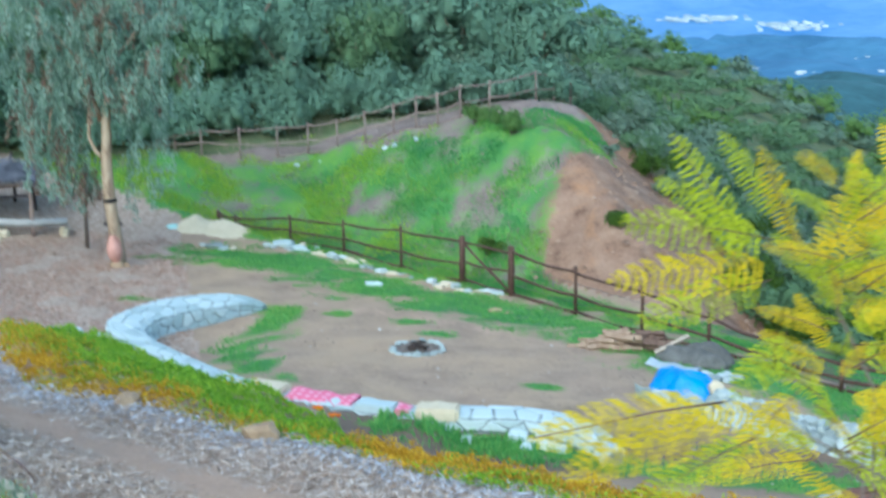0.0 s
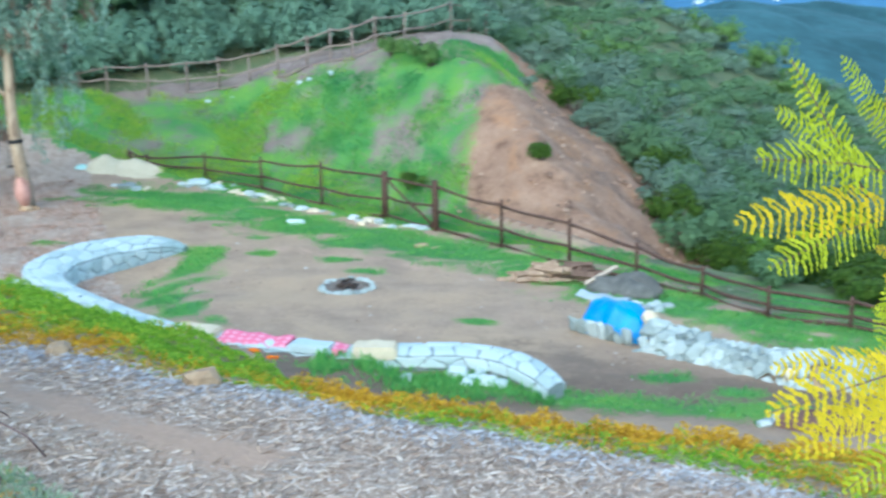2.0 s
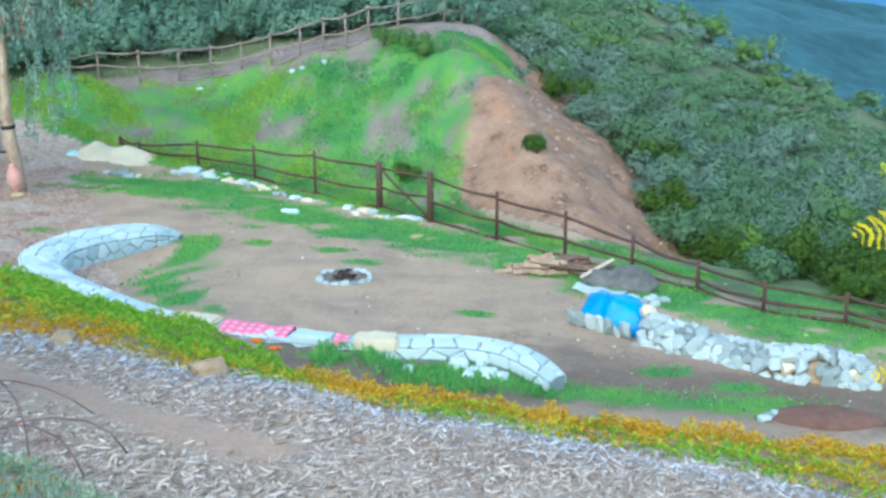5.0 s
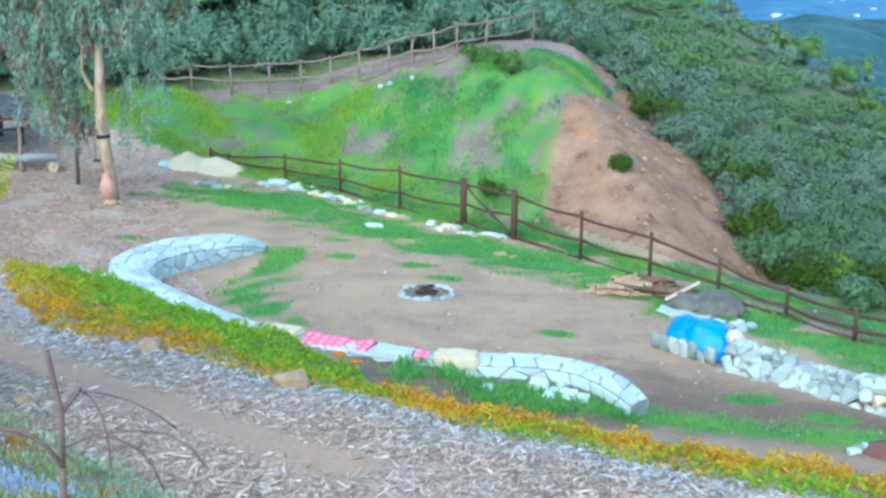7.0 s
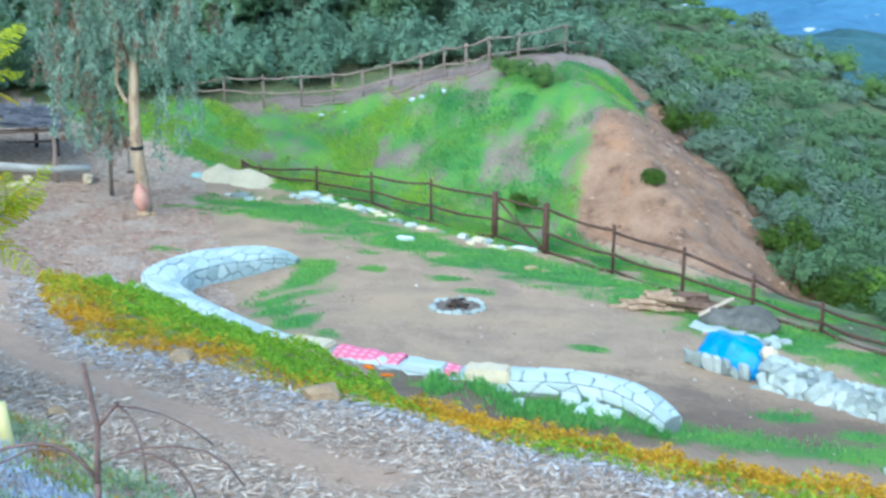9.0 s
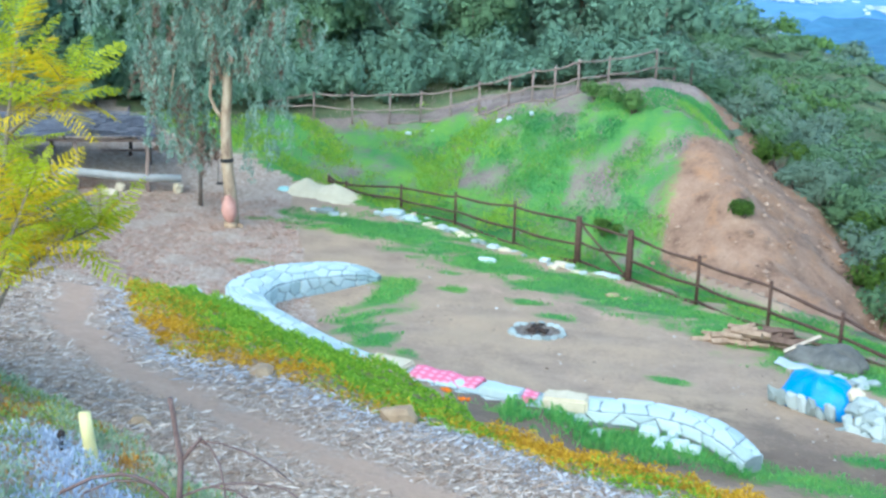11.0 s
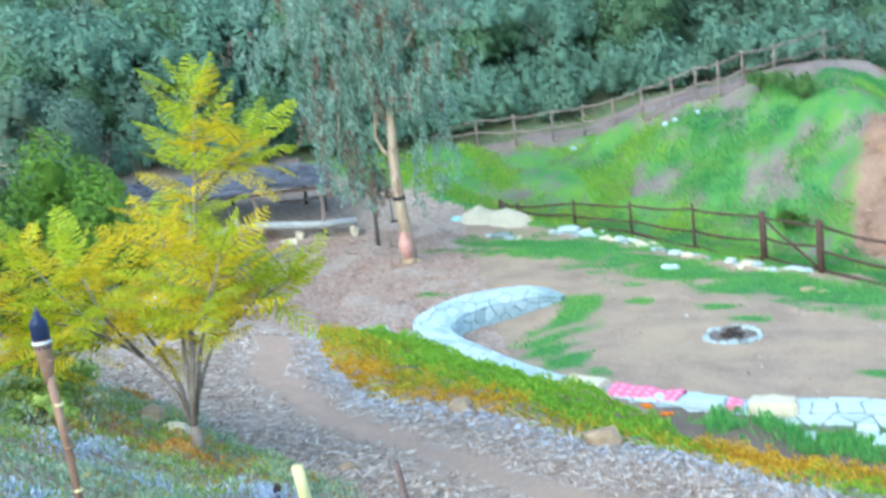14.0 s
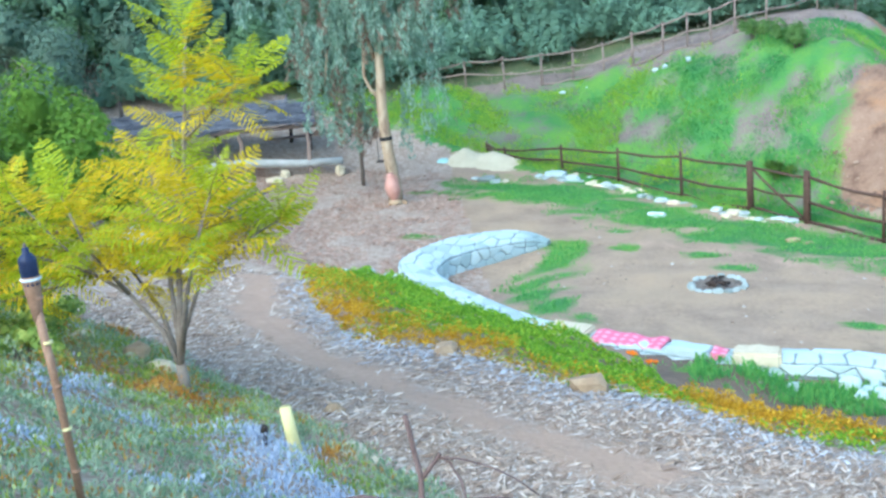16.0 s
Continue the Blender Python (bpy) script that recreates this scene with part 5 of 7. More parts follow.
# ---- feathery yellow trees ----
M_GOLD = leaf_material("yellow_frond", (0.56, 0.42, 0.014), (0.74, 0.58, 0.018), (0.84, 0.62, 0.03), 2.0, 0.45)
M_LIMEF = leaf_material("lime_frond", (0.34, 0.40, 0.016), (0.50, 0.57, 0.024), (0.64, 0.69, 0.045), 2.0, 0.5)
M_TWIG = simple("grey_twig", (0.17, 0.13, 0.10), (0.36, 0.3, 0.25), 14)
M_ROSE = simple("young_twig", (0.14, 0.08, 0.06), (0.26, 0.17, 0.12), 14)


def frond(o, d, length, up, droop, rg, pairs=18, wide=0.23, fine=6):
    """One feather leaf: paired narrow leaflets along a drooping stalk. Returns its quads and the stalk's points."""
    d, up = unit(np.array(d, float)), np.array(up, float)
    side = unit(np.cross(d, up))
    nrm = unit(np.cross(side, d))
    t = np.linspace(0.12, 1, pairs)
    pos = o + d * (t * length)[:, None] - np.array([0, 0, 1.0]) * (droop * length * t ** 2)[:, None]
    tang = unit(d - np.array([0, 0, 2.0]) * (droop * t)[:, None])
    lw = wide * length * (np.sin(np.clip(t * 0.86 + 0.14, 0, 1) * math.pi) ** 0.6 + 0.12)
    out = []
    for s in (1, -1):
        al = unit(side * s + tang * 0.55 - np.array([0, 0, 0.18]) + rg.normal(size=(pairs, 3)) * 0.08)
        fc = unit(nrm + rg.normal(size=(pairs, 3)) * 0.18)
        across = unit(np.cross(fc, al))
        for u in (np.arange(fine) + 0.5) / fine:
            w = length / pairs * 0.62 * (1.12 - 0.5 * u) * rg.uniform(0.8, 1.2, pairs)
            o = pos + al * (lw * u)[:, None] - np.array([0, 0, 0.16]) * (lw * u * u)[:, None]
            out.append(leaf_quads(o + across * (w * rg.normal(size=pairs) * 0.12)[:, None], unit(al + across * (rg.normal(size=(pairs, 1)) * 0.22) - np.array([0, 0, 0.25 * u])), fc, lw / fine * 1.55, w))
    return np.concatenate(out), pos


def feather_tree(name, x, y, stems, fronds, label, pairs=18, fine=6, wide=0.19):
    ob = empty(name, x, y, ground_z(x, y))
    for pts, r0 in stems:
        bar("stem" if len(pts) > 3 or r0 < 0.05 else "trunk", pts, list(np.linspace(r0, r0 * (0.25 if len(pts) > 3 or r0 < 0.05 else 0.8), len(pts))), M_TWIG, ob, sides=7)
    a, b = [], []
    for i, (o, d, l, up, droop, gold) in enumerate(fronds):
        q, pos = frond(np.array(o), d, l, up, droop, rg, pairs, wide, fine)
        (a if gold else b).append(q)
        if i % 2 == 0:
            bar("stalk", [o, tuple(pos[5]), tuple(pos[-1])], [0.004, 0.003, 0.0015] if fine < 5 else [0.0022, 0.0018, 0.001], M_ROSE, ob, sides=4)
    quad_mesh("yellow_foliage", np.concatenate(a), M_GOLD, ob, "golden feathery leaflets")
    quad_mesh("green_foliage", np.concatenate(b), M_LIMEF, ob, "lime green feathery leaflets")
    return tagged(ob, label, "tree")


rg = np.random.default_rng(12)
# the garden tree: a short trunk that splits into upright stems
stems = [([(0, 0, -0.1), (0.01, 0, 0.12), (0.0, 0, 0.3)], 0.058), ([(0.0, 0, 0.28), (0.05, 0, 0.62), (0.12, 0.02, 1.2), (0.3, 0, 1.9), (0.42, 0.0, 2.6), (0.52, 0.0, 3.15)], 0.036),
         ([(0.0, 0, 0.25), (-0.12, 0, 0.6), (-0.4, 0, 0.95), (-0.75, 0.0, 1.15), (-1.15, 0, 1.55), (-1.45, 0, 1.9)], 0.027),
         ([(0.02, 0, 0.35), (-0.04, 0.1, 0.9), (-0.1, 0.25, 1.5), (-0.2, 0.3, 2.0)], 0.03),
         ([(0.03, 0, 0.4), (0.22, -0.1, 0.95), (0.45, -0.2, 1.45), (0.7, -0.3, 1.9)], 0.03),
         ([(0.04, 0, 0.5), (0.2, 0.2, 1.0), (0.55, 0.4, 1.3), (0.95, 0.4, 1.5)], 0.022),
         ([(-0.4, 0, 0.95), (-0.6, -0.2, 1.4), (-0.7, -0.3, 1.9)], 0.022),
         ([(0.38, 0, 2.3), (0.7, 0, 2.55), (0.95, 0, 2.75)], 0.018),
         ([(-0.75, 0, 1.15), (-1.2, 0.1, 1.05), (-1.6, 0.2, 1.15)], 0.02),
         ([(0.0, 0, 0.3), (-0.3, 0.3, 0.7), (-0.8, 0.6, 1.1), (-1.3, 0.8, 1.5)], 0.028),
         ([(-0.75, 0.0, 1.15), (-1.3, -0.1, 1.35), (-1.8, -0.15, 1.5), (-2.2, -0.2, 1.75)], 0.022),
         ([(-1.0, 0, 1.05), (-1.5, -0.2, 0.95), (-2.0, -0.3, 0.95)], 0.016)]
fronds = []
for si, (pts, r0) in enumerate(stems[1:]):
    p = np.array(pts, float)
    lo = 0.52 if si else 0.34
    n = (42, 26, 17, 23, 20, 13, 13, 17, 21, 24, 15)[si]
    for j in range(n):
        v = (lo + (1 - lo) * (j + 0.5) / n) * (len(p) - 1)
        i = min(int(v), len(p) - 2)
        o = p[i] * (1 - v + i) + p[i + 1] * (v - i)
        a = j * 2.4 + si
        lift = 0.3 + 0.75 * ((j + 0.5) / n) ** 2
        d = (math.cos(a), math.sin(a), lift)
        l = rg.uniform(0.6, 0.88) * (1 - 0.2 * (j / n))
        fronds.append((tuple(o), d, l, (rg.normal() * 0.2, rg.normal() * 0.2 - 0.25, 1), rg.uniform(0.0, 0.22), rg.random() < (0.52 if o[2] < 2.2 else 0.34)))
    for j in range(3 if si else 0):      # hanging fronds low on the side stems
        a = j * 1.5 + si * 0.7
        v = (0.5 + 0.12 * j) * (len(p) - 1)
        i = min(int(v), len(p) - 2)
        o = p[i] * (1 - v + i) + p[i + 1] * (v - i)
        fronds.append((tuple(o), (math.cos(a), math.sin(a) * 0.8, -0.1), rg.uniform(0.5, 0.75), (0, -0.2, 1), rg.uniform(0.25, 0.45), rg.random() < 0.75))
    for j in range(3):
        a = j * 2.1 + si
        fronds.append((tuple(p[-1]), (math.cos(a) * 0.5, math.sin(a) * 0.5, 1.0), rg.uniform(0.35, 0.5), (math.cos(a), math.sin(a), 0.4), 0.1, False))
feather_tree("feather_leaf_tree", -5.5, 8.6, stems, fronds, "slender young tree with feathery yellow-green leaves on the bank", 15, 3, 0.21)

# its twin close beside the lens
tz = ground_z(1.5, 2.5)
stems = [([(0.15, 0.1, -0.1), (0.12, 0.05, 0.7), (0.05, 0, 5.05 - tz), (-0.08, -0.05, 5.3 - tz), (-0.16, -0.08, 5.42 - tz)], 0.008),
         ([(0.08, 0.03, 1.2), (0.12, 0.05, 5.2 - tz), (0.16, 0.05, 5.5 - tz)], 0.008), ([(0.1, 0.05, 0.9), (0.05, 0, 1.3), (0.02, -0.03, 4.95 - tz)], 0.006), ([(0.1, 0.05, 1.0), (0.35, 0, 1.5), (0.5, -0.05, 5.3 - tz)], 0.007)]
fronds = []
for si, (pts, r0) in enumerate(stems):
    p = np.array(pts, float)
    n = (15, 18, 16, 15)[si]
    for j in range(n):
        v = (0.55 + 0.45 * (j + 0.5) / n) * (len(p) - 1)
        i = min(int(v), len(p) - 2)
        o = p[i] * (1 - v + i) + p[i + 1] * (v - i)
        a = j * 2.4 + si * 1.3
        d = (math.cos(a) * 0.9 + 0.15, math.sin(a) * 0.6, 0.2 + 0.8 * (j / n) ** 2)
        l = min(rg.uniform(0.26, 0.38), (o[0] + 0.06) / max(-d[0], 0.01)) if d[0] < 0 else rg.uniform(0.28, 0.4)
        fronds.append((tuple(o), d, max(l, 0.12), (rg.normal() * 0.3, -0.7, 0.9), rg.uniform(0.08, 0.25), rg.random() < 0.55))


def frond_to(base, tip, droop, gold):
    """A frond that ends at a given tip (metres, in the place)."""
    b = np.array(base) - np.array((1.5, 2.5, tz))
    t = np.array(tip) - np.array((1.5, 2.5, tz))
    l = np.linalg.norm(t - b)
    fronds.append((tuple(b), tuple(t - b + np.array([0, 0, droop * l])), l, (0.1, -0.8, 0.6), droop, gold))


for base, tip, droop, gold in (((1.22, 2.40, 5.40), (1.01, 2.34, 5.72), 0.05, False), ((1.24, 2.40, 5.44), (0.97, 2.30, 5.62), 0.08, False), ((1.26, 2.36, 5.46), (0.88, 2.09, 5.55), 0.10, False),
                               ((1.28, 2.36, 5.40), (0.87, 2.15, 5.41), 0.08, True), ((1.26, 2.38, 5.36), (0.93, 2.10, 5.33), 0.10, False), ((1.28, 2.40, 5.50), (1.12, 2.35, 5.72), 0.05, False),
                               ((1.02, 1.50, 5.36), (0.71, 1.32, 5.36), 0.06, True), ((1.05, 1.52, 5.32), (0.76, 1.38, 5.28), 0.10, True), ((1.08, 1.55, 5.28), (0.86, 1.42, 5.20), 0.12, False),
                               ((1.36, 2.38, 5.02), (1.02, 2.36, 5.02), 0.10, True), ((1.38, 2.36, 4.92), (1.10, 2.32, 4.88), 0.12, True), ((1.40, 2.36, 4.82), (1.2, 2.15, 4.72), 0.15, False),
                               ((1.32, 2.42, 5.44), (1.20, 2.30, 5.70), 0.08, True), ((1.5, 2.5, 5.4), (1.40, 2.3, 5.66), 0.08, False), ((1.6, 2.5, 5.4), (1.8, 2.4, 5.66), 0.08, False),
                               ((1.3, 2.3, 5.25), (1.12, 2.0, 5.20), 0.1, False), ((1.3, 2.2, 5.15), (1.10, 1.95, 5.05), 0.1, True)):
    frond_to(base, tip, droop, gold)
for i in range(34):      # the full heart of the crown
    z = 4.85 + 0.75 * (i + 0.5) / 34
    a = i * 2.4
    bx, by = 1.43 + 0.03 * math.cos(a), 2.38 + 0.03 * math.sin(a)
    l = rg.uniform(0.22, 0.31) * (1.15 - 0.35 * (z - 4.85) / 0.75)
    dx = math.cos(a) * l
    frond_to((bx, by, z), (bx + (dx * 0.75 if dx < 0 else dx), by + 0.45 * math.sin(a) * l - 0.05, z + rg.uniform(0.05, 0.2)), rg.uniform(0.08, 0.25), rg.random() < 0.5)
stems.append(([(0.12, 0.05, 0.7), (-0.02, -0.5, 5.0 - tz), (-0.3, -0.88, 5.25 - tz), (-0.44, -1.0, 5.36 - tz)], 0.004))
feather_tree("feather_leaf_tree", 1.5, 2.5, stems, fronds, "young tree with feathery yellow-green leaves near the path", 19, 5, 0.125)


# ---- ground cover, mulch, grass ----
def scatter(n, x0, x1, y0, y1, keep, rng):
    """Random places on the ground where keep(x, y) is above a random number."""
    x, y = rng.uniform(x0, x1, n), rng.uniform(y0, y1, n)
    ok = keep(x, y) > rng.random(n)
    x, y = x[ok], y[ok]
    return np.stack([x, y, height(x, y)], 1)


def rough2(x, y, s, o):
    return np.array([noise.noise(Vector((a * s + o, b * s, o))) for a, b in zip(x, y)])


ICE_LOW = ((-8.4, -8.0, -7.1, -6.27, -5.5, -5.0, -4.4, -3.64, -3.2, -2.88, -2.3, -1.55, -0.6, 0.1, 0.6, 1.15, 1.8, 2.5, 3.1, 3.5, 5.5, 9.0), (17.9, 16.6, 14.7, 13.3, 12.4, 12.15, 12.2, 11.95, 11.75, 11.5, 11.5, 11.3, 10.6, 10.3, 10.25, 9.85, 9.65, 9.35, 8.9, 8.65, 8.0, 7.4))
ICE_TOP = ((-8.4, -7.9, -7.0, -6.36, -5.69, -5.13, -4.52, -4.0, -3.2, -2.5, -2.0, -1.6, -0.6, 0.6, 1.6, 3.0, 4.0, 6.0, 9.0), (18.2, 18.5, 18.3, 17.72, 17.12, 16.65, 16.22, 15.92, 15.3, 14.6, 13.9, 13.0, 12.1, 11.5, 11.1, 10.7, 10.5, 9.9, 9.3))


def in_ice(x, y):
    lo, hi = lerp(x, *ICE_LOW), lerp(x, *ICE_TOP)
    return np.where((x > -8.4) & (y > lo) & (y < hi), 1.0, 0.0)


rng = np.random.default_rng(21)
M_ICEG = leaf_material("green_ice_plant", (0.11, 0.28, 0.025), (0.24, 0.45, 0.035), (0.45, 0.60, 0.055), 1.5, 0.32)
M_ICEO = leaf_material("orange_ice_plant", (0.38, 0.19, 0.014), (0.64, 0.37, 0.024), (0.80, 0.55, 0.05), 1.5, 0.3)
p = scatter(420000, -8.6, 9, 8.4, 19, in_ice, rng)
w = (p[:, 1] - lerp(p[:, 0], *ICE_LOW)) / (lerp(p[:, 0], *ICE_TOP) - lerp(p[:, 0], *ICE_LOW))
lump = rough2(p[:, 0], p[:, 1], 2.2, 3.0) + 0.75 * rough2(p[:, 0], p[:, 1], 6.5, 5.0)
cover = np.clip(np.minimum(w, 1 - w) * 11, 0.25, 1)
p[:, 2] += cover * (0.06 + 0.22 * np.clip(lump + 0.25, 0, 1)) * rng.uniform(0.35, 1, len(p)) ** 0.7
drift = rough2(p[:, 0], p[:, 1], 0.7, 8.0)
side = np.clip((p[:, 0] + 2.4) / 1.6, 0, 1)
orange = (1 - side) * (0.17 + 1.5 * np.clip(0.48 - w, 0, 1)) + side * (0.50 + 0.6 * w) + 0.75 * drift - 0.55 * np.exp(-((p[:, 0] + 2.6) ** 2 + (p[:, 1] - 12.4) ** 2) / 0.9)
isor = orange > rng.random(len(p)) * 0.55 + 0.32
along = unit(rng.normal(size=(len(p), 3)) * np.array([0.8, 0.8, 0.4]) + np.array([0, -0.25, 0.75]))
q = leaf_quads(p, along, unit(rng.normal(size=(len(p), 3)) + np.array([0, -0.6, 0.8])), rng.uniform(0.035, 0.075, len(p)), rng.uniform(0.014, 0.025, len(p)))
tagged(quad_mesh("ice_plant", q[~isor], M_ICEG), "dense green ice plant covering the bank", "ground cover", kind="stuff")
tagged(quad_mesh("ice_plant", q[isor], M_ICEO), "orange-tipped ice plant along the path", "ground cover", kind="stuff")

# shredded mulch
k = Mat("mulch_shred", 0.9)
k.color(k.ramp(k.island(), [(0.0, (0.19, 0.125, 0.085)), (0.4, (0.43, 0.315, 0.235)), (0.72, (0.57, 0.455, 0.365)), (1.0, (0.74, 0.66, 0.58))]))
M_SHRED = k.m
k = Mat("pale_shred", 0.85)
k.color(k.ramp(k.island(), [(0.0, (0.20, 0.18, 0.17)), (0.35, (0.38, 0.37, 0.375)), (1.0, (0.63, 0.64, 0.67))]))
M_PALESHRED = k.m


def bed_edge(x):
    """The y at which the planted bed above the path ends."""
    return lerp(x, (-12, -9.3, -7.3, -5.7, -4.2, -2.9, -1.9, -1.2, 0), (11.7, 11.2, 10.5, 9.7, 8.75, 7.75, 6.9, 6.2, 4.5))


def on_path(x, y):
    lo = lerp(x, *ICE_LOW)
    return np.where((y > bed_edge(x)) & (y < lo + 0.25) & (x > -9.5), 1.0, 0.0)


p = scatter(150000, -9.5, 6.5, 4.5, 18, on_path, rng)
n = len(p)
gap = lerp(p[:, 0], *ICE_LOW) - p[:, 1]
worn_here = near_line(p[:, 0], p[:, 1], [(-8.2, 15.5), (-7.0, 12.9), (-5.6, 11.4), (-3.6, 10.2), (-1.5, 9.0)], 0.75)
keep = worn_here * 1.25 < rng.random(n)
p, gap = p[keep], gap[keep]
n = len(p)
p[:, 2] += 0.012 + 0.03 * rng.random(n)
ang = rng.uniform(0, math.pi, n) * 0.75 + 0.1
along = np.stack([np.cos(ang), np.sin(ang), rng.normal(size=n) * 0.18], 1)
face = unit(np.stack([rng.normal(size=n) * 0.7, rng.normal(size=n) * 0.7 - 0.2, np.ones(n)], 1))
q = leaf_quads(p, along, face, 0.05 + 0.17 * rng.random(n) ** 1.6, rng.uniform(0.008, 0.024, n))
pale_here = (np.exp(-(gap / 0.5) ** 2) * 0.95 > rng.random(n))
tagged(quad_mesh("mulch", q[~pale_here], M_SHRED), "brown shredded bark mulch on the path", "mulch", kind="stuff")
tagged(quad_mesh("mulch", q[pale_here], M_PALESHRED), "bleached pale mulch shreds along the path edge", "mulch", kind="stuff")
p = scatter(60000, -17, -4.5, 18.5, 30, lambda x, y: np.where((x < -5.5 - 0.35 * (y - 19)) & (y < fence_line(x) - 1) & (y > bank_edge(x) + 0.3), 0.8, 0), rng)
n = len(p)
p[:, 2] += 0.015
ang = rng.uniform(0, math.pi, n)
q = leaf_quads(p, np.stack([np.cos(ang), np.sin(ang), rng.normal(size=n) * 0.2], 1), unit(np.stack([rng.normal(size=n) * 0.4, rng.normal(size=n) * 0.4, np.ones(n)], 1)), rng.uniform(0.05, 0.16, n), rng.uniform(0.012, 0.03, n))
k = Mat("leaf_litter", 0.9)
k.color(k.ramp(k.island(), [(0.0, (0.19, 0.10, 0.07)), (0.4, (0.40, 0.235, 0.165)), (0.8, (0.56, 0.38, 0.285)), (1.0, (0.64, 0.51, 0.41))]))
tagged(quad_mesh("mulch", q, k.m), "reddish leaf litter under the eucalyptus", "mulch", kind="stuff")

# grass blades
M_BLADE = leaf_material("grass_blade", (0.08, 0.27, 0.08), (0.15, 0.40, 0.10), (0.27, 0.52, 0.13), 0.9, 0.45, 0.4)
M_BLADEY = leaf_material("mound_grass", (0.02, 0.17, 0.09), (0.13, 0.36, 0.09), (0.46, 0.56, 0.05), 0.5, 0.45, 0.15)


def blades(p, lo, hi, wide, rng):
    n = len(p)
    h = rng.uniform(lo, hi, n)
    along = unit(np.stack([rng.normal(size=n) * 0.4, rng.normal(size=n) * 0.4, np.ones(n)], 1))
    return leaf_quads(p + along * (h * 0.4)[:, None], along, unit(np.stack([rng.normal(size=n) * 0.7, -np.ones(n), rng.normal(size=n) * 0.2], 1)), h, h * wide)


def patchy(f, s, o, cut):
    def keep(x, y):
        c = f(x, y)
        return np.where(c > 0.05, np.clip((c + 0.55 * rough2(x, y, s, o) - cut) * 4, 0, 1), 0)
    return keep


p = scatter(100000, -9.5, 9, 12.5, 30, patchy(lambda x, y: np.where((y < fence_line(x)) & (in_ice(x, y) < 0.5), grass_cover(x, y), 0), 1.6, 2.0, 0.42), rng)
tagged(quad_mesh("grass", blades(p, 0.04, 0.11, 0.2, rng), M_BLADE), "short green grass growing in patches on the yard", "grass", kind="stuff")
p = scatter(230000, -15, 5.5, 20, 37.5, patchy(lambda x, y: np.where(y > fence_line(x) - 0.3, grass_cover(x, y), 0), 0.8, 6.0, 0.42), rng)
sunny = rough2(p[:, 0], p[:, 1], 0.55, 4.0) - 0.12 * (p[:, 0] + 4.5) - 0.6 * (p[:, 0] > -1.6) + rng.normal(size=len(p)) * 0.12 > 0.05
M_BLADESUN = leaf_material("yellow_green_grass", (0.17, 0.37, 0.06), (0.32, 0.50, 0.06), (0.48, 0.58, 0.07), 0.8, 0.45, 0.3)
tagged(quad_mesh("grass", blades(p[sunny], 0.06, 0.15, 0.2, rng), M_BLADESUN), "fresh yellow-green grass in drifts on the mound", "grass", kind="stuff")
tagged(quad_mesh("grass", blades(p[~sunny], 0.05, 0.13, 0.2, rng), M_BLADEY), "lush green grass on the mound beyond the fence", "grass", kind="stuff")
p = scatter(8500, -1.6, 1.6, 13.7, 14.95, lambda x, y: np.where(rough2(x, y, 1.5, 1.0) > 0.0, 0.5, 0.06), rng)
tagged(quad_mesh("grass", blades(p, 0.06, 0.18, 0.14, rng), M_BLADE), "tall green grass below the stone wall", "grass", kind="stuff")
M_STRAW = leaf_material("dry_grass", (0.19, 0.16, 0.13), (0.28, 0.24, 0.19), (0.38, 0.33, 0.26), 0.8, 0.2)
p = scatter(15000, -15, 5, 24, 38.5, patchy(lambda x, y: np.where((y > fence_line(x) + 0.5) & (x < bank_left(y) + 0.3), 0.5, 0), 0.9, 12.0, 0.38), rng)
tagged(quad_mesh("dry_grass", blades(p, 0.06, 0.2, 0.14, rng), M_STRAW), "dry straw-coloured grass on the mound", "grass", kind="stuff")

# broken rubble on the bare bank
p = scatter(3000, 0.2, 6.5, 24.5, 37, lambda x, y: np.where((x > bank_left(y) - 0.2) & (y > fence_line(x) + 1.2) & (x < 6.6 - 0.15 * (y - 24)), 0.35, 0), rng)
verts, faces = [], []
for x, y, z in p:
    r = 0.02 + 0.09 * rng.random() ** 4
    a, b = len(verts), rng.uniform(0, 3)
    ring = [(x + r * math.cos(b + t) * rng.uniform(0.7, 1.2), y + r * math.sin(b + t) * rng.uniform(0.7, 1.2), z + r * rng.uniform(-0.1, 0.3)) for t in (0, 1.3, 2.5, 3.8, 5.1)]
    verts += ring + [(x, y, z + r * 0.9)]
    faces += [(a + t, a + (t + 1) % 5, a + 5) for t in range(5)]
k = Mat("bank_rubble", 0.95)
k.color(k.ramp(k.island(), [(0.0, (0.14, 0.085, 0.06)), (0.5, (0.29, 0.185, 0.125)), (1.0, (0.40, 0.28, 0.20))]))
tagged(link_mesh("rubble", verts, faces, k.m), "broken earth and stone crumbs on the bare bank", "rubble", kind="stuff")

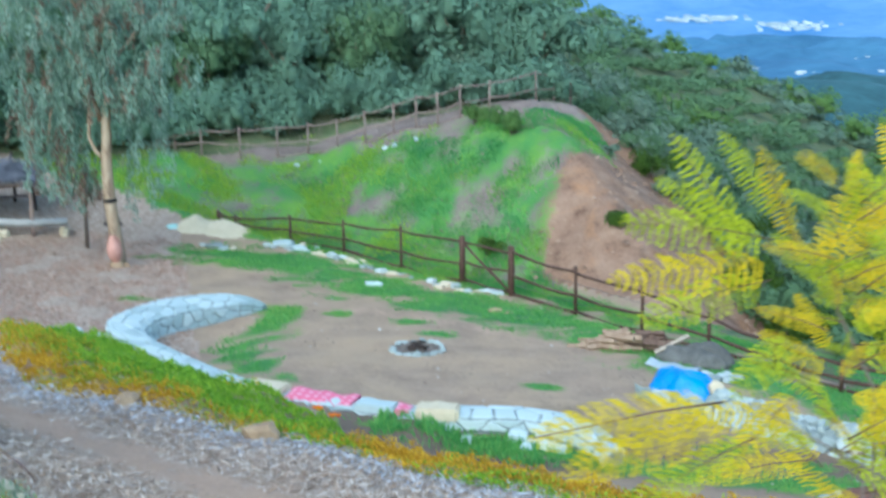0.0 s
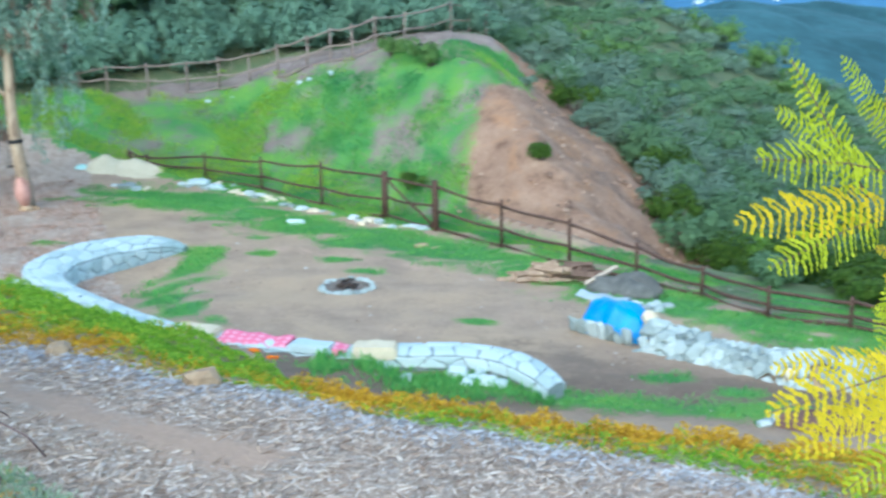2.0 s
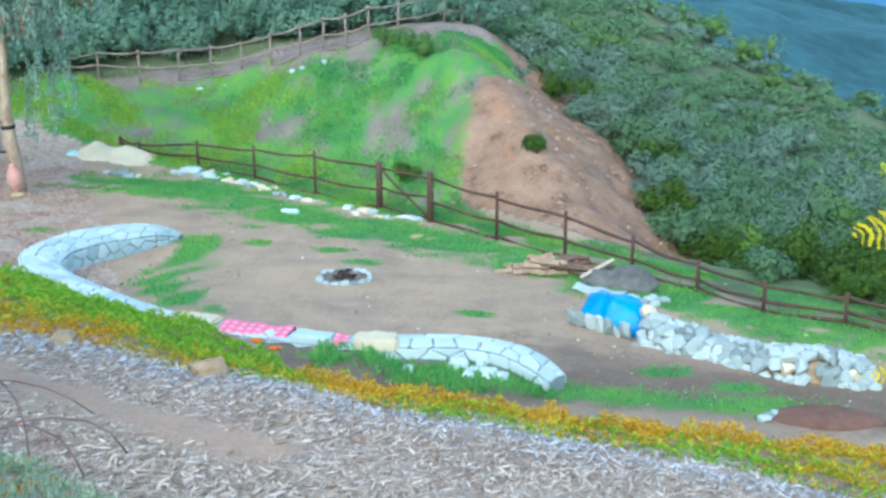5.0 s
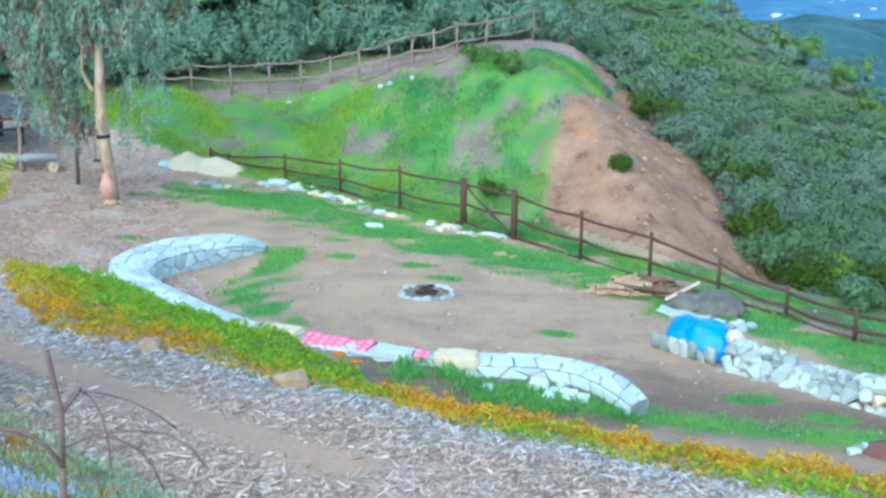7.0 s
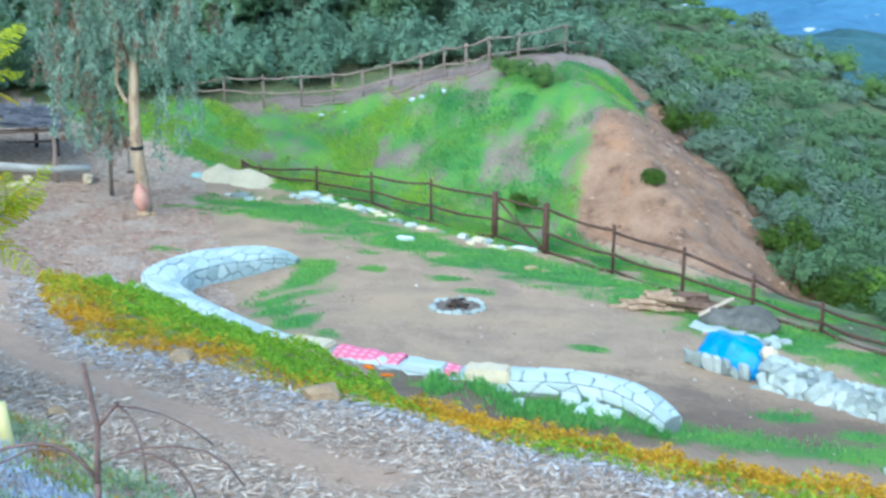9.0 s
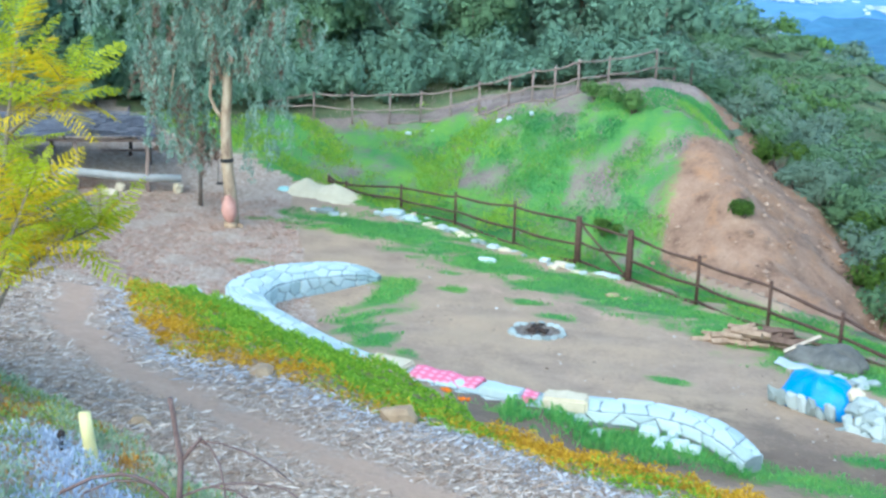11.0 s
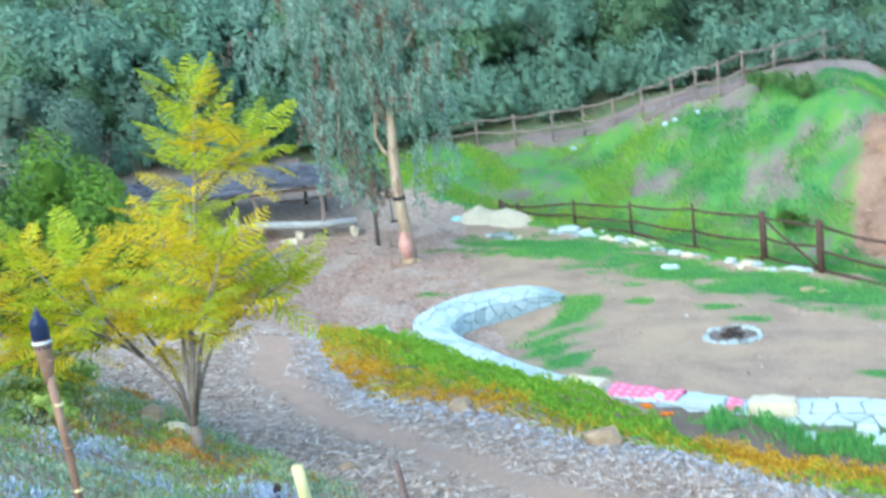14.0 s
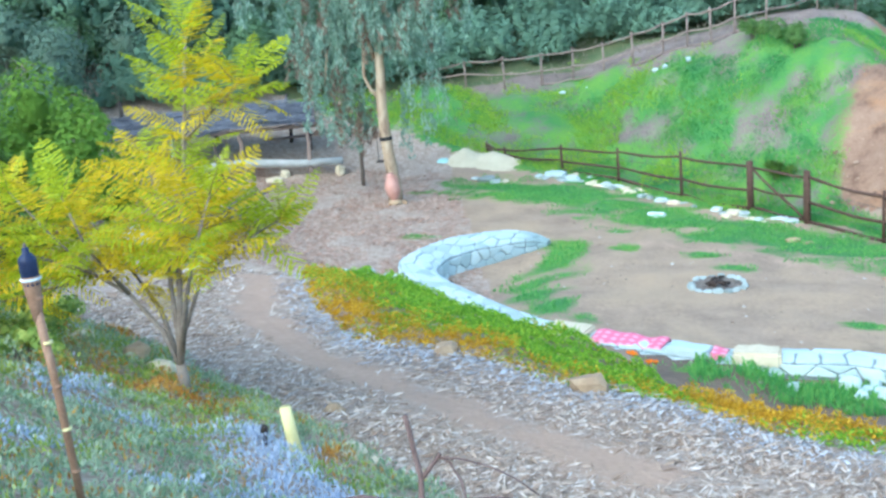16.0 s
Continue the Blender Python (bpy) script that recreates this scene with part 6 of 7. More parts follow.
# small pebbles and clods on the yard
p = scatter(5200, -6, 7.5, 13.6, 25, lambda x, y: np.where((y > bank_edge(x)) & (y < fence_line(x) - 0.5), 0.16 + 0.25 * (x > 2), 0), rng)
verts, faces = [], []
for x, y, z in p:
    r = 0.012 + 0.035 * rng.random() ** 5
    a, b = len(verts), rng.uniform(0, 3)
    verts += [(x + r * math.cos(b + t), y + r * math.sin(b + t) * 0.8, z - 0.005) for t in (0, 1.3, 2.5, 3.8, 5.1)] + [(x, y, z + r * 0.8)]
    faces += [(a + t, a + (t + 1) % 5, a + 5) for t in range(5)]
k = Mat("yard_pebble", 0.95)
k.color(k.ramp(k.island(), [(0.0, (0.16, 0.11, 0.08)), (0.6, (0.36, 0.28, 0.21)), (1.0, (0.55, 0.52, 0.47))]))
tagged(link_mesh("pebbles", verts, faces, k.m), "small pebbles and clods strewn over the yard", "pebbles", kind="stuff")

# planted bed above the path: blue chalk fingers, grey-green and orange succulents
M_CHALK = leaf_material("blue_chalk_fingers", (0.32, 0.39, 0.53), (0.48, 0.55, 0.68), (0.64, 0.70, 0.80), 1.2, 0.25)
M_SUCG = leaf_material("grey_green_succulent", (0.19, 0.28, 0.17), (0.33, 0.43, 0.27), (0.50, 0.57, 0.40), 1.2, 0.3)
M_SUCO = leaf_material("orange_succulent", (0.30, 0.13, 0.03), (0.52, 0.26, 0.05), (0.64, 0.40, 0.10), 1.2, 0.2)


def in_bed(x, y):
    return np.where((y < bed_edge(x) - 0.05) & (np.hypot(x, y) > 3.2) & (x < -0.6), 1.0, 0.0)


p = scatter(170000, -11, -0.6, 3.0, 11.5, in_bed, rng)
n = len(p)
f1, f2 = rough2(p[:, 0], p[:, 1], 1.3, 5.0), rough2(p[:, 0], p[:, 1], 2.0, 11.0)
lumpy = np.clip(rough2(p[:, 0], p[:, 1], 2.6, 1.0) + 0.5 * rough2(p[:, 0], p[:, 1], 7.0, 4.0) + 0.3, 0, 1)
deep = np.clip((bed_edge(p[:, 0]) - p[:, 1]) / 1.6, 0, 1)
p[:, 2] += 0.22 * lumpy * rng.uniform(0.2, 1, n) ** 0.7
along = unit(rng.normal(size=(n, 3)) * 0.5 + np.array([0, 0, 0.9]))
q = leaf_quads(p + along * 0.03, along, unit(rng.normal(size=(n, 3)) + np.array([0, -1, 0.3])), rng.uniform(0.035, 0.075, n), rng.uniform(0.011, 0.02, n))
trunk = np.hypot(p[:, 0] + 5.35, (p[:, 1] - 8.45) * 1.1)
band = np.exp(-((p[:, 1] - 7.3 + 0.35 * (p[:, 0] + 4.3)) / 0.75) ** 2) * np.exp(-((p[:, 0] + 4.1) / 1.4) ** 2)
blue = (f1 * 1.2 + 0.95 * band + 0.25 * deep - 0.5 - 0.8 * np.exp(-(trunk / 0.9) ** 2)) > rng.random(n) * 0.6
warm = f2 + 0.22 * rng.normal(size=n) + 0.55 * np.exp(-(trunk / 0.55) ** 2)
oran = ~blue & (warm > 0.40)
lime = ~blue & ~oran & (rough2(p[:, 0], p[:, 1], 0.9, 21.0) + 0.2 * rng.normal(size=n) + 0.4 * np.exp(-((trunk - 0.6) / 0.4) ** 2) > 0.2)
gree = ~blue & ~oran & ~lime
M_SUCY = leaf_material("yellow_green_succulent", (0.16, 0.27, 0.06), (0.30, 0.40, 0.08), (0.46, 0.50, 0.12), 1.2, 0.25)
tagged(quad_mesh("succulent", q[lime], M_SUCY), "yellow-green succulents in the planted bed", "succulent", kind="stuff")
tagged(quad_mesh("succulent", q[blue], M_CHALK), "blue-grey finger succulents in the planted bed", "succulent", kind="stuff")
tagged(quad_mesh("succulent", q[gree], M_SUCG), "grey-green succulents in the planted bed", "succulent", kind="stuff")
tagged(quad_mesh("succulent", q[oran], M_SUCO), "orange succulents in the planted bed", "succulent", kind="stuff")

# ---- shelter of poles and brush roofing ----
M_THATCH = simple("grey_brushwood", (0.07, 0.075, 0.09), (0.24, 0.25, 0.29), 5, 0.95, 0.02, 40)
M_PEELED = simple("peeled_log", (0.30, 0.30, 0.28), (0.50, 0.50, 0.48), 5, 0.8, 0.015)
M_DARKWOOD = simple("dark_post", (0.03, 0.025, 0.02), (0.09, 0.07, 0.06), 10)
shelter = empty("shelter", 0, 0, 0)
tagged(shelter, "rustic open shelter of crooked poles with a brushwood roof", "shelter")
FR, BR, FL, BL = (-13.3, 29.3), (-14.0, 31.1), (-18.6, 27.6), (-19.3, 29.7)
rnd = random.Random(41)


def crooked(parent, x, y, high, r, mat, seed, name="post"):
    z = ground_z(x, y)
    r3 = random.Random(seed)
    pts = [(x + r3.uniform(-0.06, 0.06), y + r3.uniform(-0.04, 0.04), z - 0.1 + (high + 0.1) * i / 4) for i in range(5)]
    return bar(name, pts, [r, r * 0.9, r * 0.95, r * 0.8, r * 0.75], mat, parent, sides=7)


for i, (x, y, h, r, m) in enumerate(((*FR, 1.27, 0.07, M_OLDWOOD), (-15.1, 28.75, 1.31, 0.075, M_OLDWOOD), (-16.9, 28.1, 1.31, 0.08, M_PEELED), (*FL, 1.31, 0.08, M_OLDWOOD), (*BR, 1.46, 0.06, M_DARKWOOD), (-14.8, 31.4, 1.46, 0.06, M_DARKWOOD), (-17, 30.9, 1.46, 0.06, M_DARKWOOD), (*BL, 1.46, 0.07, M_DARKWOOD))):
    crooked(shelter, x, y, h, r, m, i)
gz = ground_z(-15, 29.5) - 0.52
rail(shelter, (FR[0] + 0.3, FR[1] + 0.1, gz + 1.75), (FL[0] - 0.3, FL[1] - 0.1, gz + 1.85), 0.06, M_OLDWOOD, 1, "beam")
rail(shelter, (BR[0] + 0.3, BR[1] + 0.1, gz + 1.98), (BL[0] - 0.3, BL[1] - 0.1, gz + 2.02), 0.06, M_DARKWOOD, 2, "beam")
for i in range(9):
    t = i / 8
    a = Vector((FR[0] + (FL[0] - FR[0]) * t, FR[1] + (FL[1] - FR[1]) * t - 0.25, gz + 1.84))
    b = Vector((BR[0] + (BL[0] - BR[0]) * t, BR[1] + (BL[1] - BR[1]) * t + 0.25, gz + 2.08))
    rail(shelter, a, b, 0.035, M_OLDWOOD, i, "rafter")
# roofing: layered brushwood sticks over a thin mat
rg = np.random.default_rng(8)
sticks = []
for i in range(1900):
    t, v = rg.uniform(-0.05, 1.03), rg.uniform(-0.16, 1.12)
    x = FR[0] + (FL[0] - FR[0]) * t + (BR[0] - FR[0]) * v
    y = FR[1] + (FL[1] - FR[1]) * t + (BR[1] - FR[1]) * v
    z = gz + 1.84 + 0.2 * v + rg.uniform(0, 0.16) + 0.07 * math.sin(t * 9) + 0.2 * t * (1 - t)
    ang = rg.normal() * 0.5 + math.atan2(FL[1] - FR[1], FL[0] - FR[0]) + (math.pi / 2 if rg.random() < 0.4 else 0)
    sticks.append((x, y, z, math.cos(ang), math.sin(ang), rg.normal() * 0.13))
s = np.array(sticks)
q = leaf_quads(s[:, :3], s[:, 3:], unit(np.stack([rg.normal(size=len(s)) * 0.4, rg.normal(size=len(s)) * 0.4 - 0.3, np.ones(len(s))], 1)), rg.uniform(0.4, 1.3, len(s)), rg.uniform(0.02, 0.06, len(s)))
quad_mesh("brush_roof", q, M_THATCH, shelter, "grey layered brushwood roofing")
v = [(FR[0] + 0.2, FR[1] - 0.2, gz + 1.87), (FL[0] - 0.2, FL[1] - 0.3, gz + 1.9), (BL[0] - 0.2, BL[1] + 0.2, gz + 2.12), (BR[0] + 0.2, BR[1] + 0.2, gz + 2.12)]
v += [(a, b, c + 0.05) for a, b, c in v]
link_mesh("roof_mat", v, [(3, 2, 1, 0), (4, 5, 6, 7), (0, 1, 5, 4), (1, 2, 6, 5), (2, 3, 7, 6), (3, 0, 4, 7)], M_THATCH, shelter)
rail(shelter, (-12.9, 31.2, gz + 1.3), (-16.5, 31.4, gz + 1.05), 0.04, M_OLDWOOD, 4, "back_rail")

# pale log bench in front of it
log_bench = empty("log_bench", 0, 0, 0)
tagged(log_bench, "long peeled white log resting on stones as a bench", "bench")
za, zb = ground_z(-12.5, 29.7), ground_z(-16.2, 28.2)
bar("log", [(-12.45, 29.62, za + 0.38), (-13.6, 29.2, za + 0.41), (-15, 28.7, zb + 0.40), (-16.3, 28.15, zb + 0.36)], [0.11, 0.12, 0.125, 0.13], M_PEELED, log_bench, sides=10)
rock("support_stone", M_BLOCK, 0.26, 0.3, 0.34, 801, pose(-12.55, 29.6, za - 0.04), log_bench)
rock("support_stone", M_BLOCK, 0.3, 0.3, 0.34, 802, pose(-14.0, 29.05, za - 0.04), log_bench)
rock("support_stone", M_BLOCK, 0.3, 0.3, 0.32, 803, pose(-15.9, 28.3, zb - 0.04), log_bench)
tagged(rock("stone", M_BLOCK, 0.5, 0.3, 0.22, 804, pose(-14.15, 28.65, za - 0.03)), "tan stone lying under the log bench", "stone")


# ---- clay jar leaning at the eucalyptus ----
def turned(name, profile, material, place, label="", category="", parent=None, sides=18):
    verts, faces = [], []
    for r, z in profile:
        for i in range(sides):
            a = 2 * math.pi * i / sides
            verts.append((r * math.cos(a), r * math.sin(a), z))
    for j in range(len(profile) - 1):
        for i in range(sides):
            a, b = j * sides + i, j * sides + (i + 1) % sides
            faces.append((a, b, b + sides, a + sides))
    faces.append(tuple(range(sides))[::-1])
    faces.append(tuple(range((len(profile) - 1) * sides, len(profile) * sides)))
    ob = link_mesh(name, verts, faces, material, parent, smooth=True)
    ob.matrix_basis = place
    if label and not parent:
        tagged(ob, label, category)
    elif label:
        ob["label"] = label
    return ob


M_CLAY = simple("pink_terracotta", (0.45, 0.22, 0.17), (0.62, 0.36, 0.29), 6, 0.8, 0.01)
jar = empty("clay_jar", -9.8, 26.3, ground_z(-9.8, 26.3))
tagged(jar, "pink terracotta jar standing against the eucalyptus trunk", "jar")
turned("base", [(0.16, 0), (0.17, 0.05), (0.15, 0.1), (0.1, 0.13)], M_BROWNROCK, pose(0, 0, 0), "pale stone foot", "", jar)
jar_body = turned("body", [(0.06, 0.1), (0.1, 0.16), (0.17, 0.3), (0.19, 0.42), (0.17, 0.56), (0.11, 0.68), (0.075, 0.76), (0.09, 0.8)], M_CLAY, pose(0, 0, 0, 3, -4), "", "", jar)
for sx in (-1, 1):
    bar("ear", [(0.08 * sx, 0, 0.74), (0.16 * sx, 0, 0.72), (0.18 * sx, 0, 0.58)], [0.014, 0.016, 0.014], M_CLAY, jar_body)
tagged(rock("stone", M_BROWNROCK, 0.16, 0.14, 0.14, 811, pose(-9.6, 26.4, ground_z(-9.6, 26.4) - 0.02)), "tan stone at the foot of the eucalyptus", "stone")
tagged(heap("plastic_sack", 0.5, 0.4, 0.22, pose(-9.9, 30.9, 0.05), simple("pale_green_plastic", (0.3, 0.55, 0.5), (0.5, 0.72, 0.66), 5, 0.4), "pale green plastic sack", "sack", 15, 0.02), "pale green plastic sack crumpled on the grass", "sack")
swing = empty("swing_seat", -11.3, 30.0, ground_z(-11.3, 30.0))
tagged(swing, "small dark wooden seat hanging from the tree by ropes", "swing")
link_mesh("seat", [(x, y, z) for z in (0.28, 0.32) for x, y in ((-0.26, -0.1), (0.26, -0.1), (0.26, 0.1), (-0.26, 0.1))], [(3, 2, 1, 0), (4, 5, 6, 7), (0, 1, 5, 4), (1, 2, 6, 5), (2, 3, 7, 6), (3, 0, 4, 7)], M_DARKWOOD, swing)
for sx in (-0.22, 0.22):
    bar("rope", [(sx, 0, 0.3), (sx * 0.4, -0.3, 1.6), (sx * 0.2 + 0.4, -1.0, 3.6)], [0.012] * 3, M_WIRE, swing, sides=4)

# ---- clutter under the yellow tree's far side: barrels, tubs, timber ----
M_GREENTUB = simple("green_plastic", (0.16, 0.42, 0.18), (0.3, 0.58, 0.3), 4, 0.4)
M_WHITETUB = simple("white_plastic", (0.55, 0.66, 0.7), (0.72, 0.8, 0.82), 4, 0.4)
for x, y, r, h, m, lab in ((-12.0, 20.4, 0.28, 0.5, M_GREENTUB, "green plastic tub on the mulch"), (-13.0, 19.6, 0.26, 0.45, M_WHITETUB, "white plastic tub on the mulch"), (-13.6, 20.8, 0.22, 0.5, M_WHITETUB, "white plastic bucket on the mulch")):
    turned("tub", [(r * 0.85, 0), (r * 0.9, h * 0.3), (r, h * 0.9), (r * 1.06, h * 0.94), (r * 1.06, h), (r * 0.96, h), (r * 0.9, h * 0.7)], m, pose(x, y, ground_z(x, y) - 0.01), lab, "tub")
for i, (x, y, h, lean) in enumerate(((-12.5, 23.2, 1.7, -9), (-12.9, 23.4, 1.9, -3))):
    ob = bar("pole", [(0, 0, -0.1), (0.03, 0, h * 0.5), (0.0, 0.02, h)], [0.06, 0.055, 0.045], M_OLDWOOD if i != 1 else M_DARKWOOD, sides=8)
    ob.matrix_basis = pose(x, y, ground_z(x, y), 0, lean, 0)
    tagged(ob, "weathered grey pole leaning beside the shelter" if i != 1 else "dark upright pole set in the ground", "pole", "poles by the shelter")
brush_pile = empty("brush_pile", -13.6, 23.6, ground_z(-13.6, 23.6))
tagged(brush_pile, "heap of cut grey branches beside the shelter", "brush pile")
rnd = random.Random(55)
for i in range(26):
    a, t = rnd.uniform(0, 6.28), rnd.uniform(-0.3, 0.3)
    x, y, z, l = rnd.uniform(-0.8, 0.8), rnd.uniform(-0.5, 0.5), rnd.uniform(0.1, 0.7), rnd.uniform(0.5, 1.0)
    dx, dy = l * math.cos(a), l * math.sin(a)
    bar("branch", [(x - dx, y - dy, max(z - t, 0.03)), (x, y, z), (x + dx, y + dy, max(z + t, 0.03))], [0.03, 0.025, 0.012], M_THATCH, brush_pile, sides=5)

# bushes that close the yard on that side
for i, (x, y, rad, high, m) in enumerate(((-15.5, 21.3, 1.3, 2.6, M_LIME), (-14.2, 16.6, 0.9, 1.5, M_BROOM), (-17.4, 23.2, 1.4, 2.8, M_LIME), (-18.5, 23.8, 1.5, 3.0, M_LIME), (-20.5, 26.5, 1.6, 3.2, M_OAK), (-18.5, 18.5, 1.6, 3.2, M_OAK), (-12.2, 14.6, 0.8, 0.9, M_BROOM),
                                          (-21.5, 29.5, 1.7, 3.4, M_SAGE), (-20.2, 21.0, 1.7, 3.4, M_SAGE), (-23, 25, 1.9, 4.0, M_OAK), (-17.5, 15.6, 1.5, 2.6, M_OAK), (-22.5, 33, 1.7, 3.2, M_OAK), (-19.5, 33.8, 1.6, 2.8, M_SAGE), (-17.0, 33.6, 1.4, 2.4, M_OAK), (-15.2, 34.6, 1.3, 2.2, M_SAGE), (-13.5, 16.2, 0.5, 0.7, M_LIME), (-25.2, 32.2, 1.9, 3.2, M_OAK), (-23.6, 30.6, 1.6, 2.6, M_SAGE))):
    bush("bush", x, y, rad, high, 3600, 0.115, m, "leafy green bush at the edge of the yard" if m is not M_SAGE else "grey-green bush at the edge of the yard", 60 + i)

# ---- garden bed: torch, marker post, path light, bare shrub, border stones ----
M_BAMBOO = simple("brown_bamboo", (0.22, 0.12, 0.07), (0.42, 0.26, 0.17), 10, 0.6)
M_NAVY = simple("dark_blue_metal", (0.012, 0.018, 0.05), (0.03, 0.045, 0.10), 10, 0.4)
M_CREAM = simple("cream_paint", (0.70, 0.60, 0.26), (0.82, 0.74, 0.38), 6, 0.6)
torch_z = ground_z(-4.0, 4.95)
torch = empty("garden_torch", -4.0, 4.95, torch_z)
tagged(torch, "bamboo garden torch with a dark blue oil holder", "torch")
top = 4.86 - torch_z
torch_pole = bar("pole", [(0.06, 0, -0.1), (0.03, 0, top * 0.5), (0.0, 0, top - 0.3)], [0.022, 0.022, 0.026], M_BAMBOO, torch, sides=9)
turned("basket", [(0.024, 0), (0.034, 0.08), (0.046, 0.2), (0.05, 0.24)], M_BAMBOO, pose(0, 0, top - 0.42), "split bamboo basket", "", torch, 12)
holder = turned("oil_holder", [(0.03, 0), (0.046, 0.015), (0.047, 0.14), (0.044, 0.155), (0.026, 0.175), (0.019, 0.18), (0.018, 0.205), (0.013, 0.21)], M_NAVY, pose(0, 0, top - 0.24), "dark blue metal oil holder", "", torch, 14)
turned("ring", [(0.052, 0), (0.054, 0.006), (0.052, 0.012)], M_WHITETUB, pose(0, 0, 0.04), "pale wire ring", "", holder, 14)
turned("wick", [(0.008, 0), (0.009, 0.015), (0.006, 0.025)], M_ASH, pose(0, 0, 0.207), "sooty wick", "", holder, 8)
for i in range(5):
    bar("node_ring", [(0.055 - 0.008 * i, 0, 0.2 + i * 0.24), (0.055 - 0.008 * i, 0, 0.215 + i * 0.24)], [0.026, 0.026], M_CREAM if i % 2 else M_BAMBOO, torch_pole, sides=9)
px, py = -3.92, 7.42
marker = bar("marker_post", [(0.05, 0, -0.1), (0.0, 0, 0.25), (-0.02, 0, 0.44)], [0.048, 0.047, 0.045], M_CREAM, sides=12)
marker.matrix_basis = pose(px, py, ground_z(px, py))
tagged(marker, "short cream-painted round post at the bed's edge", "post")
pl = empty("path_light", -4.22, 7.57, ground_z(-4.22, 7.57))
tagged(pl, "small black path light stake among the succulents", "path light")
turned("stake", [(0.016, -0.05), (0.016, 0.14)], M_DARKWOOD, pose(0, 0, 0), "", "", pl, 8)
turned("cap", [(0.03, 0), (0.032, 0.06), (0.02, 0.075)], M_DARKWOOD, pose(0, 0, 0.12), "", "", pl, 10)

M_REDTWIG = simple("red_brown_bark", (0.10, 0.06, 0.052), (0.26, 0.18, 0.16), 12, 0.7, 0.004)
shrub_x, shrub_y = -1.22, 2.82
shrub = empty("bare_shrub", shrub_x, shrub_y, ground_z(shrub_x, shrub_y))
tagged(shrub, "leafless small shrub with arching reddish twigs", "shrub")
h0 = 4.775 - ground_z(shrub_x, shrub_y)
# heights count from the main fork
for pts, r in (([(0.02, 0.0, -h0 - 0.05), (-0.01, -0.01, -0.42), (-0.02, -0.011, -0.25), (-0.018, -0.01, -0.164)], 0.0150),
               ([(-0.018, -0.01, -0.164), (-0.014, -0.006, -0.08), (-0.011, -0.001, 0.0), (-0.02, -0.006, 0.07), (-0.026, -0.009, 0.13), (-0.034, -0.011, 0.18)], 0.0105),
               ([(-0.011, -0.001, -0.005), (0.01, 0.008, 0.022), (0.03, 0.015, 0.046), (0.041, 0.02, 0.062)], 0.0085),
               ([(0.036, 0.018, 0.052), (0.06, 0.028, 0.035), (0.085, 0.036, -0.02), (0.095, 0.04, -0.08), (0.1, 0.04, -0.134), (0.101, 0.04, -0.185)], 0.0042),
               ([(0.036, 0.018, 0.052), (0.09, 0.035, 0.042), (0.159, 0.059, 0.012), (0.22, 0.08, -0.03), (0.275, 0.10, -0.085)], 0.0036),
               ([(-0.014, -0.004, -0.11), (0.03, 0.015, -0.092), (0.09, 0.039, -0.078), (0.17, 0.07, -0.082), (0.25, 0.099, -0.104), (0.31, 0.115, -0.15), (0.35, 0.129, -0.22)], 0.0045),
               ([(0.06, 0.028, -0.084), (0.12, 0.05, -0.10), (0.18, 0.069, -0.144), (0.21, 0.08, -0.2), (0.232, 0.09, -0.275)], 0.0045),
               ([(-0.018, -0.01, -0.158), (-0.05, -0.02, -0.1), (-0.085, -0.031, -0.064), (-0.12, -0.05, -0.04), (-0.155, -0.071, -0.026), (-0.22, -0.1, -0.03), (-0.3, -0.13, -0.07)], 0.0075),
               ([(-0.09, -0.035, -0.062), (-0.13, -0.055, -0.05), (-0.17, -0.072, -0.046), (-0.25, -0.1, -0.08)], 0.0045)):
    bar("twig", [(x, y, h0 + z) for x, y, z in pts], list(np.linspace(r, r * 0.78, len(pts)) * 0.85), M_REDTWIG, shrub, sides=6)

rnd = random.Random(61)
for i, (x, y, w) in enumerate(((-7.0, 9.35, 0.36), (-6.45, 9.35, 0.36), (-6.02, 9.12, 0.34), (-4.95, 9.0, 0.22), (-4.75, 8.75, 0.2), (-3.75, 8.15, 0.3), (-3.55, 8.05, 0.2), (-4.55, 9.6, 0.22), (-1.95, 6.35, 0.26), (-1.62, 6.1, 0.3), (-2.4, 11.42, 0.4), (-4.2, 12.15, 0.4), (-7.5, 10.5, 0.3), (-8.3, 10.9, 0.4))):
    tagged(rock("border_stone", M_BROWNROCK if i % 3 == 1 or i > 9 else M_BLOCK, w, w * 0.75, w * 0.65, 900 + i, pose(x, y, ground_z(x, y) - (0.12 if i == 11 else 0.05), 0, 0, rnd.uniform(0, 180))), "rounded tan fieldstone bordering the planted bed", "stone", "stones bordering the path")

# low shrubs at the bed's far end
for i, (x, y, rad, high) in enumerate(((-7.6, 9.5, 0.4, 0.4), (-8.3, 10.2, 0.45, 0.5), (-7.2, 8.7, 0.35, 0.3), (-9.2, 11.0, 0.5, 0.6), (-6.6, 7.9, 0.3, 0.22))):
    bush("shrub", x, y, rad, high, 1100, 0.05, M_LIME if i % 2 else M_SUCY, "lush green low shrub in the planted bed", 320 + i)

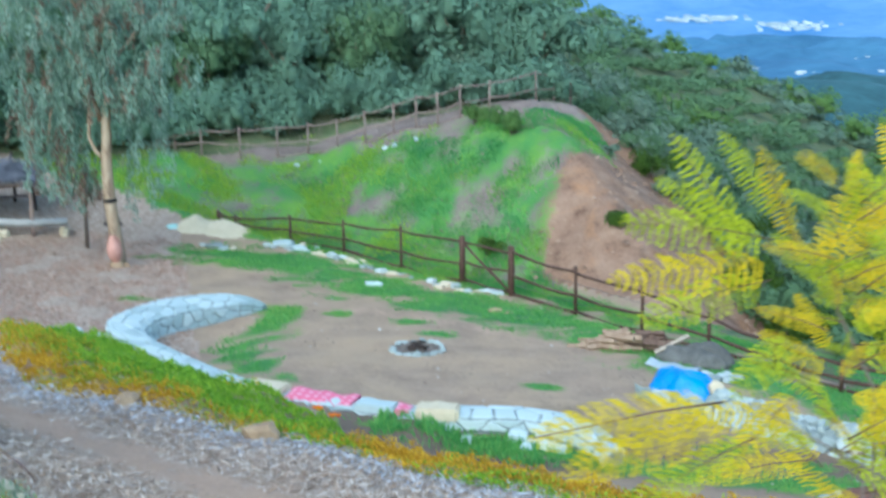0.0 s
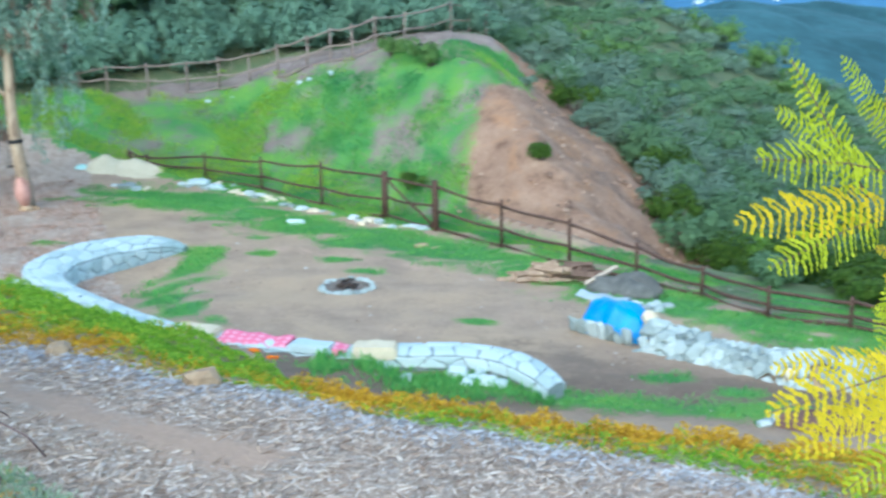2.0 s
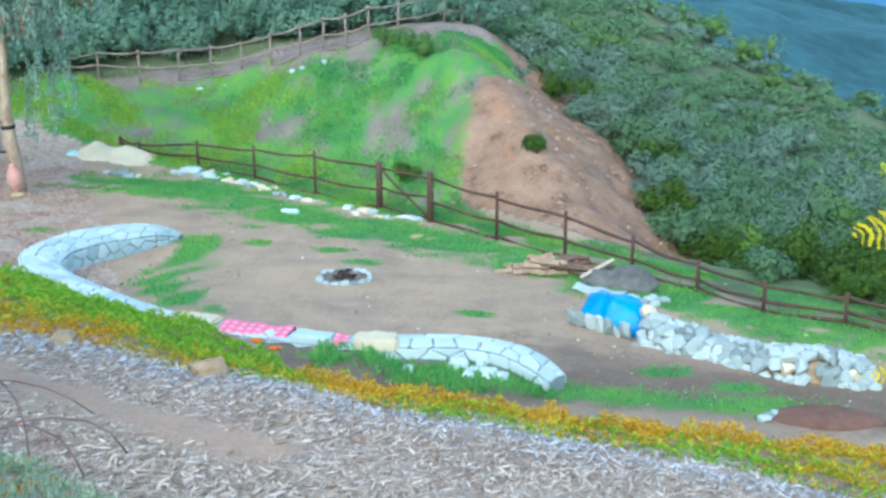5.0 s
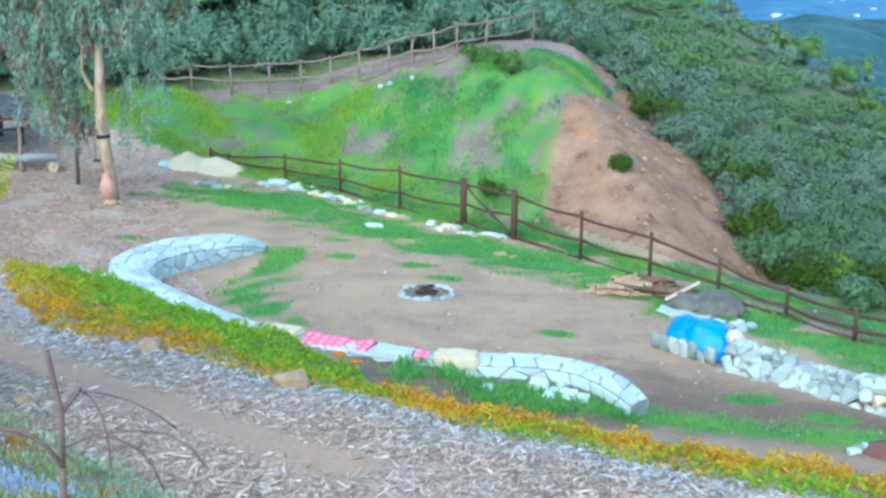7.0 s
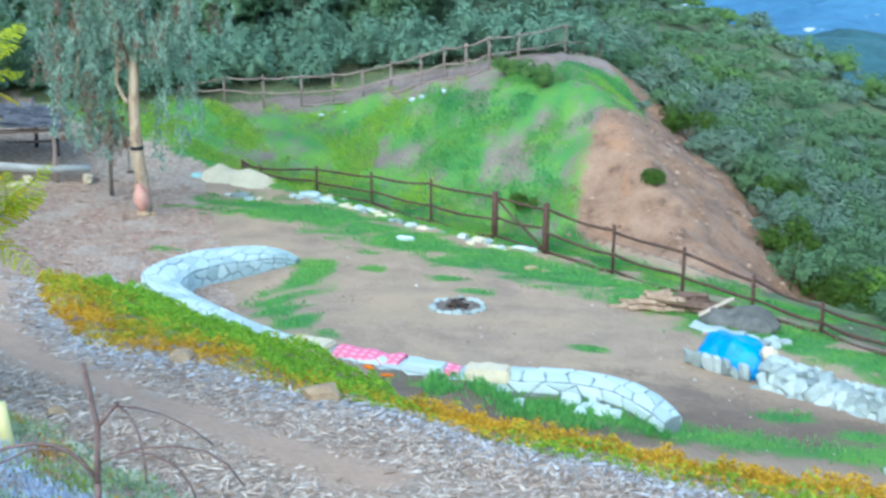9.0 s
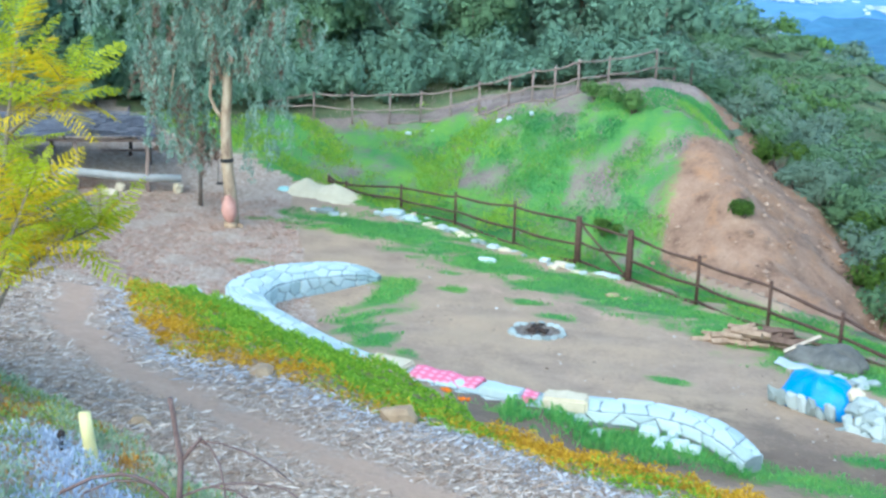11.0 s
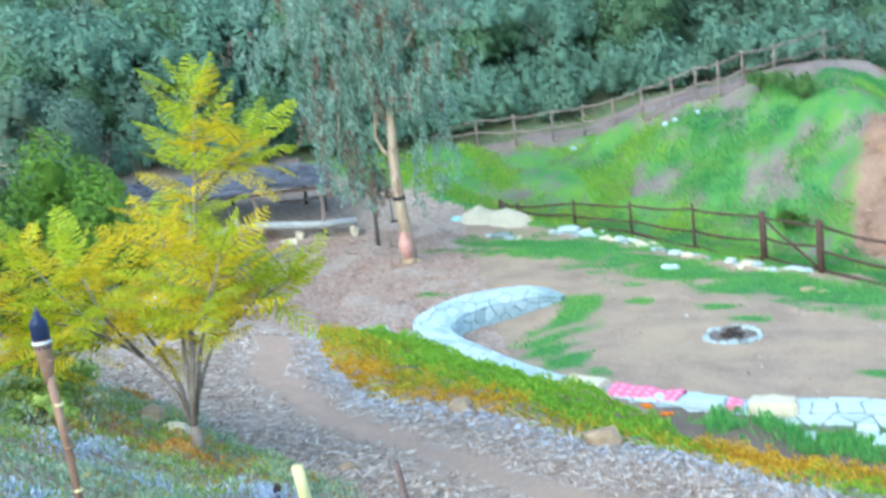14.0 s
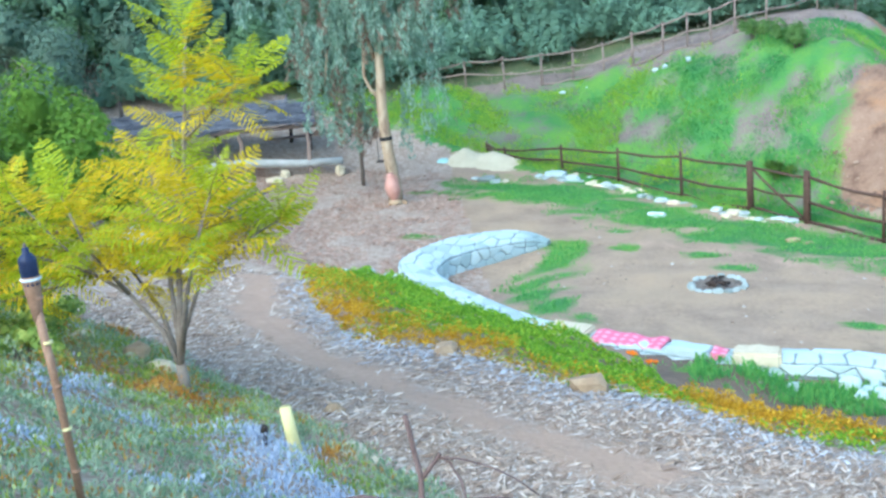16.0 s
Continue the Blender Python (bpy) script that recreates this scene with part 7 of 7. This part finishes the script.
# poppies in the ice plant
M_POPPY = leaf_material("orange_petal", (0.75, 0.12, 0.01), (0.85, 0.2, 0.01), (0.9, 0.28, 0.02), 3, 0.3)
for i, (x, y, s) in enumerate(((-2.36, 14.2, 0.9), (-2.30, 14.12, 0.75), (-2.07, 13.8, 0.8), (-2.0, 13.86, 0.6))):
    pop = empty("poppy", x, y, ground_z(x, y) + 0.1)
    tagged(pop, "bright orange poppy flower in the grass", "flower", "orange poppies")
    bar("stem", [(0, 0, -0.12), (0.01, 0, 0.0), (0, 0, 0.1)], [0.004] * 3, M_BLADE, pop, sides=4)
    for j in range(5):
        a = j * 1.257
        c, t = math.cos(a), math.sin(a)
        v = [(0, 0, 0.1), (0.05 * s * c - 0.035 * s * t, 0.05 * s * t + 0.035 * s * c, 0.14), (0.085 * s * c, 0.085 * s * t, 0.15), (0.05 * s * c + 0.035 * s * t, 0.05 * s * t - 0.035 * s * c, 0.14)]
        link_mesh("petal", v, [(0, 1, 2, 3)], M_POPPY, pop)

# red-brown planting mound ringed with pale stones at the foot of the bank
M_REDEARTH = simple("red_earth", (0.11, 0.058, 0.042), (0.24, 0.13, 0.095), 5, 0.95, 0.05)
heap("earth_mound", 1.5, 0.75, 0.16, pose(5.0, 13.3, ground_z(5.0, 13.3) - 0.02, 0, 0, -8), M_REDEARTH, "low mound of reddish earth by the bank", "earth mound", 33, 0.03, 2.0)
for i in range(7):
    x, y = 4.2 + 0.022 * i * i + 0.06 * i, 13.2 + 0.42 * math.sin(i * 0.26)
    tagged(rock("stone", M_FIELD, 0.19, 0.14, 0.10, 940 + i, pose(x, y, ground_z(x, y) - 0.02, 0, 0, i * 33)), "pale stone edging the earth mound", "stone", "stones round the earth mound")

# ---- distance: valley, ridges and a far town, their haze painted in ----
def far_haze_material(name, a, b, haze_glow_a, haze_glow_b, scale, power):
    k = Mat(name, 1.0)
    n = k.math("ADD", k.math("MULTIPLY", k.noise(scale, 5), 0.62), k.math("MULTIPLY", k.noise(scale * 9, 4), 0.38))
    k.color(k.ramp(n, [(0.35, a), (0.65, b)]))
    # emission paints the blue haze of distance; the land itself is unlit
    k.link(k.ramp(n, [(0.4, haze_glow_a), (0.6, haze_glow_b)]), k.b.inputs["Emission Color"])
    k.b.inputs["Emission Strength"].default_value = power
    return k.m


def far_sheet(name, r0, r1, n, base, swell, seed, mat, az0=-12.0, az1=70.0):
    rr, az = np.linspace(r0, r1, n), np.radians(np.linspace(az0, az1, 240))
    Aa, R2 = np.meshgrid(az, rr)
    x, y = R2 * np.sin(Aa), R2 * np.cos(Aa)
    z = base(R2)
    for i in range(n):
        for j in range(240):
            p = Vector((x[i, j] / 330, y[i, j] / 330, seed))
            rise = 0.6 - 1.6 * abs(noise.noise(p)) + 0.4 * noise.noise(p * 2.3) + 0.2 * noise.noise(p * 5.1)
            z[i, j] += swell * rise * math.sin(math.pi * i / (n - 1)) if 0 < i < n - 1 else 0
    v = np.stack([x, y, z], -1).reshape(-1, 3)
    f = [(i * 240 + j, i * 240 + j + 1, (i + 1) * 240 + j + 1, (i + 1) * 240 + j) for i in range(n - 1) for j in range(239)]
    ob = link_mesh(name, v, f, mat, smooth=True)
    return tagged(ob, "far hills and haze band beyond the ridge, blue haze painted in", "backdrop", kind="structure")


# each farther sheet carries more blue haze in its colour and glow
M_FAR1 = far_haze_material("hazed_wooded_hills", (0.02, 0.05, 0.05), (0.04, 0.08, 0.07), (0.0, 0.009, 0.02), (0.010, 0.04, 0.072), 0.012, 1.0)
M_FAR2 = far_haze_material("hazed_valley_floor", (0.03, 0.07, 0.09), (0.06, 0.11, 0.12), (0.008, 0.04, 0.12), (0.016, 0.075, 0.19), 0.004, 1.0)
M_FAR3 = far_haze_material("hazed_far_range", (0.06, 0.10, 0.14), (0.10, 0.13, 0.16), (0.02, 0.09, 0.26), (0.035, 0.12, 0.28), 0.002, 1.0)
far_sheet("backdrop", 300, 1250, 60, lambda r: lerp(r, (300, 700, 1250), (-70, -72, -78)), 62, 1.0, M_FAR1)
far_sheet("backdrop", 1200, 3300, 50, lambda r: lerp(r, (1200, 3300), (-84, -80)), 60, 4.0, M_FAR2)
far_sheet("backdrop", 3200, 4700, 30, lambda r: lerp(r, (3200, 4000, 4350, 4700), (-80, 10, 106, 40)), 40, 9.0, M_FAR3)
# added raised strip; its cyan glow stands in for haze above the hills
M_FAR4 = far_haze_material("haze_band", (0.10, 0.16, 0.18), (0.12, 0.18, 0.20), (0.012, 0.155, 0.19), (0.018, 0.175, 0.205), 0.001, 1.0)
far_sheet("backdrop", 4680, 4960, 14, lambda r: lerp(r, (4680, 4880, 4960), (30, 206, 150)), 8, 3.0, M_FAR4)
k = Mat("far_town_wall_glow", 0.9)
k.color(k.ramp(k.island(), [(0.0, (0.2, 0.26, 0.3)), (1.0, (0.42, 0.46, 0.48))]))
# walls given a faint bluish glow of their own; no lamps here
k.b.inputs["Emission Color"].default_value = (0.5, 0.75, 0.85, 1)
k.b.inputs["Emission Strength"].default_value = 0.06
verts, faces = [], []
rnd = random.Random(71)
for az, r, sa, sr, n in ((7.4, 3600, 2.2, 60, 70), (11.6, 3400, 1.5, 90, 60), (7.2, 2300, 1.6, 260, 60), (16.0, 1900, 2.2, 200, 110), (12.2, 2500, 1.2, 200, 40), (10.0, 1650, 0.7, 60, 14), (22.0, 2100, 2.0, 260, 60), (5.2, 1900, 0.8, 120, 22), (12.6, 1500, 0.6, 50, 10), (28, 2200, 3, 300, 50)):
    for i in range(n):
        a, q = radians(az + rnd.gauss(0, sa * 0.5)), r + rnd.gauss(0, sr * 0.5)
        x, y, w, h = q * math.sin(a), q * math.cos(a), rnd.uniform(4, 10), rnd.uniform(2, 4)
        z = -85 + rnd.uniform(5, 16) if q < 3100 else lerp(q, (3200, 4000), (-80, 10)) + rnd.uniform(14, 24)
        w, h = (w, h) if q < 3100 else (w * 2, h * 2.2)
        b = len(verts)
        verts += [(x + dx * w, y + dy * 6, z + dz * h) for dz in (0, 1) for dx, dy in ((-0.5, -1), (0.5, -1), (0.5, 1), (-0.5, 1))]
        faces += [(b + 3, b + 2, b + 1, b), (b + 4, b + 5, b + 6, b + 7), (b, b + 1, b + 5, b + 4), (b + 1, b + 2, b + 6, b + 5), (b + 2, b + 3, b + 7, b + 6), (b + 3, b, b + 4, b + 7)]
tagged(link_mesh("far_town", verts, faces, k.m), "pale buildings of a town far down the valley", "town", kind="stuff")
